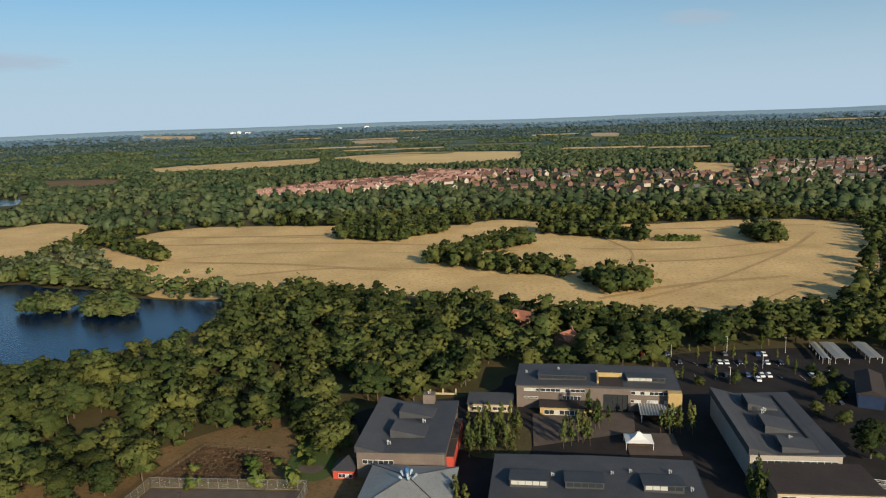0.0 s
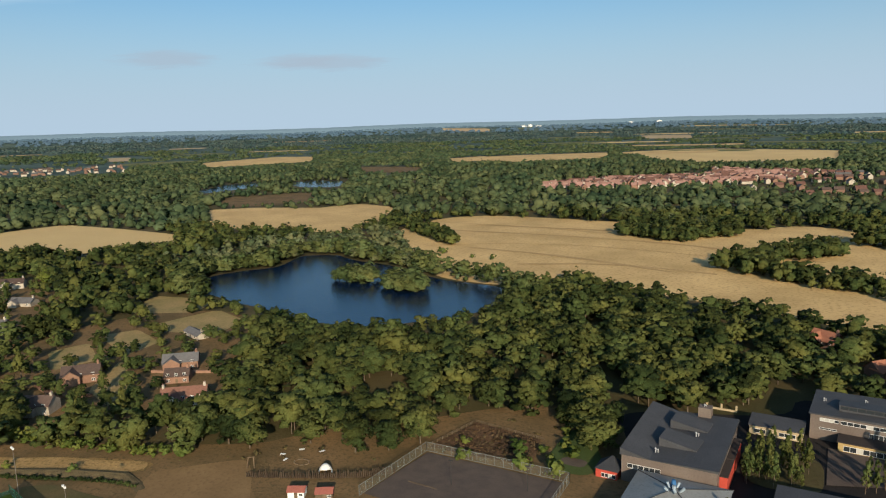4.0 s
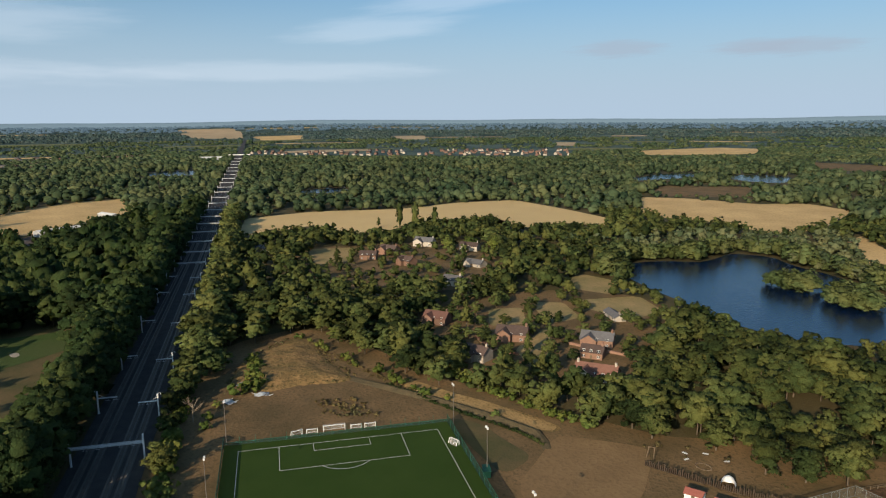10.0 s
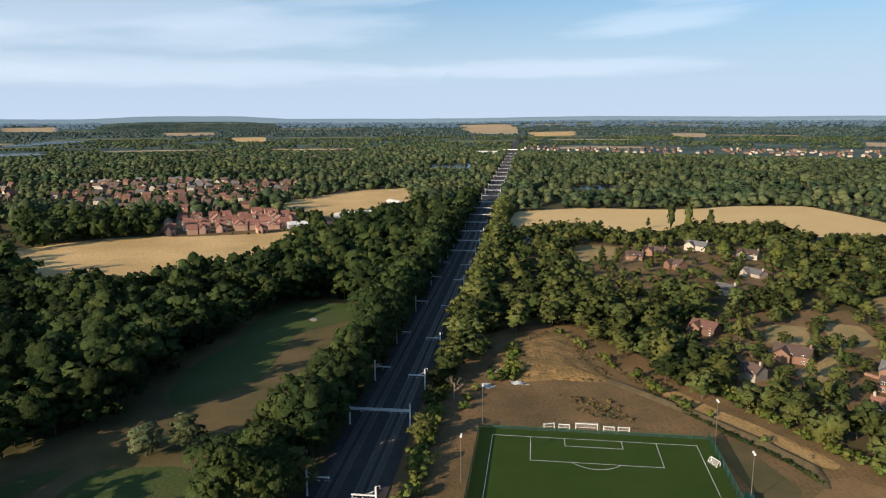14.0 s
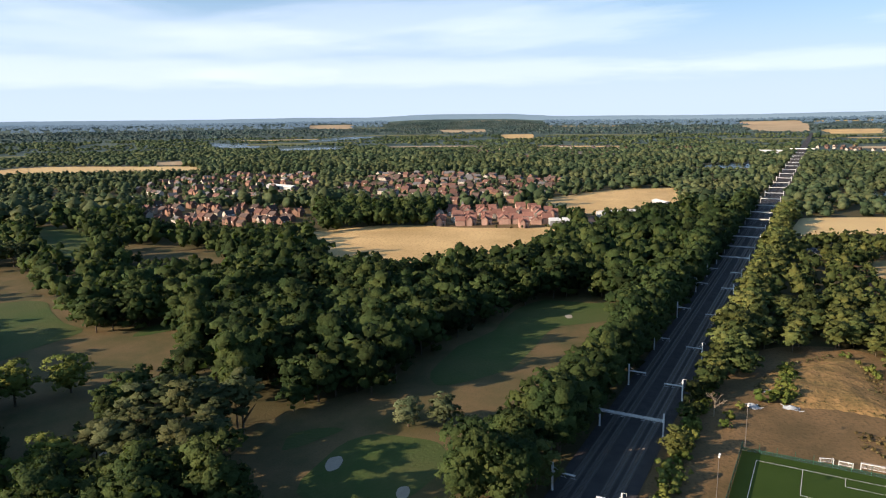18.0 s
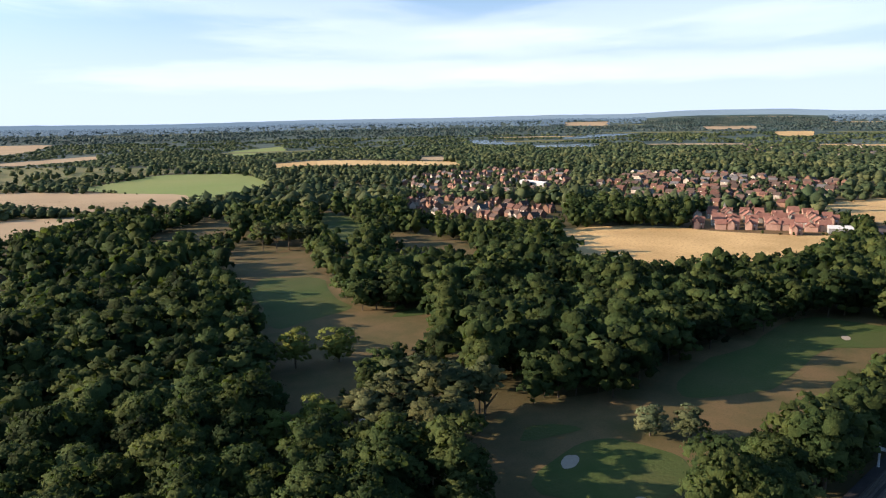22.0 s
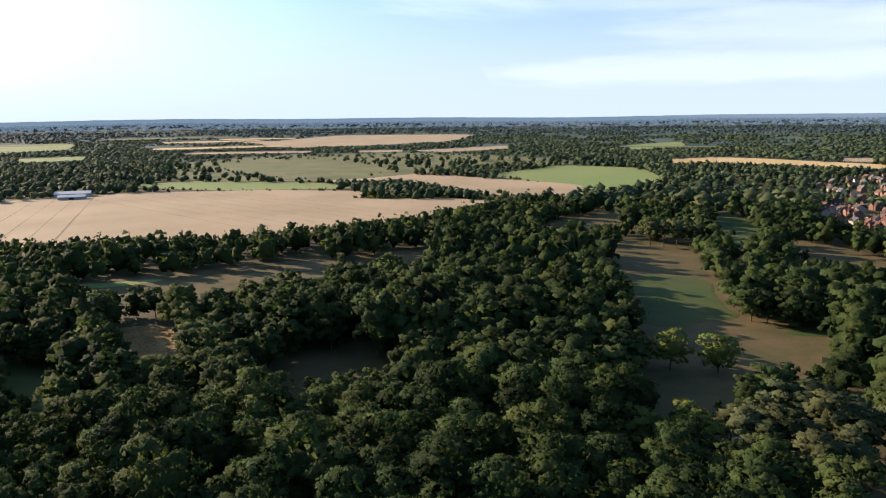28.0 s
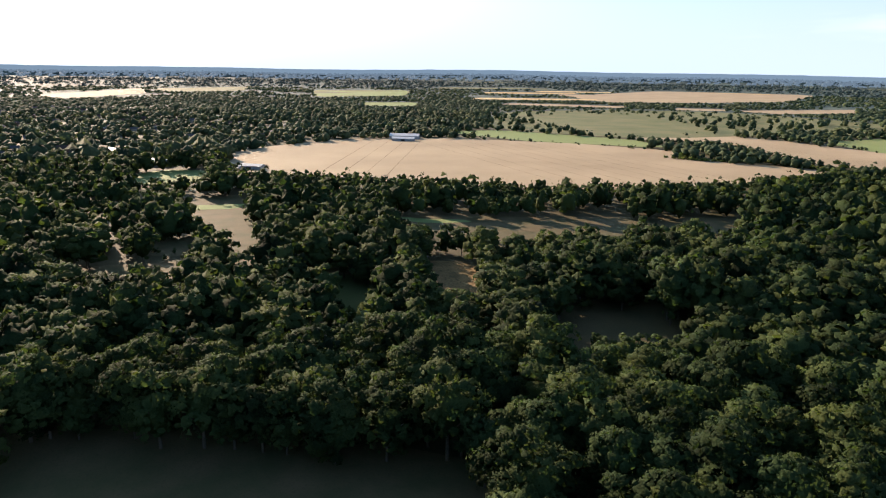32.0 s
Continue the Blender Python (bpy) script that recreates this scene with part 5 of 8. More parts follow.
def run_fence(name, label, pts, step, high, post_mat, post_r, rails=(), net=None, group=""):
    """Posts, rails and netting along a line of corners."""
    f = thing(name, label, "fence", pts[0][0], pts[0][1], 0, group)
    for (x0, y0), (x1, y1) in zip(pts, pts[1:]):
        x0, x1, y0, y1 = x0 - pts[0][0], x1 - pts[0][0], y0 - pts[0][1], y1 - pts[0][1]
        n = max(1, round(math.hypot(x1 - x0, y1 - y0) / step))
        for i in range(n + 1):
            px, py = x0 + (x1 - x0) * i / n, y0 + (y1 - y0) * i / n
            piece("post", f, post_mat, (px - post_r, px + post_r, py - post_r, py + post_r, 0, high))
        for z in rails:
            bm = bmesh.new()
            bar(bm, (x0, y0, z), (x1, y1, z), 0.07, 4)
            part("rail", bm, post_mat, f)
        if net:
            bm = bmesh.new()
            bm.faces.new([bm.verts.new(c) for c in ((x0, y0, 0.2), (x1, y1, 0.2), (x1, y1, high), (x0, y0, high))])
            part("mesh_panel", bm, net, f)
    return f


run_fence("court_fence", "tall grey mesh fence round the hard court", [(-97, 164), (-90, 196.5), (-42, 191.5), (-45, 160)], 3.0, 3.4, M["fence_grey"], 0.05, (3.35, 0.3), M["net_grey"])
run_fence("paddock_fence", "dark post-and-rail fence round the paddock", [(-91, 199), (-82.5, 222.5), (-56, 216)], 2.6, 1.3, M["wood"], 0.09, (1.2, 0.75))
for i, (x, y) in enumerate(((-74, 178), (-52, 182))):
    lamp = thing("court_lamp", "slim dark lamp post on the hard court", "lamp post", x, y, 0, "court lamps", 0.2)
    bm = bmesh.new()
    bar(bm, (0, 0, 0), (0, 0, 8), 0.1, 6, 0.06)
    part("pole", bm, M["dark"], lamp)
    piece("lamp_head", lamp, M["dark"], (-0.7, 0.7, -0.15, 0.15, 7.9, 8.15))
seat = thing("court_bench", "long low bench on the hard court", "bench", -82, 175, -8, "", 0.2)
piece("seat", seat, M["wood"], (-5, 5, -0.25, 0.25, 0.42, 0.5))
for x0 in (-4.5, -1.5, 1.5, 4.5):
    piece("leg", seat, M["wood"], (x0 - 0.08, x0 + 0.08, -0.2, 0.2, 0, 0.42))

# ---- nature garden with a log palisade ----
M["dark_wood"] = surface("dark_stained_logs", (0.05, 0.036, 0.026), (0.075, 0.054, 0.038), scale=0.6, fine=6, bump=0.5, vary=0.25)
M["paddock"] = surface("long_red_brown_grass", (0.15, 0.085, 0.045), (0.09, 0.055, 0.03), (0.05, 0.034, 0.018), scale=0.12, fine=0.9, bump=0.8, grain=0.5)
patch("paddock_grass", [(-90, 199), (-82, 222), (-57, 216), (-55, 197), (-83, 198)], M["paddock"], "long reddish-brown dry grass in the paddock", "grass", lift=0.3, rounds=0, clear=False)
pal = thing("palisade_fence", "uneven dark log palisade round the play garden", "fence", -135, 162, 0)
r1 = random.Random(8)
line_pts = [(-135, 162), (-113, 169), (-101, 174), (-93, 180)]
for (x0, y0), (x1, y1) in zip(line_pts, line_pts[1:]):
    n = round(math.hypot(x1 - x0, y1 - y0) / 0.6)
    for i in range(n):
        px, py = x0 + (x1 - x0) * i / n + 135, y0 + (y1 - y0) * i / n - 162
        bm = bmesh.new()
        bar(bm, (px, py, -0.2), (px + r1.uniform(-0.15, 0.15), py + r1.uniform(-0.15, 0.15), r1.uniform(1.6, 2.9)), 0.24, 6, 0.18)
        part("log_stake", bm, M["dark_wood"], pal)
arch = thing("entrance_arch", "leaning rustic log arch at the garden", "arch", -137.5, 167, 20)
for x0 in (-1.2, 1.2):
    bm = bmesh.new()
    bar(bm, (x0, 0, -0.2), (x0 * 0.7, 1.2, 3.4), 0.15, 6)
    part("log_post", bm, M["wood"], arch)
bm = bmesh.new()
bar(bm, (-1.2, 1.2, 3.3), (1.2, 1.2, 3.5), 0.13, 6)
part("lintel_log", bm, M["wood"], arch)
dome = thing("dome_shelter", "white half-dome play shelter with a dark opening", "shelter", -113.5, 172.5, 30)
bm = bmesh.new()
bmesh.ops.create_uvsphere(bm, u_segments=18, v_segments=10, radius=2.2)
bmesh.ops.scale(bm, vec=(1, 1, 1.45), verts=bm.verts)
bmesh.ops.delete(bm, geom=[v for v in bm.verts if v.co.z < -0.05 or (v.co.y < -1.5 and v.co.z < 1.5)], context="VERTS")
part("shell", bm, M["canvas"], dome)
piece("inner_floor", dome, M["wood"], (-1.4, 1.4, -1.2, 1.2, 0, 0.12))
ringlogs = thing("log_circle", "ring of low log seats on bare earth", "seating", -124.5, 176, 0)
for k in range(9):
    w = k * 0.698
    bm = bmesh.new()
    bar(bm, (2.6 * math.cos(w), 1.9 * math.sin(w), 0.2), (2.6 * math.cos(w + 0.5), 1.9 * math.sin(w + 0.5), 0.25), 0.22, 7)
    part("log", bm, M["wood"], ringlogs)
for i, (x, y, m) in enumerate(((-133, 178, "white"), (-129, 183, "white"), (-122, 184, "steel"), (-130, 175, "white"))):
    bench = thing("picnic_bench", "small pale picnic bench in the play garden", "bench", x, y, 30 * i, "picnic benches")
    piece("top", bench, M[m], (-0.9, 0.9, -0.4, 0.4, 0.7, 0.78))
    for y0 in (-0.8, 0.8):
        piece("seat", bench, M["wood"], (-0.9, 0.9, y0 - 0.15, y0 + 0.15, 0.42, 0.48))
    for x0 in (-0.6, 0.6):
        piece("leg", bench, M["wood"], (x0 - 0.05, x0 + 0.05, -0.85, 0.85, 0.34, 0.42), (x0 - 0.05, x0 + 0.05, -0.1, 0.1, 0, 0.7))


def shed(x, y, turn, wall, roof, label):
    s = thing("garden_shed", label, "shed", x, y, turn, "sheds by the play garden")
    piece("wall", s, wall, (-2.4, 2.4, -1.8, 1.8, 0, 2.2))
    bm = bmesh.new()
    prism(bm, [(-2.1, 2.15), (-2.1, 2.3), (0, 3.3), (2.1, 2.3), (2.1, 2.15), (0, 3.1)], -2.7, 2.7)
    part("roof", bm, roof, s)
    piece("door", s, M["wood"], (-0.5, 0.5, -1.86, -1.8, 0, 2.0))
    window_row(s, 0.9, 2.0, 1.0, 1.8, -1.81, 1)


M["faded_red"] = surface("faded_red_roof", (0.34, 0.12, 0.09), (0.28, 0.10, 0.08), scale=0.6, fine=4, bump=0.2)
shed(-114, 158, 20, M["white"], M["faded_red"], "white shed with a faded red roof")
shed(-106, 160, 24, M["wood"], M["faded_red"], "timber shed with a faded red roof")

# ---- rough corner beside the railway ----
M["dead_wood"] = surface("bleached_dead_wood", (0.34, 0.27, 0.19), (0.26, 0.20, 0.14), scale=1, fine=6, bump=0.4)


def dead_tree(x, y, seed):
    """A bare tree: trunk, rising limbs and forked twigs."""
    r = random.Random(seed)
    t = thing("dead_tree", "bare bleached dead tree beside the railway scrub", "tree", x, y)
    bm = bmesh.new()
    bar(bm, (0, 0, -0.3), (0.3, 0.1, 4.2), 0.32, 7, 0.2)
    bar(bm, (0.3, 0.1, 4.1), (0.1, 0.4, 7.2), 0.2, 6, 0.1)
    part("trunk", bm, M["dead_wood"], t)

    def grow(bm, p, d, long, thick, depth):
        q = p + d * long
        bar(bm, p, q, thick, 5, thick * 0.55)
        for _ in range(3 if depth else 0):
            e = (d + Vector((r.uniform(-0.8, 0.8), r.uniform(-0.8, 0.8), r.uniform(-0.2, 0.6)))).normalized()
            grow(bm, p + d * long * r.uniform(0.5, 1.0), e, long * 0.62, thick * 0.5, depth - 1)

    for i in range(8):
        w = i * 0.785 + r.uniform(-0.3, 0.3)
        bm = bmesh.new()
        grow(bm, Vector((0.25, 0.1, 3.2 + i * 0.5)), Vector((math.cos(w), math.sin(w), r.uniform(0.5, 1.0))).normalized(), r.uniform(2.4, 3.4), 0.11, 2)
        part("branch", bm, M["dead_wood"], t)


dead_tree(-247, 55, 5)
M["sheet_blue"] = surface("pale_blue_plastic", (0.42, 0.46, 0.50), (0.30, 0.33, 0.37), scale=0.8, fine=4, rough=0.5, bump=0.4)


def rubbish_heap(x, y, turn, seed):
    r = random.Random(seed)
    h = thing("rubbish_heap", "heap of pale sheeting and scrap in dry grass", "rubbish", x, y, turn, "heaps by the railway")
    bm = bmesh.new()
    bmesh.ops.create_grid(bm, x_segments=9, y_segments=7, size=1)
    for v in bm.verts:
        k = max(0, 1 - math.hypot(v.co.x, v.co.y) * 0.95)
        v.co = Vector((v.co.x * 2.8, v.co.y * 1.8, 0.25 + 1.1 * k + r.uniform(-0.15, 0.2)))
    part("sheet", bm, M["sheet_blue"], h)
    for _ in range(7):
        a, b = r.uniform(-3, 3), r.uniform(-2.2, 2.2)
        bm = bmesh.new()
        bar(bm, (a, b, 0.3), (a + r.uniform(-2, 2), b + r.uniform(-1.5, 1.5), r.uniform(0.4, 1.0)), 0.13, 4)
        part("scrap_board", bm, r.choice((M["wood"], M["white"], M["vent"])), h)


rubbish_heap(-258, 71, 20, 1)
rubbish_heap(-258, 84, 70, 2)
rubbish_heap(-273, 81, 120, 3)
run_fence("line_fence", "dark post and rail fence beside the railway scrub", [(-267, 54), (-242, 45), (-218, 37), (-199, 32)], 2.8, 1.5, M["dark_wood"], 0.08, (1.35, 0.8))

# ---- car park ----
M["car_white"] = surface("white_car_paint", (0.78, 0.78, 0.78), (0.74, 0.74, 0.75), scale=0.5, fine=3, rough=0.2, bump=0, gloss=0.6)
M["car_grey"] = surface("silver_car_paint", (0.30, 0.31, 0.33), (0.27, 0.28, 0.30), scale=0.5, fine=3, rough=0.25, metal=0.5, bump=0, gloss=0.6)
M["car_dark"] = surface("dark_car_paint", (0.03, 0.035, 0.05), (0.025, 0.03, 0.04), scale=0.5, fine=3, rough=0.2, bump=0, gloss=0.6)
M["car_red"] = surface("red_car_paint", (0.42, 0.03, 0.025), (0.38, 0.03, 0.025), scale=0.5, fine=3, rough=0.2, bump=0, gloss=0.6)
M["car_blue"] = surface("blue_car_paint", (0.05, 0.10, 0.26), (0.045, 0.09, 0.23), scale=0.5, fine=3, rough=0.2, bump=0, gloss=0.6)


def car(paint, label):
    c = thing("car", label, "car", 0, 0, 0, "parked cars")
    bm = bmesh.new()
    prism(bm, [(-2.15, 0.3), (-2.2, 0.62), (-2.05, 0.86), (-1.2, 0.95), (1.5, 0.98), (2.1, 0.86), (2.2, 0.55), (2.12, 0.3)], -0.88, 0.88)
    bmesh.ops.bevel(bm, geom=bm.edges[:], offset=0.05, segments=1, affect="EDGES")
    body = part("body", bm, paint, c)
    bm = bmesh.new()
    prism(bm, [(-1.25, 0.94), (-0.55, 1.42), (1.05, 1.44), (1.75, 0.96)], -0.76, 0.76)
    part("glazing", bm, M["glass"], c)
    bm = bmesh.new()
    prism(bm, [(-0.62, 1.40), (-0.5, 1.47), (1.0, 1.49), (1.15, 1.42)], -0.74, 0.74)
    part("roof", bm, paint, c)
    for x in (-0.8, 0.8):
        for y in (-1.35, 1.3):
            bm = bmesh.new()
            bar(bm, (x - 0.1, y, 0.32), (x + 0.1, y, 0.32), 0.32, 10)
            w = part("wheel", bm, M["dark"], c)
    for x in (-0.6, 0.6):
        piece("headlight", c, M["white"], (x - 0.18, x + 0.18, -2.21, -2.12, 0.6, 0.75))
    return c


CARS = [car(M["car_white"], "white hatchback car parked in a bay"), car(M["car_grey"], "silver car parked in a bay"), car(M["car_dark"], "dark car parked on asphalt"), car(M["car_red"], "red car parked on asphalt"), car(M["car_blue"], "blue car parked in a bay")]
used = set()


def park(kind, x, y, turn):
    m = pose(x, y, 0.1, 0, 0, turn)
    if kind in used:
        copy_thing(CARS[kind], m)
    else:
        used.add(kind)
        CARS[kind].matrix_basis = m


r2 = random.Random(14)
for row, (x0, y0) in enumerate(((97, 299), (99, 288), (101, 283), (104, 272), (106, 267))):
    for i in range(17):
        if r2.random() < (0.2, 0.22, 0.24, 0.2, 0.14)[row]:
            park(r2.choice((0, 0, 0, 1, 2, 2, 2, 2, 4)), x0 + i * 2.7, y0 - i * 0.35, -8 + r2.choice((0, 180)))
for x, y, k in ((86, 298, 3), (89, 299, 0), (94, 303, 2), (-178, 207, 2), (-174, 212, 0), (-180, 214, 1), (-183, 203, 2), (-171, 206, 4), (-186, 211, 2), (140, 240, 2), (146, 247, 1)):
    park(k, x, y, r2.uniform(0, 360))
for row in range(2):
    for i in range(0, 18, 3):
        tagged(piece("bay_line", None, M["white"], (97 + i * 2.7 + row * 3, 97.1 + i * 2.7 + row * 3, 285 - row * 16 - i * 0.35 - 0.0, 290 - row * 16 - i * 0.35, 0.13, 0.14)), "painted white parking bay line", "road marking", kind="structure")


def street_lamp(x, y, turn):
    s = thing("street_lamp", "tall grey car park lamp post", "street lamp", x, y, turn, "car park lamps")
    bm = bmesh.new()
    bar(bm, (0, 0, 0), (0, 0, 7), 0.09, 6, 0.06)
    part("pole", bm, M["steel"], s)
    piece("lamp_head", s, M["steel"], (-0.15, 0.15, -0.1, 0.8, 6.95, 7.1))


for x, y in ((98, 296), (124, 300), (148, 296), (130, 278), (110, 262), (152, 268)):
    street_lamp(x, y, 40)


def canopy_roof(x, y, wide, deep, turn):
    c = thing("cycle_shelter", "long shelter with a pale sheet roof", "shelter", x, y, turn, "shelters by the car park")
    bm = bmesh.new()
    prism(bm, [(-wide / 2, 2.6), (-wide / 2, 2.72), (0, 3.0), (wide / 2, 2.72), (wide / 2, 2.6), (0, 2.88)], -deep / 2, deep / 2)
    part("roof", bm, M["roof_light"], c)
    for i in range(5):
        for s in (-1, 1):
            px = -deep / 2 + 0.5 + i * (deep - 1) / 4
            piece("post", c, M["steel"], (px - 0.06, px + 0.06, s * (wide / 2 - 0.4) - 0.06, s * (wide / 2 - 0.4) + 0.06, 0, 2.7))


canopy_roof(160, 291, 3.0, 22, 76)
canopy_roof(166, 290, 6.0, 22, 78)
canopy_roof(179.5, 289, 5.5, 21, 78)
annex = thing("school_annex", "dark blue annex with white window panels", "school building", 154, 245, 62, "school buildings")
M["annex"] = surface("dark_blue_cladding", (0.03, 0.05, 0.11), (0.025, 0.04, 0.09), scale=0.4, fine=4, rough=0.5, bump=0.05)
piece("wall", annex, M["annex"], (-12, 12, -4, 4, 0, 5.2))
bm = bmesh.new()
prism(bm, [(-4.6, 5.0), (-4.6, 5.3), (0, 7.0), (4.6, 5.3), (4.6, 5.0)], -12.4, 12.4)
part("roof", bm, M["roof_brown"], annex)
for i in range(6):
    piece("window", annex, M["white"], (-11 + i * 3.8, -9 + i * 3.8, 4.0, 4.08, 1.2, 3.6))
    piece("window", annex, M["white"], (-11 + i * 3.8, -9 + i * 3.8, -4.08, -4.0, 1.2, 3.6))
# ---- houses ----
M["brick"] = surface("red_brick", (0.21, 0.13, 0.10), (0.17, 0.105, 0.08), scale=0.5, fine=5, bump=0.2, vary=0.25)
M["orange"] = surface("orange_brick", (0.26, 0.155, 0.11), (0.21, 0.125, 0.088), scale=0.5, fine=5, bump=0.2, vary=0.2)
M["render"] = surface("pale_render", (0.48, 0.43, 0.36), (0.36, 0.32, 0.27), scale=0.4, fine=5, bump=0.1, vary=0.2)
M["tile_red"] = surface("red_clay_tiles", (0.16, 0.085, 0.068), (0.12, 0.066, 0.055), scale=0.5, fine=3, bump=0.4, vary=0.3)
M["tile_brown"] = surface("brown_tiles", (0.115, 0.08, 0.068), (0.085, 0.062, 0.055), scale=0.5, fine=3, bump=0.4, vary=0.3)
M["tile_grey"] = surface("grey_slates", (0.13, 0.125, 0.13), (0.10, 0.10, 0.105), scale=0.5, fine=3, bump=0.3, vary=0.3)
M["tile_orange"] = surface("orange_tiles", (0.33, 0.195, 0.165), (0.27, 0.155, 0.13), scale=0.5, fine=3, bump=0.4, vary=0.2)


def gable(b, wide, deep, eave, ridge, wall, roof, x=0.0, y=0.0, turn=False, names=("wall", "roof")):
    """Walls with gable ends and a thick overhanging roof; the ridge runs along x, or along y when turned."""
    w, d = wide / 2, deep / 2
    for nm, prof, ext, mat in ((names[0], [(-d, -0.3), (-d, eave), (0, ridge), (d, eave), (d, -0.3)], 0.0, wall),
                               (names[1], [(-d - 0.45, eave - 0.3), (-d - 0.45, eave - 0.08), (0, ridge + 0.32), (d + 0.45, eave - 0.08), (d + 0.45, eave - 0.3), (0, ridge + 0.05)], 0.35, roof)):
        bm = bmesh.new()
        prism(bm, prof, -w - ext, w + ext)
        if turn:
            bmesh.ops.rotate(bm, verts=bm.verts, cent=(0, 0, 0), matrix=Matrix.Rotation(math.pi / 2, 3, "Z"))
        bmesh.ops.translate(bm, verts=bm.verts, vec=(x, y, 0))
        part(nm, bm, mat, b)


def house_window(b, x, y, z, wide=1.3, high=1.2, out=-1, pane=True):
    w = piece("window", b, M["white"], (x - wide / 2, x + wide / 2, min(y, y + 0.07 * out), max(y, y + 0.07 * out), z, z + high))
    if pane:
        for s in (-1, 1):
            piece("pane", w, M["glass"], (x + s * wide / 4 - wide / 4 + 0.07, x + s * wide / 4 + wide / 4 - 0.07, min(y + 0.05 * out, y + 0.09 * out), max(y + 0.05 * out, y + 0.09 * out), z + 0.1, z + high - 0.1))


def house(label, wide, deep, eave, ridge, wall, roof, group="", wing=0, panes=True, chimneys=1, floors=2, cols=3):
    b = thing("house", label, "house", 0, 0, 0, group)
    gable(b, wide, deep, eave, ridge, wall, roof)
    for i in range(chimneys):
        cx = (wide / 2 - 0.8) * (1 if i == 0 else -1)
        c = piece("chimney", b, wall, (cx - 0.45, cx + 0.45, -0.5, 0.5, eave, ridge + 1.5))
        if panes:
            for s in (-0.25, 0.25):
                piece("chimney_pot", c, M["tile_orange"], (cx - 0.14, cx + 0.14, s - 0.14, s + 0.14, ridge + 1.5, ridge + 1.9))
    if wing:
        gable(b, deep * 0.9, wing, eave, eave + (ridge - eave) * 0.85, wall, roof, -wide * 0.22, -deep * 0.35, True, ("wing_wall", "wing_roof"))
    for f in range(floors):
        for i in range(cols):
            x = -wide / 2 + wide * (i + 0.5) / cols
            if wing and x < 0:
                continue
            if f == 0 and i == cols // 2:
                piece("door", b, M["wood"], (x - 0.5, x + 0.5, -deep / 2 - 0.06, -deep / 2, 0, 2.05))
            else:
                house_window(b, x, -deep / 2, 0.9 + f * 2.6, pane=panes)
            if panes:
                house_window(b, x, deep / 2, 0.9 + f * 2.6, out=1, pane=panes)
    return b


def put(b, x, y, turn, r=9.0):
    b.matrix_basis = pose(x, y, float(land(x, y)), 0, 0, turn)
    PLOTS.append((x, y, r))
    PLOTS.append((x * 0.955, y * 0.955, r * 0.75))


M["tile_villa"] = surface("weathered_red_brown_tiles", (0.23, 0.12, 0.09), (0.18, 0.095, 0.072), scale=0.5, fine=3, bump=0.4)
M["tile_brick"] = surface("warm_clay_tiles", (0.36, 0.16, 0.10), (0.30, 0.13, 0.085), scale=0.5, fine=3, bump=0.4)
# garden houses between the field and the lake
villa = house("long cream house with a red-brown tiled roof", 17, 8.5, 3.4, 6.8, M["render"], M["tile_villa"], "garden houses", 8, True, 2, 2, 5)
put(villa, -196, 203, 32, 16)
for lab, w, d, e, r_, wl_, rf, x, y, t, wing in (
        ("orange-brick house with a grey slate roof", 15, 8, 5, 8.2, "orange", "tile_grey", -228, 236, 35, 7),
        ("orange-brick coach house with a brown roof", 10, 7, 4.2, 7, "orange", "tile_brown", -217, 222, 30, 0),
        ("brown-roofed brick house among garden trees", 15, 9, 5, 8.4, "orange", "tile_brown", -258, 209, 40, 7),
        ("white-gabled house with a brown roof", 11, 8, 5, 8, "render", "tile_brown", -244, 178, 20, 6),
        ("red-roofed brick house deep in trees", 13, 8, 5, 8.2, "brick", "tile_red", -302, 194, 30, 6),
        ("brick house with a brown tiled roof", 15, 9, 5.2, 8.6, "orange", "tile_brown", -490, 270, 25, 7),
        ("white rendered villa with dark roof", 17, 9, 5.5, 9, "render", "tile_grey", -504, 312, 32, 8),
        ("white rendered house beside a lawn", 15, 8, 5.2, 8.4, "render", "tile_brown", -464, 330, 38, 6),
        ("white low house with grey roof", 15, 8, 3.4, 6.2, "render", "tile_grey", -410, 297, 15, 6),
        ("small outbuilding with a red roof", 11, 6, 3, 5.2, "brick", "tile_red", -445, 187, 20, 0),
        ("low grey-roofed barn by the lawns", 16, 6, 3, 4.6, "render", "tile_grey", -256, 277, -25, 0),
        ("brown-roofed house by the dry lawn", 13, 8, 4.8, 8, "orange", "tile_brown", -443, 259, 10, 6),
        ("half-hidden brick house with brown roof", 13, 8, 4.8, 8, "orange", "tile_brown", -480, 246, 50, 0),
        ("old red brick house with tall chimney", 12, 8, 5.8, 10, "brick", "tile_brick", 40, 350, -40, 6),
        ("brick lodge with an orange tiled roof", 9, 7, 5, 8.4, "brick", "tile_brick", 56, 317, 40, 5),
        ("white farmhouse at the wood's edge", 14, 8, 5, 8, "render", "tile_grey", -252, 821, 0, 5),
        ("pale house with a grey roof", 12, 8, 5, 8, "render", "tile_grey", -370, 250, 30, 0),
        ("pale low house by the railway", 12, 7, 4, 6.5, "render", "tile_grey", -560, 190, 20, 0)):
    put(house(lab, w, d, e * 0.8, r_ * 0.82, M[wl_], M[rf], "garden houses", wing, True, 1, 2 if e > 3.5 else 1, 3), x, y, t, 9.5)

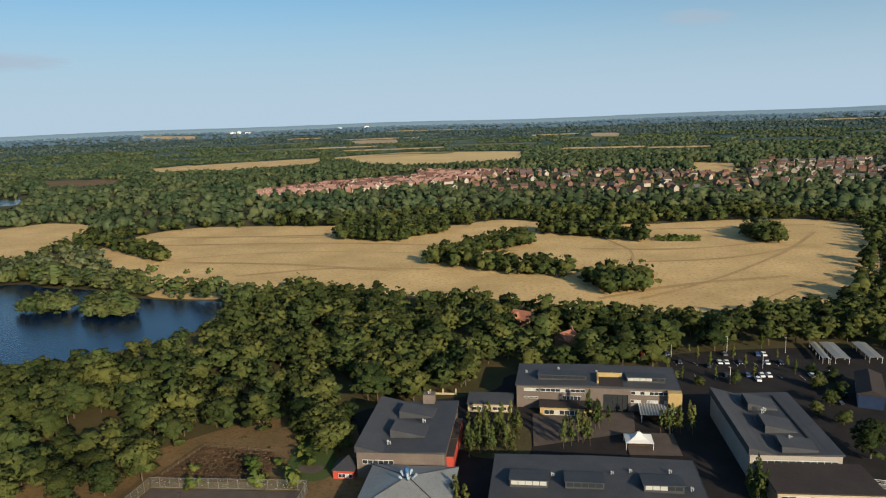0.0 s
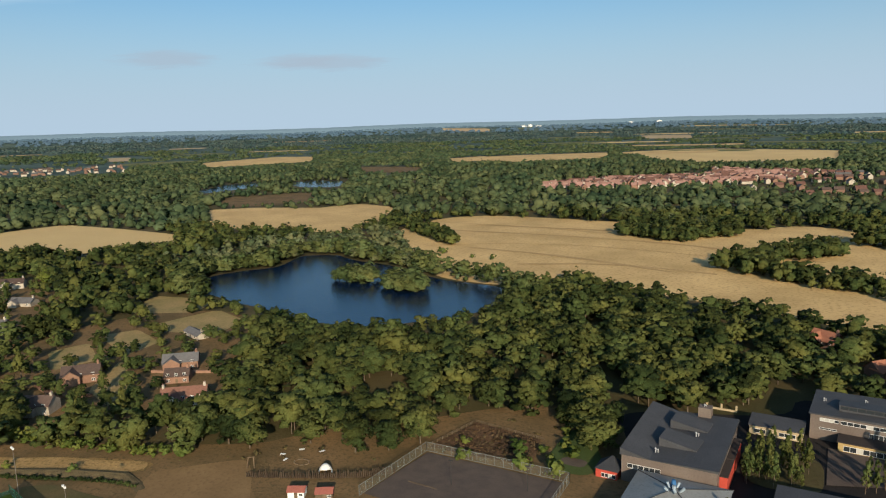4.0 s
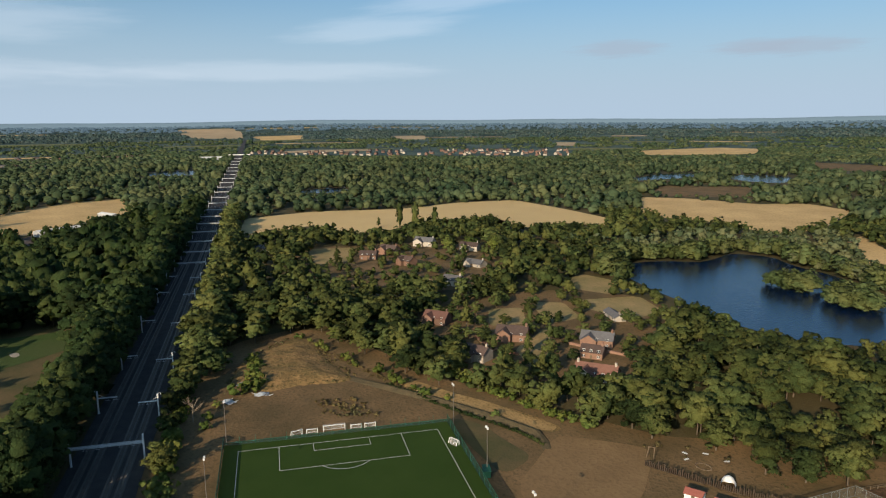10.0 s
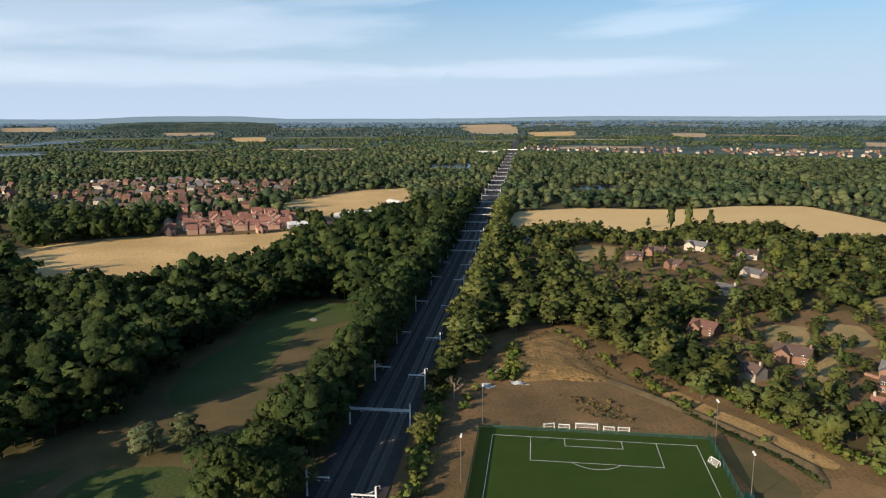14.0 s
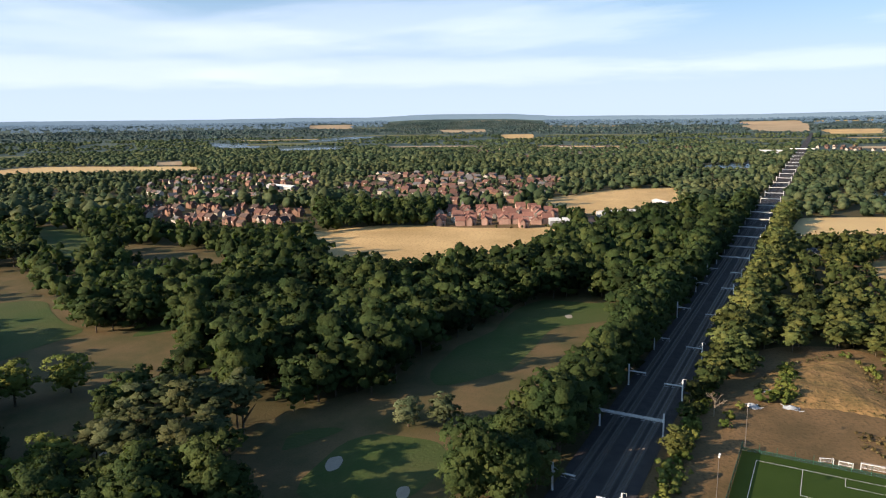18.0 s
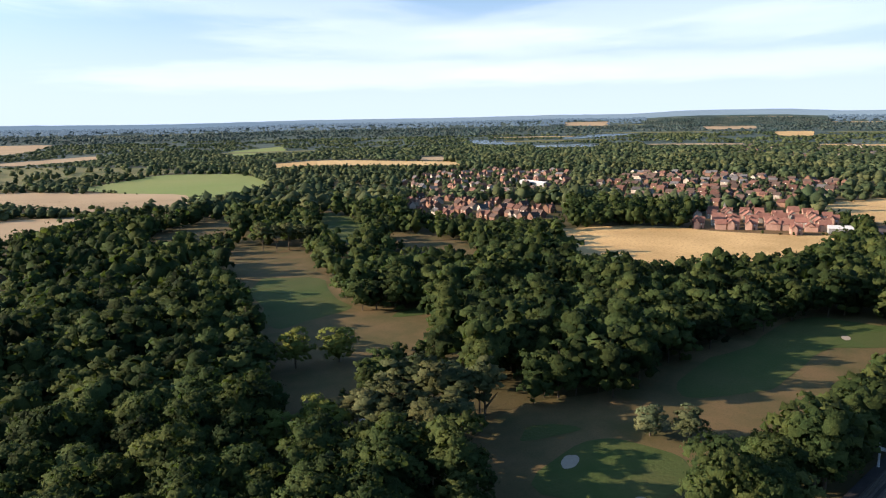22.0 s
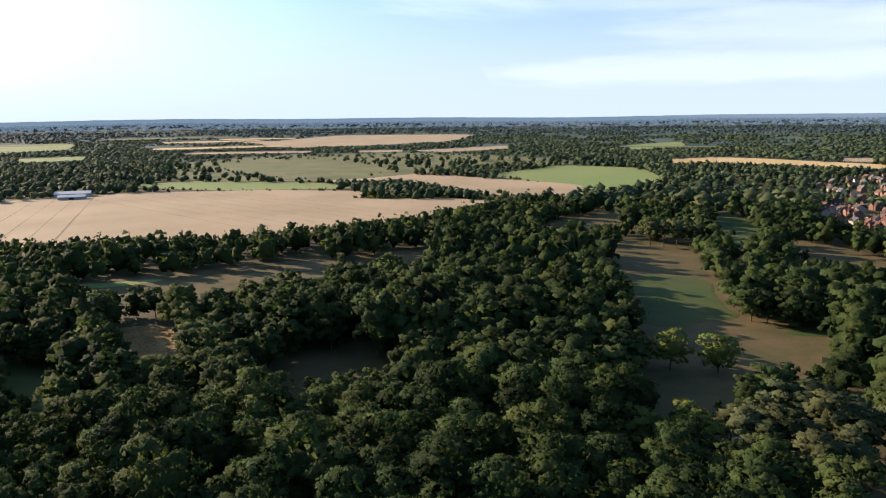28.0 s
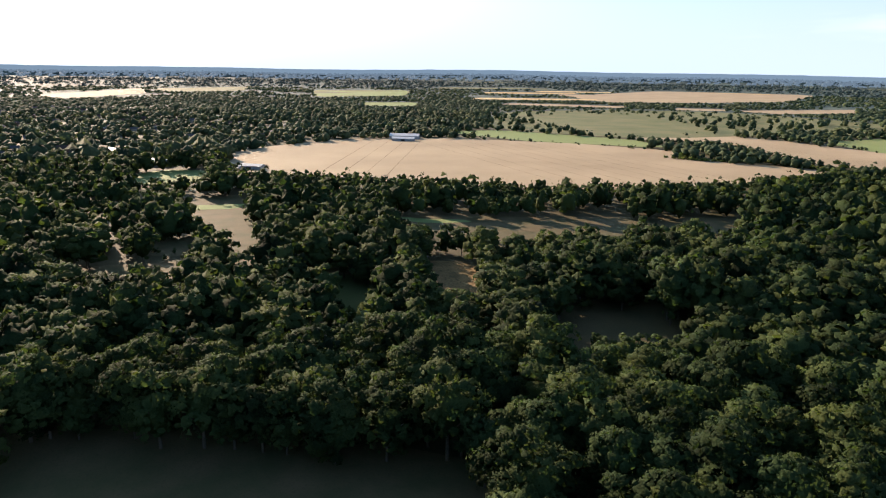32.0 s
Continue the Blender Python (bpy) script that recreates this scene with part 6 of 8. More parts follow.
# garden walls and hedges round the drives
for pts in ([(-236, 226), (-222, 230), (-206, 236)], [(-270, 196), (-252, 190), (-238, 196)]):
    run = thing("garden_wall", "low orange brick garden wall", "wall", pts[0][0], pts[0][1], 0, "garden walls")
    for (x0, y0), (x1, y1) in zip(pts, pts[1:]):
        bm = bmesh.new()
        bar(bm, (x0 - pts[0][0], y0 - pts[0][1], 0.8), (x1 - pts[0][0], y1 - pts[0][1], 0.8), 0.8, 4)
        part("wall_length", bm, M["orange"], run)

M["new_brick"] = surface("new_pink_brick", (0.56, 0.36, 0.28), (0.48, 0.30, 0.23), scale=0.5, fine=5, bump=0.2, vary=0.15)
M["new_tile"] = surface("new_red_tiles", (0.29, 0.145, 0.11), (0.24, 0.12, 0.095), scale=0.5, fine=3, bump=0.4, vary=0.2)
# new red-brick estate by the dry field
KINDS_NEW = [house("new orange-brick house with a red tiled roof", 9, 8.5, 5.2, 8.6, M["new_brick"], M["new_tile"], "new estate houses", 4.5, False, 0, 2, 2),
             house("new pale-fronted house with a red-brown roof", 10, 8.5, 5.2, 8.8, M["render"], M["new_tile"], "new estate houses", 0, False, 0, 2, 3),
             house("new brick house with a pale gable", 9, 8.5, 5.2, 8.6, M["new_brick"], M["new_tile"], "new estate houses", 5, False, 0, 2, 2)]
KINDS_OLD = [house("red-brick town house with a brown tiled roof", 9.5, 8, 5, 8, M["brick"], M["tile_brown"], "town houses", 0, False, 1, 2, 2),
             house("orange-brick town house with a red tiled roof", 10, 8, 5, 8.2, M["orange"], M["tile_red"], "town houses", 4.5, False, 1, 2, 2),
             house("pale rendered town house with a grey roof", 9, 8, 5, 8, M["render"], M["tile_grey"], "town houses", 0, False, 1, 2, 2),
             house("cream town house with a brown roof", 11, 8, 4.8, 8, M["render"], M["tile_brown"], "town houses", 4.5, False, 1, 2, 2)]
KINDS_FAR = [house("brown-roofed brick house in a close row", 9, 8, 5, 8, M["brick"], M["tile_brown"], "town centre houses", 0, False, 0, 2, 1),
             house("red-roofed brick house in a close row", 10, 8, 5, 8, M["orange"], M["tile_red"], "town centre houses", 0, False, 0, 2, 1),
             house("white-walled house in a close row", 9, 8, 5, 8, M["render"], M["tile_brown"], "town centre houses", 0, False, 0, 2, 1),
             house("pale house with a grey slate roof", 11, 8, 4.8, 7.6, M["render"], M["tile_grey"], "town centre houses", 0, False, 0, 2, 1)]
KINDS_RED = [house("estate house with a bright red tiled roof", 9, 8, 5.2, 8.8, M["render"], M["tile_orange"], "red-roofed estate", 0, False, 1, 2, 1),
             house("red-brick estate house with a red roof", 11, 8, 5.2, 8.8, M["orange"], M["tile_orange"], "red-roofed estate", 0, False, 0, 2, 1)]


def settle(kinds, places, seed, weights=None):
    r = random.Random(seed)
    started = set()
    for x, y, turn in places:
        k = r.choices(range(len(kinds)), weights)[0]
        m = pose(x, y, float(land(x, y)), 0, 0, turn + r.choice((0, 0, 90, 180)) + r.uniform(-6, 6))
        s = r.uniform(0.88, 1.15)
        t = kinds[k] if k not in started else copy_thing(kinds[k], m)
        started.add(k)
        t.matrix_basis = m @ Matrix.Diagonal((s, s, s * r.uniform(0.95, 1.1), 1))
        PLOTS.append((x, y, 4.6))


def rows_in(poly, along_deg, step, gap, seed, share, clear=True):
    r = random.Random(seed)
    p = np.array(poly, float)
    c, s = math.cos(radians(along_deg)), math.sin(radians(along_deg))
    mid = p.mean(0)
    far = np.hypot(*(p - mid).T).max()
    res = []
    for j in np.arange(-far, far, gap):
        bend = r.uniform(-0.03, 0.03)
        for i in np.arange(-far, far, step):
            u, v = i + r.uniform(-2.5, 2.5), j + r.uniform(-3, 3) + bend * i
            x, y = mid[0] + c * u - s * v, mid[1] + s * u + c * v
            if r.random() < share:
                res.append((float(x), float(y)))
    q = np.array(res)
    ok = inside(poly, q[:, 0], q[:, 1])
    for e in OPEN if clear else ():
        ok &= ~inside(e, q[:, 0], q[:, 1])
    return [(float(x), float(y), along_deg) for x, y in q[ok]]


FRONT = [(-697, -453), (-811, -498), (-787, -374), (-764, -267), (-689, -241), (-652, -295), (-644, -358)]
CENTRE = [(-1005, -332), (-1310, -333), (-1305, -183), (-1205, 4), (-967, -12), (-825, -77), (-814, -155), (-814, -209)]
WEST = [(-855, -554), (-1049, -667), (-1292, -664), (-1287, -445), (-967, -344), (-839, -434)]
new_estate = rows_in([(-672, -127), (-744, -135), (-800, -110), (-795, -15), (-710, 5), (-676, -25)], 102, 15, 23, 2, 0.92, clear=False)
settle(KINDS_NEW, new_estate[:52], 3, (3, 4, 3))
town = rows_in(FRONT, 60, 14, 27, 4, 0.72)
settle(KINDS_OLD, town, 5, (5, 5, 1, 1))
centre = rows_in(CENTRE, 75, 15, 34, 6, 0.62)
centre.sort(key=lambda q: math.hypot(q[0], q[1]))
settle(KINDS_FAR, centre[:100], 15, (5, 4, 1, 1))


def house_stuff(name, places, label, wall, roof, seed):
    """Far houses past counting, as one object: gabled blocks with walls and roofs."""
    r = np.random.default_rng(seed)
    vs, fs, ids = [], [], []
    for i, (x, y, turn) in enumerate(places):
        w, d, e = r.uniform(4.5, 7), r.uniform(3.6, 4.6), r.uniform(4.6, 5.6)
        h = e + r.uniform(2.6, 3.6)
        a = radians(turn + (90 if r.random() < 0.4 else 0) + r.uniform(-8, 8))
        loc = np.array([(-w, -d, -1), (w, -d, -1), (w, d, -1), (-w, d, -1), (-w, -d, e), (w, -d, e), (w, d, e), (-w, d, e), (-w, 0, h), (w, 0, h),
                        (-w - 0.4, -d - 0.5, e - 0.3), (w + 0.4, -d - 0.5, e - 0.3), (w + 0.4, 0, h + 0.25), (-w - 0.4, 0, h + 0.25), (w + 0.4, d + 0.5, e - 0.3), (-w - 0.4, d + 0.5, e - 0.3)])
        p = loc.copy()
        p[:, 0] = loc[:, 0] * math.cos(a) - loc[:, 1] * math.sin(a) + x
        p[:, 1] = loc[:, 0] * math.sin(a) + loc[:, 1] * math.cos(a) + y
        p[:, 2] += float(land(x, y))
        tri = [(0, 1, 5), (0, 5, 4), (1, 2, 6), (1, 6, 5), (2, 3, 7), (2, 7, 6), (3, 0, 4), (3, 4, 7), (4, 8, 7), (5, 6, 9), (10, 11, 12), (10, 12, 13), (13, 12, 14), (13, 14, 15)]
        fs.append(np.array(tri) + 16 * i)
        vs.append(p)
        k = r.integers(0, len(wall))
        ids += [int(k)] * 10 + [len(wall) + int(r.integers(0, len(roof)))] * 4
        PLOTS.append((x, y, 6.5))
    tagged(new(name, mesh_of(name, np.concatenate(vs), np.concatenate(fs), [M[m] for m in wall + roof], ids)), label, "houses", kind="stuff")


house_stuff("far_town_houses", centre[100:] + rows_in(WEST, 50, 17, 40, 16, 0.6), "far brick and rendered houses of the town", ["brick", "brick", "orange", "render"], ["tile_brown", "tile_brown", "tile_red", "tile_grey"], 6)
red_estate = rows_in([(-284, 1041), (-292, 1120), (-240, 1240), (-60, 1330), (0, 1260), (-60, 1160), (-150, 1090)], 25, 11, 20, 7, 0.95)
red_estate.sort(key=lambda q: math.hypot(q[0], q[1]))
settle(KINDS_RED, red_estate[:50], 8)
house_stuff("red_roofed_houses", red_estate[50:] + rows_in([(-60, 1170), (0, 1260), (-60, 1330), (-48, 1511), (160, 1420), (40, 1180)], 20, 12, 24, 9, 0.8), "far red-roofed estate houses", ["orange", "render"], ["tile_orange", "tile_red"], 9)
village = rows_in([(-10, 1010), (40, 1180), (160, 1420), (578, 1272), (411, 930), (163, 950)], 15, 16, 40, 10, 0.38)
house_stuff("village_houses", village, "far brown-roofed village houses among trees", ["brick", "orange", "brick", "render"], ["tile_brown", "tile_red", "tile_brown", "tile_grey"], 10)
house_stuff("village_houses", rows_in([(435, 991), (665, 1492), (905, 1443), (640, 960)], -30, 16, 38, 11, 0.5), "far brown-roofed village houses among trees", ["render", "brick", "render"], ["tile_brown", "tile_grey", "tile_red"], 11)
house_stuff("distant_houses", rows_in([(-1512, 1429), (-2231, 727), (-2500, 850), (-1800, 1700)], 40, 24, 60, 12, 0.5), "distant brown-roofed houses of a village", ["brick", "brick", "render"], ["tile_brown", "tile_grey", "tile_brown"], 12)
house_stuff("distant_houses", rows_in([(-1900, 200), (-2400, 560), (-2500, -300), (-1800, -250)], 70, 26, 70, 13, 0.4), "distant pale houses among trees", ["render", "brick"], ["tile_brown", "tile_grey"], 13)
house_stuff("distant_houses", rows_in([(210, -900), (150, -1300), (800, -1900), (1000, -1000), (330, -700)], 10, 24, 70, 14, 0.35), "distant dark-roofed houses among trees", ["brick", "render"], ["tile_brown", "tile_grey"], 14)


def long_barn(x, y, wide, deep, high, turn, label, wall, roof):
    b = thing("warehouse", label, "warehouse", x, y, turn, "far sheds", float(land(x, y)))
    gable(b, wide, deep, high, high + deep * 0.12, wall, roof)
    piece("loading_door", b, M["dark"], (-3, 3, -deep / 2 - 0.08, -deep / 2, 0, high * 0.7))
    PLOTS.append((x, y, max(wide, deep) * 0.6))


for x, y, w, d, h, t in ((-35, -1130, 46, 22, 5, 170), (-32, -1092, 34, 16, 4, 170), (140, -770, 28, 12, 4, 160), (155, -752, 14, 8, 4, 160), (-700, 5, 30, 14, 5, 100), (-760, 60, 40, 16, 5, 110), (-1030, -420, 60, 14, 5, 60), (250, -800, 40, 20, 5, 150), (320, -900, 50, 16, 5, 140), (-2050, 560, 60, 20, 6, 70), (-870, 120, 30, 10, 4, 20)):
    long_barn(x, y, w, d, h, t, "long shed with a pale sheet roof", M["vent"], M["canvas"])
for x, y, w, d, h in ((-1338, 4656, 40, 30, 7), (-1298, 4668, 26, 25, 12), (-1250, 4680, 50, 30, 6), (-486, 4832, 30, 25, 9), (-662, 4812, 20, 20, 7)):
    b = thing("tower_block", "distant white industrial block on the horizon", "building", x, y, 15, "horizon blocks", float(land(x, y)))
    piece("wall", b, M["white"], (-w / 2, w / 2, -d / 2, d / 2, 0, h))
    piece("roof", b, M["canvas"], (-w / 2 - 1, w / 2 + 1, -d / 2 - 1, d / 2 + 1, h, h + 1.5))
    piece("stack", b, M["white"], (-3, 3, -3, 3, h + 1.5, h + 5))
patch("site_road", [(-700, 30), (-742, 22), (-800, 60), (-860, 110), (-856, 116), (-796, 68), (-740, 32), (-702, 40)], M["paving"], "pale building site road", "road", rough=0.2)

# ---- trees ----
PLOTS = np.array(PLOTS)
# house plots, a village and water that trees must not hide from the camera
KEPT_IN_VIEW.append(np.array(FRONT, float))
KEPT_IN_VIEW += [np.array([(x - 6, y - 6), (x + 6, y - 6), (x + 6, y + 6), (x - 6, y + 6)], float) for x, y in ((40, 350), (56, 317))]
KEPT_IN_VIEW.append(np.array([(-1512, 1429), (-2231, 727), (-2500, 850), (-1800, 1700)], float))
RESERVOIRS = ([(-2967, -1547), (-2813, -1236), (-2511, -1103), (-2556, -1296)], [(-2463, -1013), (-2608, -796), (-2372, -744), (-2283, -929)], [(-3203, -1173), (-3800, -1003), (-3554, -908), (-3033, -1083)])
KEPT_IN_VIEW += [np.array([np.array(c) * float(unreach(*c)) for c in q]) for q in RESERVOIRS]
KEPT_IN_VIEW += [np.array(q, float) for q in ([(-863, 962), (-910, 1088), (-891, 1170), (-816, 1080), (-828, 946)], [(-817, 1177), (-759, 1219), (-707, 1204), (-647, 1078), (-732, 1073)])]
GARDENS = ([(-293, 160), (-340, 226), (-315, 300), (-272, 320), (-225, 294), (-209, 241), (-170, 204), (-191, 187), (-232, 168)], [(-489, 189), (-545, 226), (-525, 266), (-496, 360), (-440, 342), (-366, 274), (-364, 229), (-401, 187)])
VILLAGE = [(-284, 1041), (-292, 1220), (-92, 1451), (-48, 1511), (578, 1272), (411, 919), (163, 932), (-53, 1085)]
VILLAGE_EAST = [(435, 991), (665, 1492), (905, 1443), (587, 932)]
THIN = [(FRONT, 0.6), (CENTRE, 0.95), (WEST, 0.9),
        (VILLAGE, 0.75),
        (VILLAGE_EAST, 0.75),
        ([(-1512, 1429), (-2231, 727), (-2847, 998), (-1950, 1902)], 0.14),
        ([(-293, 160), (-340, 226), (-315, 300), (-272, 320), (-225, 294), (-209, 241), (-170, 204), (-191, 187), (-232, 168)], 0.9),
        ([(-489, 189), (-545, 226), (-525, 266), (-496, 360), (-440, 342), (-366, 274), (-364, 229), (-401, 187)], 0.85),
        ([(300, -560), (180, -640), (-20, -600), (-340, -620), (-340, -440), (-60, -390), (60, -330), (300, -330)], 0.7),
        ([(-620, -560), (-380, -520), (-300, -330), (-440, -260), (-560, -330)], 0.55),
        ([(-420, 40), (-150, -60), (140, -120), (330, -330), (330, -420), (-500, -420), (-600, -200)], 0.9),
        ([(-240, -150), (-165, -142), (-158, -95), (-165, -92), (-225, -92)], 0.0),
        ([(-190, -1330), (-300, -1900), (-620, -2050), (-1000, -2000), (-1150, -1500), (-1080, -1240), (-720, -1240), (-420, -1140)], 0.16),
        ([(400, -760), (100, -1500), (700, -2000), (1000, -1000)], 0.7)]

def ball(level):
    bm = bmesh.new()
    bmesh.ops.create_icosphere(bm, subdivisions=level, radius=1)
    v = np.array([q.co[:] for q in bm.verts])
    f = np.array([[q.index for q in p.verts] for p in bm.faces])
    bm.free()
    return v, f


BALL = ball(1)


def crown_shape(seed, boughs, tufts, leaves, wide, high, leaf=0.4, low=0.25, point=0.0, lobe=(0.3, 0.5), tuft=0.17, flat=0.72, heart=0.55):
    """A crown of boughs round a dark heart, each bough a mass of small leaf tufts with loose sprays between; its base is at z = low * high.
    Gives corners, triangles and the soft normals of the leaf mass."""
    rng = np.random.default_rng(seed)
    rise_ = high * (1 - low)
    size = np.array((wide, wide, rise_ * 0.56))

    def place(v):
        v = v.copy()
        if point:
            v[:, :2] *= (1 - point * np.clip((v[:, 2] + 0.6) / 1.5, 0, 1))[:, None]
        v = v * size
        v[:, 2] += high * low + 0.44 * rise_
        return v

    def unit(v):
        return v / np.maximum(np.linalg.norm(v, axis=1), 1e-6)[:, None]

    d, f = BALL
    if not boughs:
        keep = f[d[f].mean(1)[:, 2] > -0.1]
        return place(d * rng.uniform(0.6, 1.15, (len(d), 1))), keep, d
    vs, fs, ns, count = [place(d * heart * rng.uniform(0.62, 1.3, (len(d), 1)))], [f], [d], len(d)
    w = np.arange(boughs) * 2.39996 + rng.uniform(-0.5, 0.5, boughs)
    z = np.clip(1 - 1.7 * (np.arange(boughs) + 0.5) / boughs + rng.uniform(-0.15, 0.15, boughs), -0.8, 0.97)
    q = np.sqrt(1 - np.abs(z) ** 2.4) * rng.uniform(0.4, 0.85, boughs)
    c = np.c_[np.cos(w) * q, np.sin(w) * q, z * rng.uniform(0.55, 0.85, boughs)]
    b = rng.uniform(*lobe, boughs)
    squash = np.array((1, 1, flat * wide / size[2]))

    def spread(n, near, far):
        k = rng.choice(boughs, n * 3, p=b ** 2 / (b ** 2).sum())
        e = unit(rng.normal(size=(n * 3, 3)))
        e[:, 2] = np.where(e[:, 2] < -0.35, -e[:, 2], e[:, 2])
        p = c[k] + e * b[k][:, None] * rng.uniform(near, far, (n * 3, 1)) * squash
        away = np.linalg.norm((p[:, None] - c[None]) / squash, axis=2) / b[None]
        away[np.arange(n * 3), k] = 9
        sel = np.where(away.min(1) > 0.85)[0][:n]
        return k[sel], e[sel], p[sel]

    k, e, p = spread(tufts, 0.8, 1.02)
    soft = unit(e * 0.5 + c[k] * 0.55)
    a = unit(np.cross(e, rng.normal(size=e.shape)))
    g = np.cross(e, a)
    r = tuft * rng.uniform(0.6, 1.35, (len(k), 1))
    up = rng.uniform(0.45, 0.9, (len(k), 1))
    corners = [p + e * r * up * squash] + [p + (a * math.cos(t) + g * math.sin(t)) * r * rng.uniform(0.75, 1.25, (len(k), 1)) * squash - e * r * 0.35 for t in (0.0, 1.257, 2.513, 3.77, 5.027)]
    v = np.stack(corners, 1)
    vs.append(place(v.reshape(-1, 3)))
    rim = np.array([(0, 1 + i, 1 + (i + 1) % 5) for i in range(5)])
    fs.append((rim[None] + 6 * np.arange(len(k))[:, None, None] + count).reshape(-1, 3))
    turn = [soft] + [unit(soft + 0.55 * (a * math.cos(t) + g * math.sin(t)) - 0.1 * e) for t in (0.0, 1.257, 2.513, 3.77, 5.027)]
    ns.append(np.stack(turn, 1).reshape(-1, 3))
    count += 6 * len(k)
    if leaves:
        k, e, p = spread(leaves, 0.9, 1.2)
        base = place(p)
        tilt = unit(c[k] * 0.3 + e + np.clip(rng.normal(size=e.shape), -1.6, 1.6) * 0.4)
        a = unit(np.cross(tilt, rng.normal(size=e.shape)))
        g = np.cross(tilt, a)
        r = leaf * rng.uniform(0.45, 1.3, (len(k), 1))
        vs.append(np.stack([base + a * r, base - a * r * 0.5 + g * r * 0.75, base - a * r * 0.5 - g * r * 0.75], 1).reshape(-1, 3))
        fs.append(count + np.arange(len(k) * 3).reshape(-1, 3))
        ns.append(np.repeat(unit(e * 0.5 + c[k] * 0.5 + rng.normal(size=e.shape) * 0.15), 3, 0))
    return np.concatenate(vs), np.concatenate(fs), np.concatenate(ns)


def stem_shape(high, thick, sides=5, limbs=4, seed=0):
    """A tapered trunk with a few rising limbs."""
    rng = np.random.default_rng(seed)
    v, f, nn = [], [], []

    def limb(p, q, r0, r1):
        p, q = np.array(p, float), np.array(q, float)
        d = (q - p) / np.linalg.norm(q - p)
        a = np.cross(d, (0.3, 1, 0.1))
        a /= np.linalg.norm(a)
        e = np.cross(d, a)
        s = len(v)
        for o, r in ((p, r0), (q, r1)):
            for i in range(sides):
                w = 2 * math.pi * i / sides
                nn.append(math.cos(w) * a + math.sin(w) * e)
                v.append(o + r * nn[-1])
        for i in range(sides):
            j = (i + 1) % sides
            f.append((s + i, s + j, s + sides + j))
            f.append((s + i, s + sides + j, s + sides + i))

    limb((0, 0, -0.3), (0.1, 0, high * 0.35), thick, thick * 0.7)
    limb((0.1, 0, high * 0.35), (0, 0.1, high * 0.7), thick * 0.7, thick * 0.3)
    for i in range(limbs):
        w = 2 * math.pi * i / limbs + rng.uniform(0, 1)
        out = high * rng.uniform(0.18, 0.3)
        limb((0.1, 0, high * rng.uniform(0.25, 0.38)), (math.cos(w) * out, math.sin(w) * out, high * rng.uniform(0.5, 0.65)), thick * 0.5, thick * 0.15)
    return np.array(v), np.array(f), np.array(nn)


def tall(x, y):
    """The woods south of the line stand taller."""
    return np.where((y < x * -0.34 - 70) & (np.hypot(x, y) < 900), 1.72, 1.0)


def broad(x, y):
    """Old wide-crowned trees stand in the southern woods."""
    return np.where(tall(x, y) > 1.1, 1.42, 1.0)


def scatter(shapes, xy, size, seed, squeeze=0.15):
    """Many copies of some shapes in one set of arrays: corners, triangles, normals and a tone for each tree."""
    rng = np.random.default_rng(seed)
    vs, fs, ns, ts, count = [], [], [], [], 0
    which = rng.integers(0, len(shapes), len(xy))
    z = land(xy[:, 0], xy[:, 1])
    for k, (v, f, n) in enumerate(shapes):
        m = np.where(which == k)[0]
        if not len(m):
            continue
        a = rng.uniform(0, 2 * math.pi, len(m))
        ca, sa = np.cos(a)[:, None], np.sin(a)[:, None]
        s = size[m] * broad(xy[m, 0], xy[m, 1])
        t = size[m] * rng.uniform(1 - squeeze, 1 + squeeze, len(m)) * tall(xy[m, 0], xy[m, 1])
        x = (v[None, :, 0] * ca - v[None, :, 1] * sa) * s[:, None] + xy[m, 0][:, None]
        y = (v[None, :, 0] * sa + v[None, :, 1] * ca) * s[:, None] + xy[m, 1][:, None]
        w = v[None, :, 2] * t[:, None] + z[m][:, None]
        vs.append(np.stack([x, y, w], 2).reshape(-1, 3))
        ns.append(np.stack([n[None, :, 0] * ca - n[None, :, 1] * sa, n[None, :, 0] * sa + n[None, :, 1] * ca, np.broadcast_to(n[None, :, 2], x.shape)], 2).reshape(-1, 3))
        ts.append(np.repeat(rng.uniform(0, 1, len(m)), len(v)))
        fs.append((f[None] + (np.arange(len(m)) * len(v))[:, None, None] + count).reshape(-1, 3))
        count += len(m) * len(v)
    return np.concatenate(vs), np.concatenate(fs), np.concatenate(ns), np.concatenate(ts)


def sightline_cap(x, y):
    """How tall trees may be so the camera, 105 m up, sees over them into fields, glades and water; fitted to its view.
    """
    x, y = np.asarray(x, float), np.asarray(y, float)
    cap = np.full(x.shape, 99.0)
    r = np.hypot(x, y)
    for e in KEPT_IN_VIEW:
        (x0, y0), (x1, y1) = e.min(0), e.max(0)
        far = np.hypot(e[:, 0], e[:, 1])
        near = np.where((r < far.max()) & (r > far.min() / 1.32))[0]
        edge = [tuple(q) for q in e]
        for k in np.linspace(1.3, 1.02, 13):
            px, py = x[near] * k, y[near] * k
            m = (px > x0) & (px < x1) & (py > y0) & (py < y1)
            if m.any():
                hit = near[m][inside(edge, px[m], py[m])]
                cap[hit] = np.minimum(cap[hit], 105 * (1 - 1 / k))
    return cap


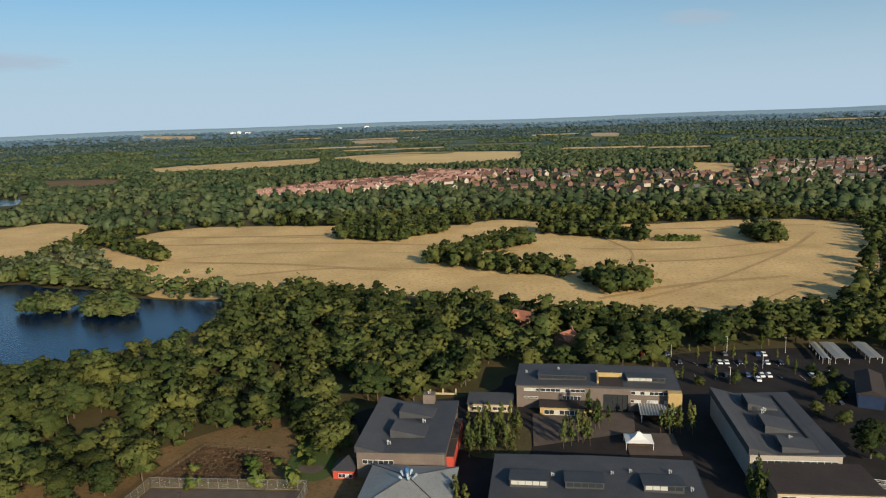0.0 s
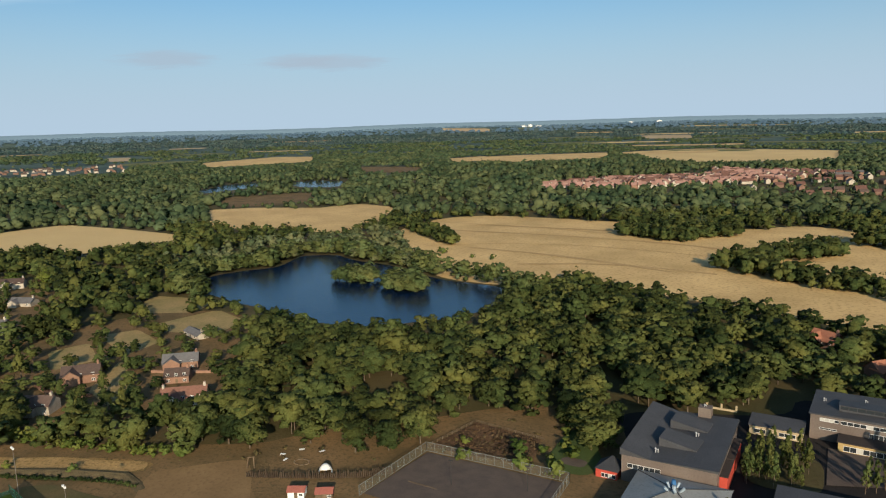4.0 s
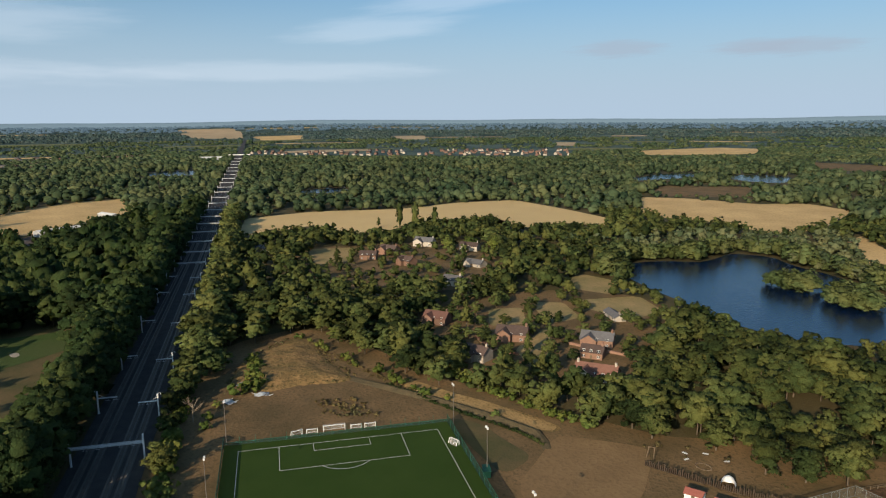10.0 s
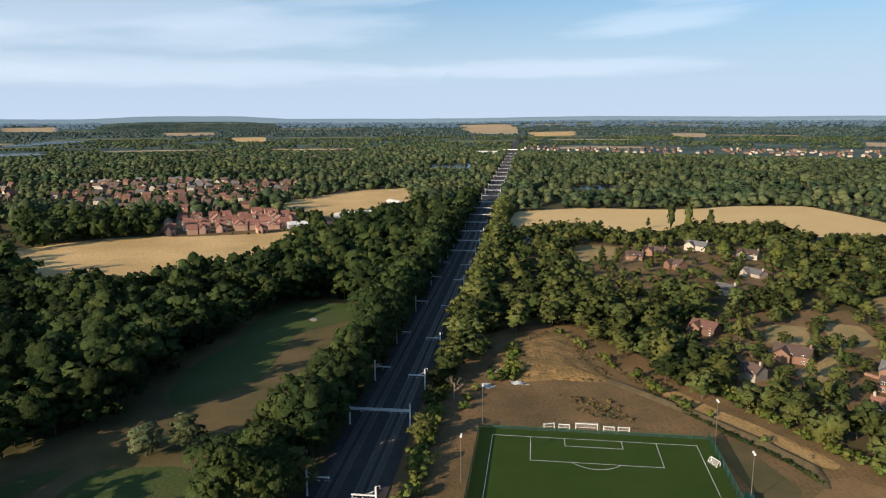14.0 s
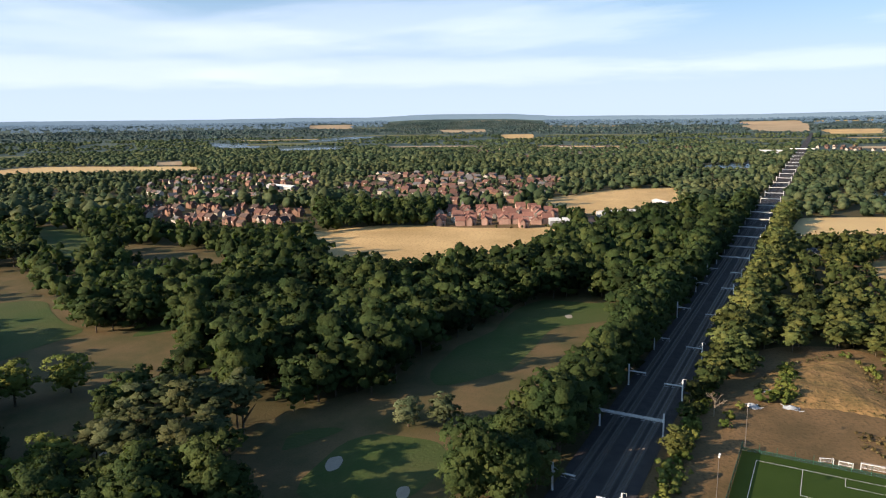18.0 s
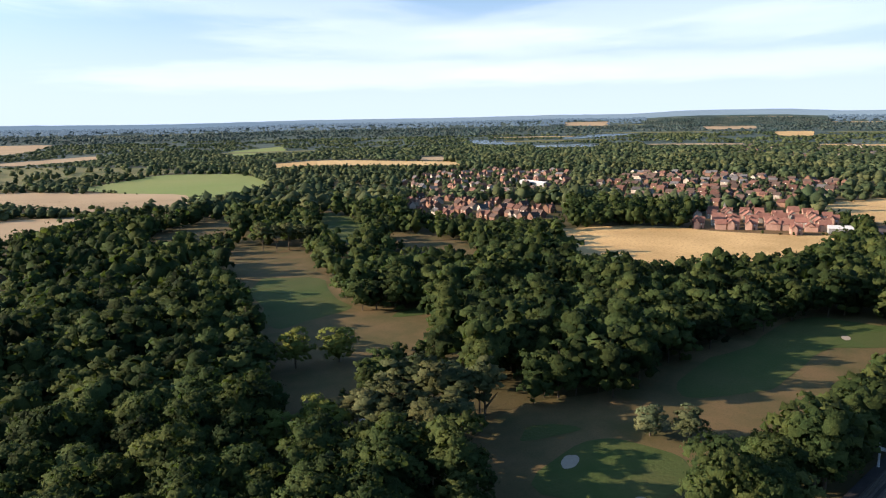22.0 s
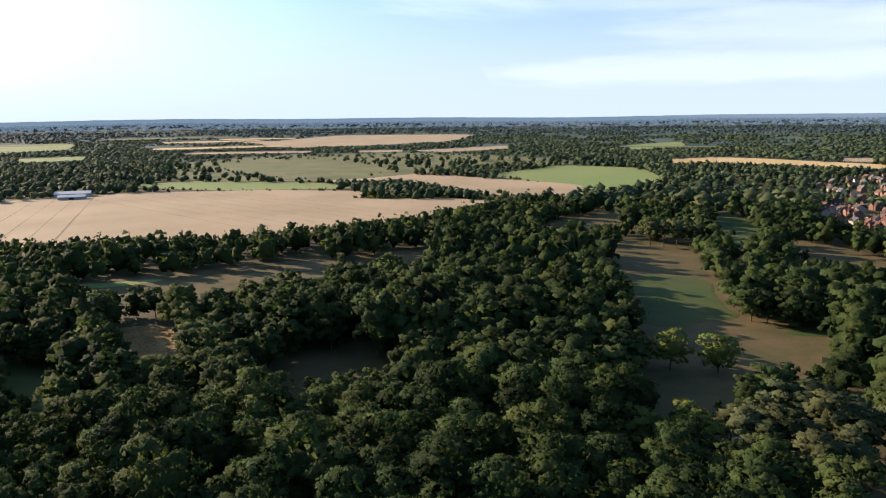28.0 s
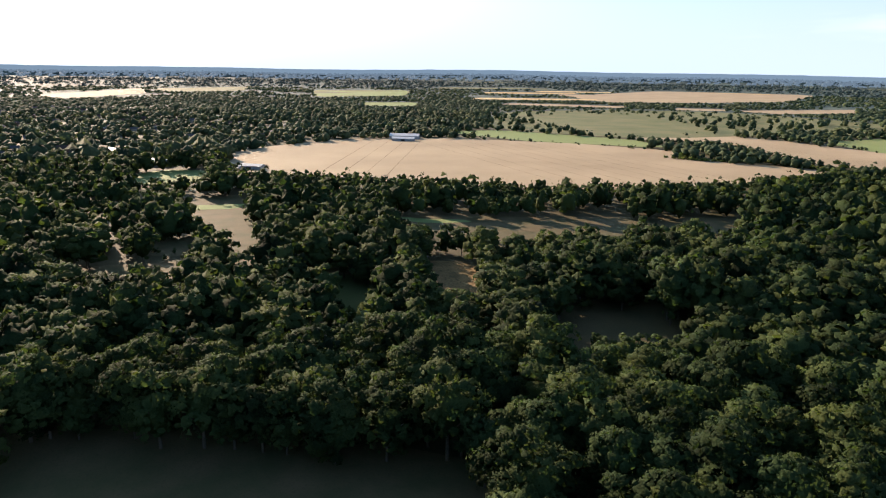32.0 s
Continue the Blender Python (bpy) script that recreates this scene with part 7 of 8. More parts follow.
def spots(r0, r1, step, seed):
    """Jittered places between two distances, outside every open area."""
    rng = np.random.default_rng(seed)
    g = np.arange(-r1, r1 + step, step)
    x, y = np.meshgrid(g, g)
    x, y = x.ravel() + rng.uniform(-0.72, 0.72, x.size) * step, y.ravel() + rng.uniform(-0.72, 0.72, x.size) * step
    r = np.hypot(x, y)
    az = np.degrees(np.arctan2(-x, y)) % 360
    m = (r >= r0) & (r < r1) & ((az < 213) | (az > 322))
    x, y = x[m], y[m]
    ok = np.ones(len(x), bool)
    for edge in OPEN:
        ok &= ~inside(edge, x, y)
    for edge, share in THIN:
        ok &= ~inside(edge, x, y) | (rng.uniform(size=len(x)) < share)
    ok &= rng.uniform(size=len(x)) < np.where(tall(x, y) > 1.1, 0.84, np.where(np.hypot(x, y) < 800, 0.85, 1.0))
    x, y = x[ok], y[ok]
    ok = np.ones(len(x), bool)
    for i in range(0, len(x), 4000):
        px, py = x[i:i + 4000, None], y[i:i + 4000, None]
        ok[i:i + 4000] = ~((px - PLOTS[None, :, 0]) ** 2 + (py - PLOTS[None, :, 1]) ** 2 < PLOTS[None, :, 2] ** 2).any(1)
    return np.c_[x, y][ok]


def woods(name, xy, shapes, size, material, label, trunks=False, seed=1, smooth=True):
    v, f, n, t = scatter(shapes, xy, size, seed)
    idx = np.zeros(len(f), int)
    mats = [material]
    if trunks:
        tv, tf, tn, tt = scatter([stem_shape(14, 0.35, 3, 0)], xy, size, seed)
        f = np.concatenate([f, tf + len(v)])
        v, n, t = np.concatenate([v, tv]), np.concatenate([n, tn]), np.concatenate([t, tt])
        idx = np.concatenate([idx, np.ones(len(tf), int)])
        mats = [material, M["bark"]]
    return tagged(new(name, mesh_of(name, v, f, mats, idx, smooth, n, t)), label, "trees", kind="stuff")


# crowns: full to the ground for most, some lifted on bare stems
NEAR = [crown_shape(10 + i, 16, 260, 1000, 6.4, 14.5, 0.3, low=(0.02, 0.05, 0.14)[i % 3], tuft=0.125, flat=0.6) for i in range(7)]
MIDDLE = [crown_shape(30 + i, 13, 92, 130, 6.4, 14.0, 0.42, low=(0.02, 0.04, 0.1)[i % 3], tuft=0.19, flat=0.62) for i in range(8)]
OUTER = [crown_shape(50 + i, 7, 22, 16, 6.4, 13.5, 0.8, low=0.03, tuft=0.3, flat=0.7, heart=0.62) for i in range(8)]
FAR = [crown_shape(70 + i, 4, 4, 3, 7.6, 12.5, 1.4, low=0.0, lobe=(0.4, 0.6), tuft=0.45, heart=0.75) for i in range(6)]
HILLS = [crown_shape(90 + i, 0, 0, 0, 9.0, 11.0, low=0.0) for i in range(5)]
PINE = [crown_shape(110 + i, 16, 170, 300, 6.0, 21.0, 0.45, low=0.36, lobe=(0.28, 0.45), tuft=0.19, flat=0.42, heart=0.42) for i in range(3)]
SPIRE = [crown_shape(120 + i, 22, 110, 250, 3.6, 26.0, 0.6, low=0.02, lobe=(0.3, 0.45), flat=1.8, tuft=0.22, heart=0.7) for i in range(2)]
FIR = [crown_shape(130 + i, 22, 120, 300, 4.6, 17.0, 0.5, low=0.03, point=0.8, lobe=(0.22, 0.36), tuft=0.17) for i in range(2)]
YOUNG = [crown_shape(140 + i, 14, 80, 240, 1.5, 10.5, 0.24, low=0.08, point=0.5, lobe=(0.28, 0.45), flat=1.6, tuft=0.2, heart=0.25) for i in range(3)]
BUSH = [crown_shape(150 + i, 6, 16, 30, 3.0, 4.6, 0.5, low=0.0, tuft=0.3) for i in range(4)]


def sizes(xy, lo=0.55, hi=1.2, seed=1, kept_low=False):
    """Sizes that vary tree by tree and from stand to stand; kept_low cuts them to the camera's sight lines."""
    r = np.random.default_rng(seed)
    x, y = xy[:, 0], xy[:, 1]
    swell = 1 + 0.14 * np.sin(x * 0.045 + np.sin(y * 0.03) * 2) * np.cos(y * 0.052 + 1.3 * np.sin(x * 0.021))
    for zone in (FRONT, CENTRE, WEST):
        swell = swell * np.where(inside(zone, x, y), 0.62, 1.0)
    for zone in GARDENS:
        swell = swell * np.where(inside(zone, x, y), 0.55, 1.0)
    for zone in (VILLAGE, VILLAGE_EAST):
        swell = swell * np.where(inside(zone, x, y), 0.55, 1.0)
    res = r.uniform(lo, hi, len(xy)) * swell
    return np.minimum(res, np.maximum(sightline_cap(x, y) * r.uniform(0.8, 1.6, len(xy)) / (14 * tall(x, y)), 0.16)) if kept_low else res


def grove(poly, step, seed):
    """Jittered places inside a border."""
    r = np.random.default_rng(seed)
    p = np.array(poly, float)
    gx, gy = np.meshgrid(np.arange(p[:, 0].min(), p[:, 0].max() + step, step), np.arange(p[:, 1].min(), p[:, 1].max() + step, step))
    gx, gy = gx.ravel() + r.uniform(-0.4, 0.4, gx.size) * step, gy.ravel() + r.uniform(-0.4, 0.4, gx.size) * step
    m = inside([tuple(q) for q in poly], gx, gy)
    return np.c_[gx, gy][m]


near_xy = spots(60, 420, 9.2, 11)
dist = np.hypot(near_xy[:, 0], near_xy[:, 1])
order = np.argsort(np.where(dist < 140, 1e6 + dist, dist))
first, rest = near_xy[order[:290]], near_xy[order[290:]]


def tree_kind(name, shapes, leaf, label, group, high=14, thick=0.38, limbs=4):
    kinds = []
    for i, (v, f, n) in enumerate(shapes):
        base = new(name)
        crown = new("crown", mesh_of("crown", v, f, [leaf], smooth=True, normals=n))
        sv, sf, _ = stem_shape(high, thick, 6, limbs, i)
        trunk = new("trunk", mesh_of("trunk", sv, sf, [M["bark"]], smooth=True))
        crown.parent = trunk.parent = base
        kinds.append(tagged(base, label, "tree", group))
    return kinds


def plant(kinds, places, seed, lo=0.7, hi=1.15, stretch=0.1, name_big=False):
    r = random.Random(seed)
    places = np.array(places, float)
    # name_big trees are also cut down to the camera's sight lines
    room = sightline_cap(places[:, 0], places[:, 1]) / (14.5 * tall(places[:, 0], places[:, 1])) if name_big else np.full(len(places), 9.0)
    for i, (x, y) in enumerate(places.tolist()):
        s = min(r.uniform(lo, hi), max(0.16, room[i]))
        wide_ = float(broad(x, y)) if name_big else 1.0
        m = Matrix.LocRotScale((x, y, 0), Euler((0, 0, r.uniform(0, 6.28))), None)
        t = kinds[i] if i < len(kinds) else copy_thing(kinds[r.randrange(len(kinds))], m)
        t.matrix_basis = m @ Matrix.Diagonal((s * wide_, s * wide_, s * r.uniform(1 - stretch, 1 + stretch) * (float(tall(x, y)) if name_big else 1.0), 1))
    for k in kinds[len(places):]:
        for o in (*k.children, k):
            bpy.data.objects.remove(o)


# lone trees on the golf course
GLADE_TREES = [(-163, -138), (-221, -200), (-236, -188), (-146, -170), (-130, -190), (-152, -148)]
M["leaf_pine"] = foliage("pine_needles", (0.022, 0.029, 0.012), (0.055, 0.062, 0.025), (0.105, 0.102, 0.043), grain=2.2)
M["leaf_light"] = foliage("light_leaves", (0.0444, 0.0629, 0.0133), (0.0888, 0.1073, 0.0222), (0.1406, 0.1480, 0.0370), grain=2.0)
M["leaf_grey"] = foliage("silver_leaves", (0.0370, 0.0459, 0.0192), (0.0851, 0.0947, 0.0429), (0.1480, 0.1517, 0.0740), grain=2.0)
M["leaf_willow"] = foliage("willow_leaves", (0.030, 0.040, 0.013), (0.068, 0.080, 0.026), (0.125, 0.135, 0.048), grain=2.0)
M["leaf_birch"] = foliage("birch_leaves", (0.042, 0.052, 0.015), (0.085, 0.095, 0.027), (0.145, 0.15, 0.045), grain=2.5)

south = tall(first[:, 0], first[:, 1]) > 1.1
plant(tree_kind("tree", NEAR, M["leaf"], "mature broadleaf tree with a dense lobed green crown", "trees of the woods"), first[~south], 3, 0.75, 1.12, 0.1, True)
plant(tree_kind("oak_tree", NEAR, M["leaf_darker"], "tall dark green tree with a wide lobed crown", "oaks round the golf course"), first[south], 33, 0.75, 1.12, 0.1, True)
plant(tree_kind("pine_tree", PINE, M["leaf_pine"], "tall pine with a bare stem and a flat dark crown", "pines on the golf course", 19, 0.4, 5),
      [(-186, -131), (-188, -122), (-194, -115), (-192, -104), (-206, -102), (-177, -120), (-176, -109), (-207, -116), (-430, -402), (-446, -382), (-438, -396), (-452, -395), (-425, -412), (-201, -124), (-183, -114), (-198, -109), (-171, -126), (-166, -116), (-214, -108), (-180, -101), (-170, -102), (-196, -132), (-209, -126), (-176, -134)], 4, 0.95, 1.25)
plant(tree_kind("poplar_tree", SPIRE, M["leaf"], "tall narrow dark poplar", "poplars by the wheat field", 25, 0.4, 0), [(-606, 346), (-594, 357), (-580, 371)], 5, 0.9, 1.1)
plant(tree_kind("fir_tree", FIR, M["leaf"], "dark pointed conifer beside the gardens", "conifers", 17, 0.3, 0), [(-190, 174), (-204, 168), (-215, 172), (-620, 330), (-225, 176), (-470, 215), (-462, 222), (-236, 200), (-246, 222), (-270, 230), (-284, 200), (-210, 186), (-500, 250), (-520, 290), (-430, 300), (-400, 270)], 6)
plant(tree_kind("willow_tree", NEAR[:2], M["leaf_light"], "pale yellow-green willow by the lake", "willows", 14, 0.38, 4), [(-216, 297), (-208, 303), (-222, 303), (-470, 335), (-450, 345), (-478, 318)], 7, 0.75, 1.05)
plant(tree_kind("willow_tree", NEAR[2:4], M["leaf_grey"], "silvery grey-green willow by the meadow", "silver willows", 14, 0.38, 4), [(-205, 255), (262, 580), (270, 590), (278, 600), (258, 592), (-80, 700), (-60, 705), (-30, 690), (20, 755), (32, 765), (10, 770), (-110, 742)], 8, 0.8, 1.2)
plant(tree_kind("oak_tree", NEAR[4:6], M["leaf"], "single round broad tree in the school grounds", "school trees", 12, 0.35, 4), [(-38, 222), (-40, 214), (-46, 226), (-52, 232), (-36, 236)], 9, 0.55, 0.85)
plant(tree_kind("broad_tree", NEAR[6:7], M["leaf"], "large round dark green tree beside the ramp", "", 12, 0.4, 4), [(127, 199)], 19, 0.95, 0.96)
plant(tree_kind("broad_tree", NEAR[1:4], M["leaf_light"], "broad lone tree with a rounded crown beside the fairway", "glade trees", 13, 0.4, 4), GLADE_TREES, 29, 1.2, 1.5)
plant(tree_kind("willow_tree", NEAR[4:6], M["leaf_grey"], "pale drooping willow on the golf fairway", "fairway willows", 13, 0.4, 4), [(-224, -50), (-227, -38)], 30, 0.8, 0.95)
yard_trees = [(140, 254), (136, 238), (150, 262), (128, 232), (144, 246), (132, 222), (112, 262), (98, 262), (90, 268), (146, 270), (104, 306), (116, 308), (86, 284)]
plant(tree_kind("yard_tree", NEAR[:2], M["leaf"], "small dark tree beside the school drive", "drive trees", 12, 0.3, 4), yard_trees, 20, 0.3, 0.5)
birches = []
r0 = random.Random(31)
for cx, cy, n, sx, sy in ((15, 221, 30, 9, 8), (12, 210, 12, 8, 3), (42, 215, 8, 6, 3), (52, 230, 7, 4, 5), (73, 222, 6, 4, 4), (79, 218, 4, 3, 5), (85, 178, 7, 3, 10), (2, 176, 3, 2, 6)):
    birches += [(cx + r0.uniform(-sx, sx), cy + r0.uniform(-sy, sy)) for _ in range(n)]
plant(tree_kind("birch_tree", YOUNG, M["leaf_birch"], "slim young birch in the school courtyard", "courtyard birches", 8, 0.12, 0), birches, 10, 0.7, 1.15)
street = [(92 + 16 * i + r0.uniform(-2, 2), 268 + 11 * j + r0.uniform(-2, 2)) for i in range(4) for j in range(4)]
plant(tree_kind("car_park_tree", YOUNG, M["leaf_light"], "small young tree between parking bays", "car park trees", 8, 0.12, 0), street, 11, 0.5, 0.8)
bushes = [(-77, 194.5), (-53, 232), (-50, 223), (-57, 195.5), (-54, 207), (-50, 202), (-46, 236)] + [(-76, 197.5), (-58, 194.8), (-46, 193)] + [(-225, 531), (-191, 515), (-173, 512), (-219, 526), (-62, 206), (-80, 205), (-44, 206), (-48, 212), (-255, 66), (-245, 60), (-238, 57), (-262, 74)]
plant(tree_kind("bush", BUSH, M["leaf_light"], "rounded light green bush", "bushes", 3, 0.1, 0), bushes, 12, 0.6, 1.2)

groves = [grove(p, 6.5, 40 + i) for i, p in enumerate((
    [(-102, 649), (-42, 621), (9, 675), (-2, 715), (-85, 735)], [(-15, 520), (26, 489), (29, 553), (76, 583), (69, 628), (21, 580)],
    [(26, 486), (83, 450), (89, 479), (31, 511)], [(87, 444), (97, 405), (122, 408), (130, 437), (99, 459)], [(91, 639), (169, 577), (178, 613), (94, 668)],
    [(257, 602), (252, 560), (269, 551), (287, 595), (278, 630)], [(-311, 640), (-230, 560), (-222, 572), (-300, 655)]))]
hedges = np.concatenate(groves)
woods("thicket", hedges, OUTER, sizes(hedges, 0.65, 1.1, 6), M["leaf"], "thicket of bushes and small trees in the meadow", seed=8)
shore = np.array([q for q in widened(outline(LAKE, 1.0, 3), 3.5)] + [q for q in widened(outline(LAKE, 1.0, 3), 9.5)] + [q for q in widened(outline(LAKE, 1.0, 3), 16)])
shore = (shore + np.random.default_rng(30).uniform(-5, 5, shore.shape))[np.random.default_rng(29).uniform(size=len(shore)) < 0.62]
shore = shore[~np.any([inside(outline(LAKE), shore[:, 0] * k, shore[:, 1] * k) for k in (1.0, 1.03, 1.06, 1.1)], axis=0)]
woods("shore_willows", shore, MIDDLE, sizes(shore, 0.5, 1.15, 31), M["leaf_willow"], "willow scrub along the lake shore", seed=32)
isle = np.concatenate([grove(q, 4.2, 90) for q in ISLANDS])
woods("island_willows", isle, MIDDLE, sizes(isle, 0.55, 0.9, 9), M["leaf_willow"], "rounded willow scrub on the lake island", seed=18)
side = np.array([along(t + 3 * math.sin(t), off + 1.5 * math.sin(t * 1.7)) for t in np.arange(-20, 640, 5.5) for off in (-17.0, -23.0)])
north_side = np.array([along(t + 4 * math.sin(t * 1.3), off + 2.5 * math.sin(t * 2.1)) for t in np.arange(75, 640, 6.5) for off in (19.0, 25.0)])
woods("railway_trees", north_side, MIDDLE, sizes(north_side, 0.6, 1.15, 23), M["leaf_birch"], "sunlit trees and tall scrub beside the railway", trunks=True, seed=24)
woods("railway_trees", side, MIDDLE, sizes(side, 0.7, 1.05, 21), M["leaf_darker"], "close row of trees along the railway", trunks=True, seed=22)
low = np.concatenate([grove(p, 3.4, 60 + i) for i, p in enumerate((
    [(178, 582), (212, 572), (218, 592), (182, 599)], [(-300, 92), (-262, 78), (-258, 84), (-296, 98)],
    [(-320, 123), (-256, 130), (-224, 135), (-189, 147), (-189, 149), (-224, 137.5), (-256, 132.5), (-318, 125.5)], [(-318, 138), (-288, 147), (-248, 153), (-201, 158), (-160, 165), (-160, 171), (-201, 164), (-250, 159), (-290, 153), (-320, 144)], [(-354, -885), (-410, -852), (-477, -848), (-517, -742), (-505, -738), (-470, -835), (-400, -842)], [along(-60, 15), along(260, 16), along(260, 20), along(-60, 21)]))])
ditch_row = np.array([(x0 + (x1 - x0) * u, y0 + (y1 - y0) * u) for (x0, y0), (x1, y1) in zip(DITCH, DITCH[1:]) for u in np.arange(0, 1, 0.04)])
woods("ditch_scrub", ditch_row + np.random.default_rng(5).uniform(-0.7, 0.7, ditch_row.shape), BUSH, np.random.default_rng(6).uniform(0.14, 0.3, len(ditch_row)), M["leaf_darker"], "low dark scrub in the ditch", seed=77)
tufts = np.concatenate([grove(p, st, 80 + i) for i, (p, st) in enumerate((([(-277, 76), (-299, 90), (-325, 119), (-309, 125), (-256, 124), (-252, 115), (-261, 100), (-262, 85)], 1.9), ([(-242, 98), (-226, 96), (-212, 112), (-232, 114)], 2.2), ([(-320, 122), (-256, 128), (-224, 133), (-224, 137), (-256, 132), (-318, 126)], 2.0), ([(-40, 210), (-190, 150), (-150, 172), (-60, 236)], 7.0)))])
M["reed"] = foliage("red_brown_grass", (0.0444, 0.0266, 0.0148), (0.0962, 0.0577, 0.0311), (0.1628, 0.1036, 0.0555), grain=3.0)
reeds = grove([(-88, 200), (-82, 220), (-58, 215), (-56, 199)], 1.2, 95)
woods("paddock_tussocks", reeds, [crown_shape(180 + i, 3, 4, 8, 0.8, 1.1, 0.35, low=0.0, tuft=0.4) for i in range(3)], sizes(reeds, 0.5, 1.2, 96), M["reed"], "tussocks of long reddish-brown grass", seed=97)
M["tuft"] = foliage("dry_tufts", (0.0666, 0.0555, 0.0222), (0.1184, 0.0888, 0.0370), (0.1850, 0.1369, 0.0592), grain=3.0)
woods("dry_tufts", tufts, [crown_shape(170 + i, 3, 3, 8, 0.9, 0.8, 0.35, low=0.0, tuft=0.4) for i in range(3)], sizes(tufts, 0.3, 1.4, 8), M["tuft"], "tufts of long dry brown grass", seed=19)
woods("scrub", low, BUSH, sizes(low, 0.45, 1.0, 7), M["leaf_light"], "low scrub and bramble", seed=9)
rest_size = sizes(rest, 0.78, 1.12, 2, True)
south = tall(rest[:, 0], rest[:, 1]) > 1.1
woods("woodland", rest[~south], MIDDLE, rest_size[~south], M["leaf"], "dense mixed broadleaf woodland", trunks=True, seed=2)
woods("oak_wood", rest[south], MIDDLE, rest_size[south], M["leaf_darker"], "dense dark green wood round the golf course", trunks=True, seed=52)
xy = spots(420, 800, 10.5, 12)
bank = inside([(-440, 400), (-380, 560), (-300, 650), (-215, 560), (-150, 450), (-180, 430), (-300, 470)], xy[:, 0], xy[:, 1])
woods("willow_wood", xy[bank], OUTER, sizes(xy[bank], 0.5, 0.95, 33, True), M["leaf_grey"], "pale grey-green willows behind the lake", seed=34)
xy = xy[~bank]
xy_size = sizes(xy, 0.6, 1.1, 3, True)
south = tall(xy[:, 0], xy[:, 1]) > 1.1
woods("woodland", xy[~south], OUTER, xy_size[~south], M["leaf"], "broadleaf woodland and hedgerow trees", seed=3)
woods("oak_wood", xy[south], OUTER, xy_size[south], M["leaf_darker"], "dark green wood and single trees beyond the fairways", seed=53)
xy = spots(800, 1800, 16.5, 13)
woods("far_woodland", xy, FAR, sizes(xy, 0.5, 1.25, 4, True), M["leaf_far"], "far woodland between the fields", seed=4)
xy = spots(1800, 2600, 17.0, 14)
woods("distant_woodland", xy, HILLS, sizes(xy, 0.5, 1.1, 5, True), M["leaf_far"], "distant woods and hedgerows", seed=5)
# distance haze is painted on these woods: blue base colour plus blue emission
M["leaf_haze"] = foliage("haze_glow_leaves", (0.012, 0.022, 0.024), (0.020, 0.033, 0.035), (0.034, 0.048, 0.048), grain=0.1, stand=0.004)
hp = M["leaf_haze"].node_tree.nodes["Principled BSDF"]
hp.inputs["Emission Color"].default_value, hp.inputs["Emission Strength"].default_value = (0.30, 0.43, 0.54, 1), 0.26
# no glow here; the haze is mixed into the base colour as blue-green
mid = foliage("haze_tinted_leaves", (0.028, 0.046, 0.040), (0.050, 0.072, 0.064), (0.086, 0.106, 0.092), grain=0.15, stand=0.008)


def far_spots(far0, far1, step, seed):
    """Places of woods and hedges on the far plain, gathered in belts, with the scale at which they are drawn in."""
    rng = np.random.default_rng(seed)
    n = int(2.2 * (far1 ** 2 - far0 ** 2) / step ** 2)
    far, az = np.sqrt(rng.uniform(far0 ** 2, far1 ** 2, n)), np.radians(rng.uniform(-40, 212, n))
    x, y = -np.sin(az) * far, np.cos(az) * far
    stand = np.array([noise.noise(Vector((a / 260, b / 260, 2.0))) + 0.5 * noise.noise(Vector((a / 90, b / 90, 7.0))) for a, b in zip(x, y)])
    k = reach(far) / far
    x, y = x * k, y * k
    # capped to the camera's sight lines over open ground; the lowest are dropped
    low = sightline_cap(x / k, y / k) / 11
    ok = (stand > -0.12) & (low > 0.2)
    for edge in OPEN:
        e = np.array(edge)
        (x0, y0), (x1, y1) = e.min(0), e.max(0)
        m = np.where((x > x0) & (x < x1) & (y > y0) & (y < y1))[0]
        if len(m):
            ok[m] &= ~inside(edge, x[m], y[m])
    return np.c_[x, y][ok], k[ok] * np.minimum(1, low[ok])


for far0, far1, step, grow, leafage, label, seed in ((2600, 4000, 27, 1.0, M["leaf_far"], "distant woods and hedges across the plain", 24), (4000, 7000, 55, 1.4, mid, "far plain woods with haze painted in blue-green", 26), (7000, 17000, 170, 2.8, M["leaf_haze"], "horizon woods with blue haze painted as glow", 28)):
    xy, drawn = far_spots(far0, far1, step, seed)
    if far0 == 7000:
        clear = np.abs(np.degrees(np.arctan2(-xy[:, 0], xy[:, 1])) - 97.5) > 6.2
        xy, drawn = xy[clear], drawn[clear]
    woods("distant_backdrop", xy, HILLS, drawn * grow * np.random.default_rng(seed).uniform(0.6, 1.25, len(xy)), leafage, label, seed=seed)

ridge_rng = np.random.default_rng(61)
away, bearing = ridge_rng.uniform(4330, 4780, 5200), np.radians(97.5 + ridge_rng.uniform(-6.4, 6.4, 5200))
ridge = np.c_[-np.sin(bearing) * away, np.cos(bearing) * away]
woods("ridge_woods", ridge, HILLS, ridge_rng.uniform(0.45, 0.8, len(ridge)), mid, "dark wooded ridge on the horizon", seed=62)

# ---- clouds ----


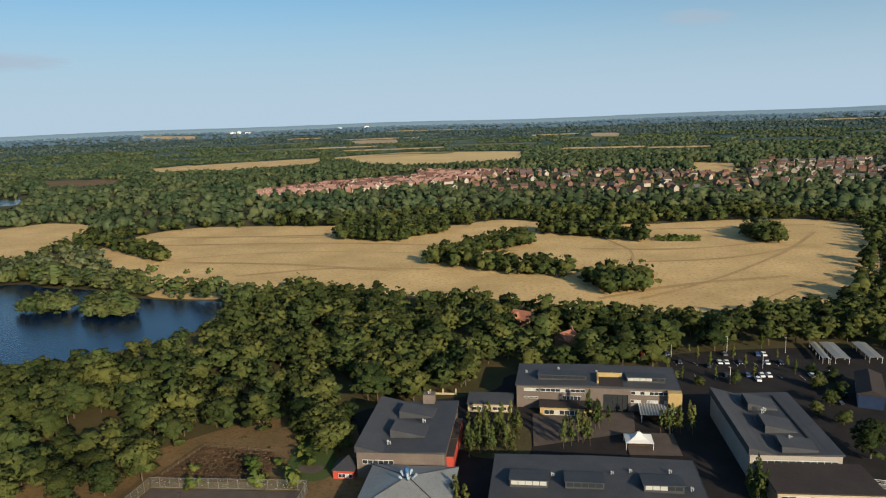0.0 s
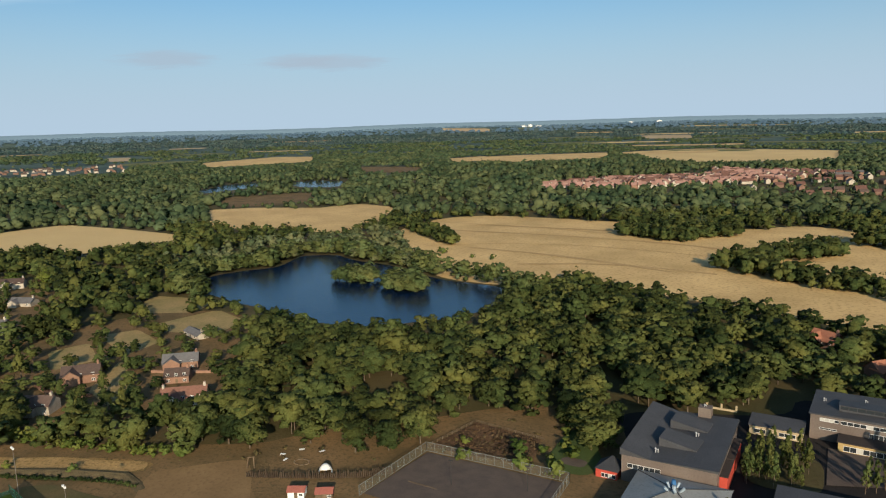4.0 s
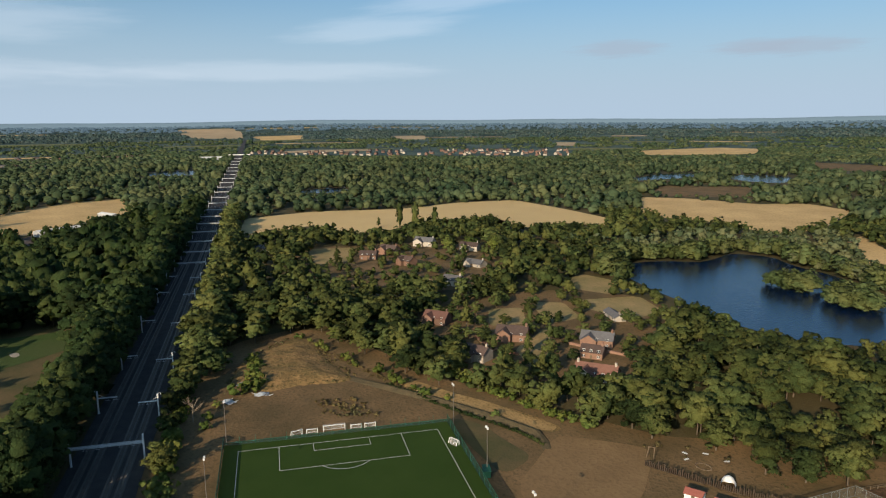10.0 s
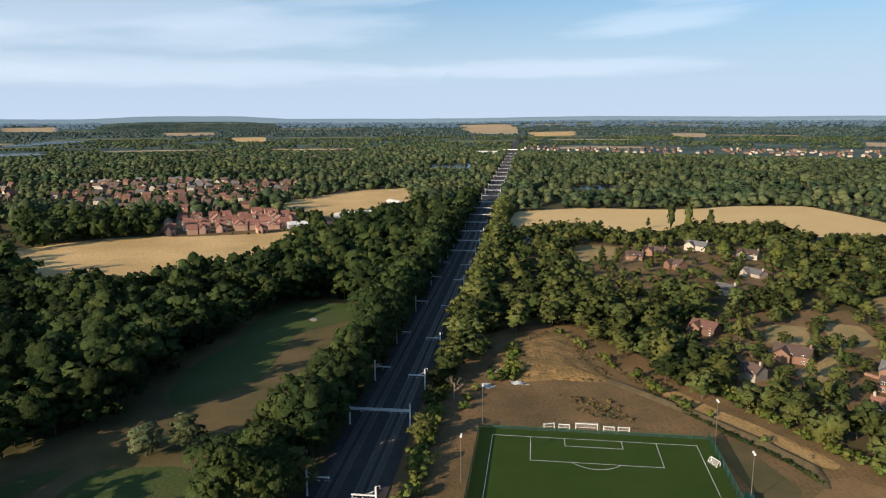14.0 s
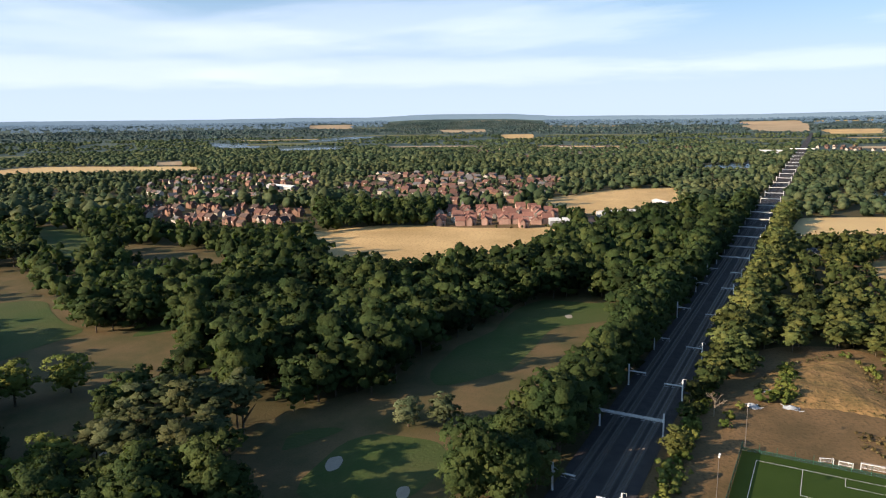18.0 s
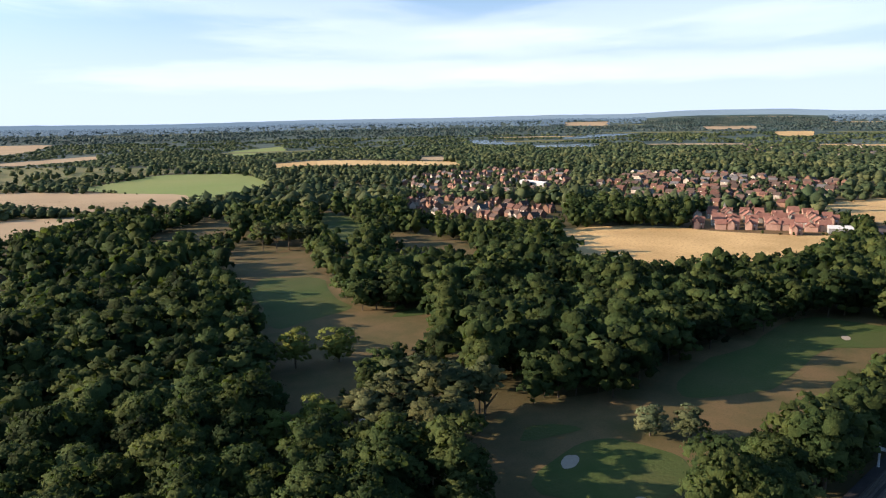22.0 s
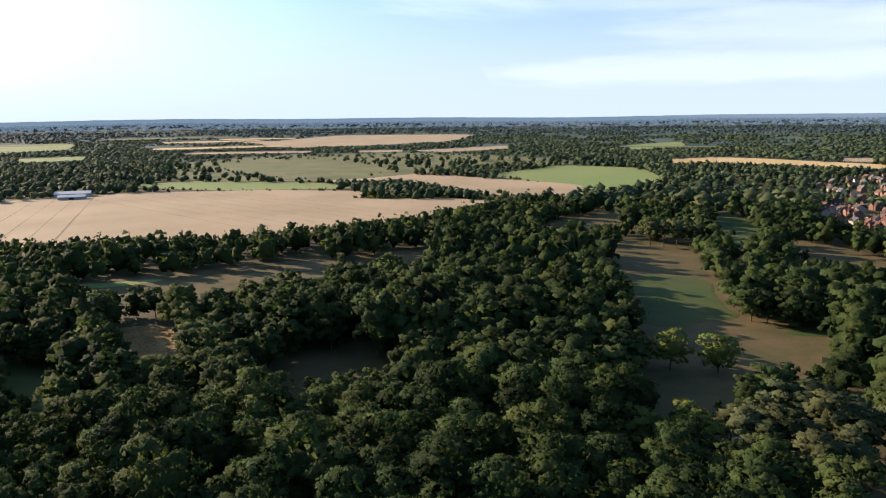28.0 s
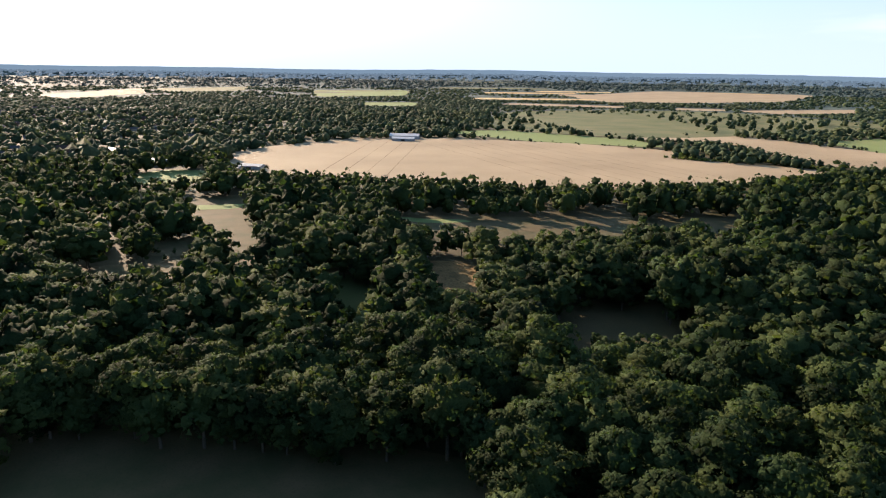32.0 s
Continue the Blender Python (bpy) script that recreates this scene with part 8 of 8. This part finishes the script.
def cloud_material(name, tone, cover, fine):
    """Thin cloud: a soft veil with a wispy, uneven edge."""
    m, n, l, p = nodes_of(name)
    co = n.new("ShaderNodeTexCoord")
    mp = n.new("ShaderNodeMapping")
    mp.inputs["Scale"].default_value = (fine, fine * 9, fine)
    l.new(co.outputs["Object"], mp.inputs[0])
    ns = n.new("ShaderNodeTexNoise")
    ns.inputs["Scale"].default_value, ns.inputs["Detail"].default_value, ns.inputs["Roughness"].default_value = 1.0, 7, 0.6
    l.new(mp.outputs[0], ns.inputs["Vector"])
    gr = n.new("ShaderNodeTexGradient")
    gr.gradient_type = "SPHERICAL"
    g2 = n.new("ShaderNodeMapping")
    g2.inputs["Location"].default_value = (-1, -1, 0)
    g2.inputs["Scale"].default_value = (2, 2, 0)
    uv = n.new("ShaderNodeTexCoord")
    l.new(uv.outputs["Generated"], g2.inputs[0])
    l.new(g2.outputs[0], gr.inputs[0])
    a = n.new("ShaderNodeMath")
    a.operation = "ADD"
    l.new(ns.outputs["Fac"], a.inputs[0])
    l.new(gr.outputs["Fac"], a.inputs[1])
    mr = n.new("ShaderNodeMapRange")
    mr.interpolation_type = "SMOOTHSTEP"
    mr.inputs[1].default_value, mr.inputs[2].default_value, mr.inputs[4].default_value = 0.68, 1.25, cover
    l.new(a.outputs[0], mr.inputs[0])
    # daylight on the cloud is put in as emission
    em = n.new("ShaderNodeEmission")
    em.inputs[0].default_value, em.inputs[1].default_value = (*tone, 1), 1.0
    tr = n.new("ShaderNodeBsdfTransparent")
    ms = n.new("ShaderNodeMixShader")
    l.new(mr.outputs[0], ms.inputs[0])
    l.new(tr.outputs[0], ms.inputs[1])
    l.new(em.outputs[0], ms.inputs[2])
    l.new(ms.outputs[0], n["Material Output"].inputs[0])
    return m


M["cloud_grey"] = cloud_material("grey_cloud", (0.31, 0.36, 0.42), 0.62, 0.004)
M["cirrus"] = cloud_material("white_cirrus", (0.72, 0.75, 0.78), 0.2, 0.0012)


def cloud(az, el, wide, high, tilt, material, label, dist=4750.0):
    """A far flat sheet of cloud, turned to face the camera."""
    a, e = radians(az), radians(el)
    p = Vector((-math.sin(a) * math.cos(e), math.cos(a) * math.cos(e), math.sin(e))) * dist + Vector((0, 0, 105))
    bm = bmesh.new()
    w, h = math.tan(radians(wide / 2)) * dist, math.tan(radians(high / 2)) * dist
    bmesh.ops.create_grid(bm, x_segments=12, y_segments=4, size=1)
    for v in bm.verts:
        v.co = Vector((v.co.x * w, v.co.y * h, 0))
    ob = tagged(part("cloud", bm, material, None), label, "cloud", kind="structure")
    ob.matrix_basis = look(p, (0, 0, 105), tilt)
    ob.visible_shadow = False
    return ob


def build_clouds():
    for az, el, w, h, t in ((-19.6, 6.8, 8, 2.0, 4), (30.5, 4.9, 12, 2.0, 0), (33.6, 5.0, 9, 1.8, -1), (43.0, 5.2, 10, 2.2, 0)):
        cloud(az, el, w, h, t, M["cloud_grey"], "small flat grey evening cloud")
    for az, el, w, h, t, d in ((55, 9.5, 22, 4, -6, 4800), (62, 7, 20, 3, -4, 4810), (80, 9.8, 30, 3.5, -5, 4820), (92, 6.5, 34, 5, -3, 4830), (104, 7.5, 50, 6, -3, 4840), (120, 6.0, 50, 5, 2, 4850), (134, 9, 40, 6, 5, 4860), (128, 3.5, 60, 4, 0, 4870), (150, 10, 30, 8, 6, 4790), (100, 3.5, 60, 3.5, 0, 4780), (70, 3.8, 40, 2.4, 0, 4770)):
        cloud(az, el, w, h, t, M["cirrus"], "thin white streak of high cloud", d)


build_clouds()
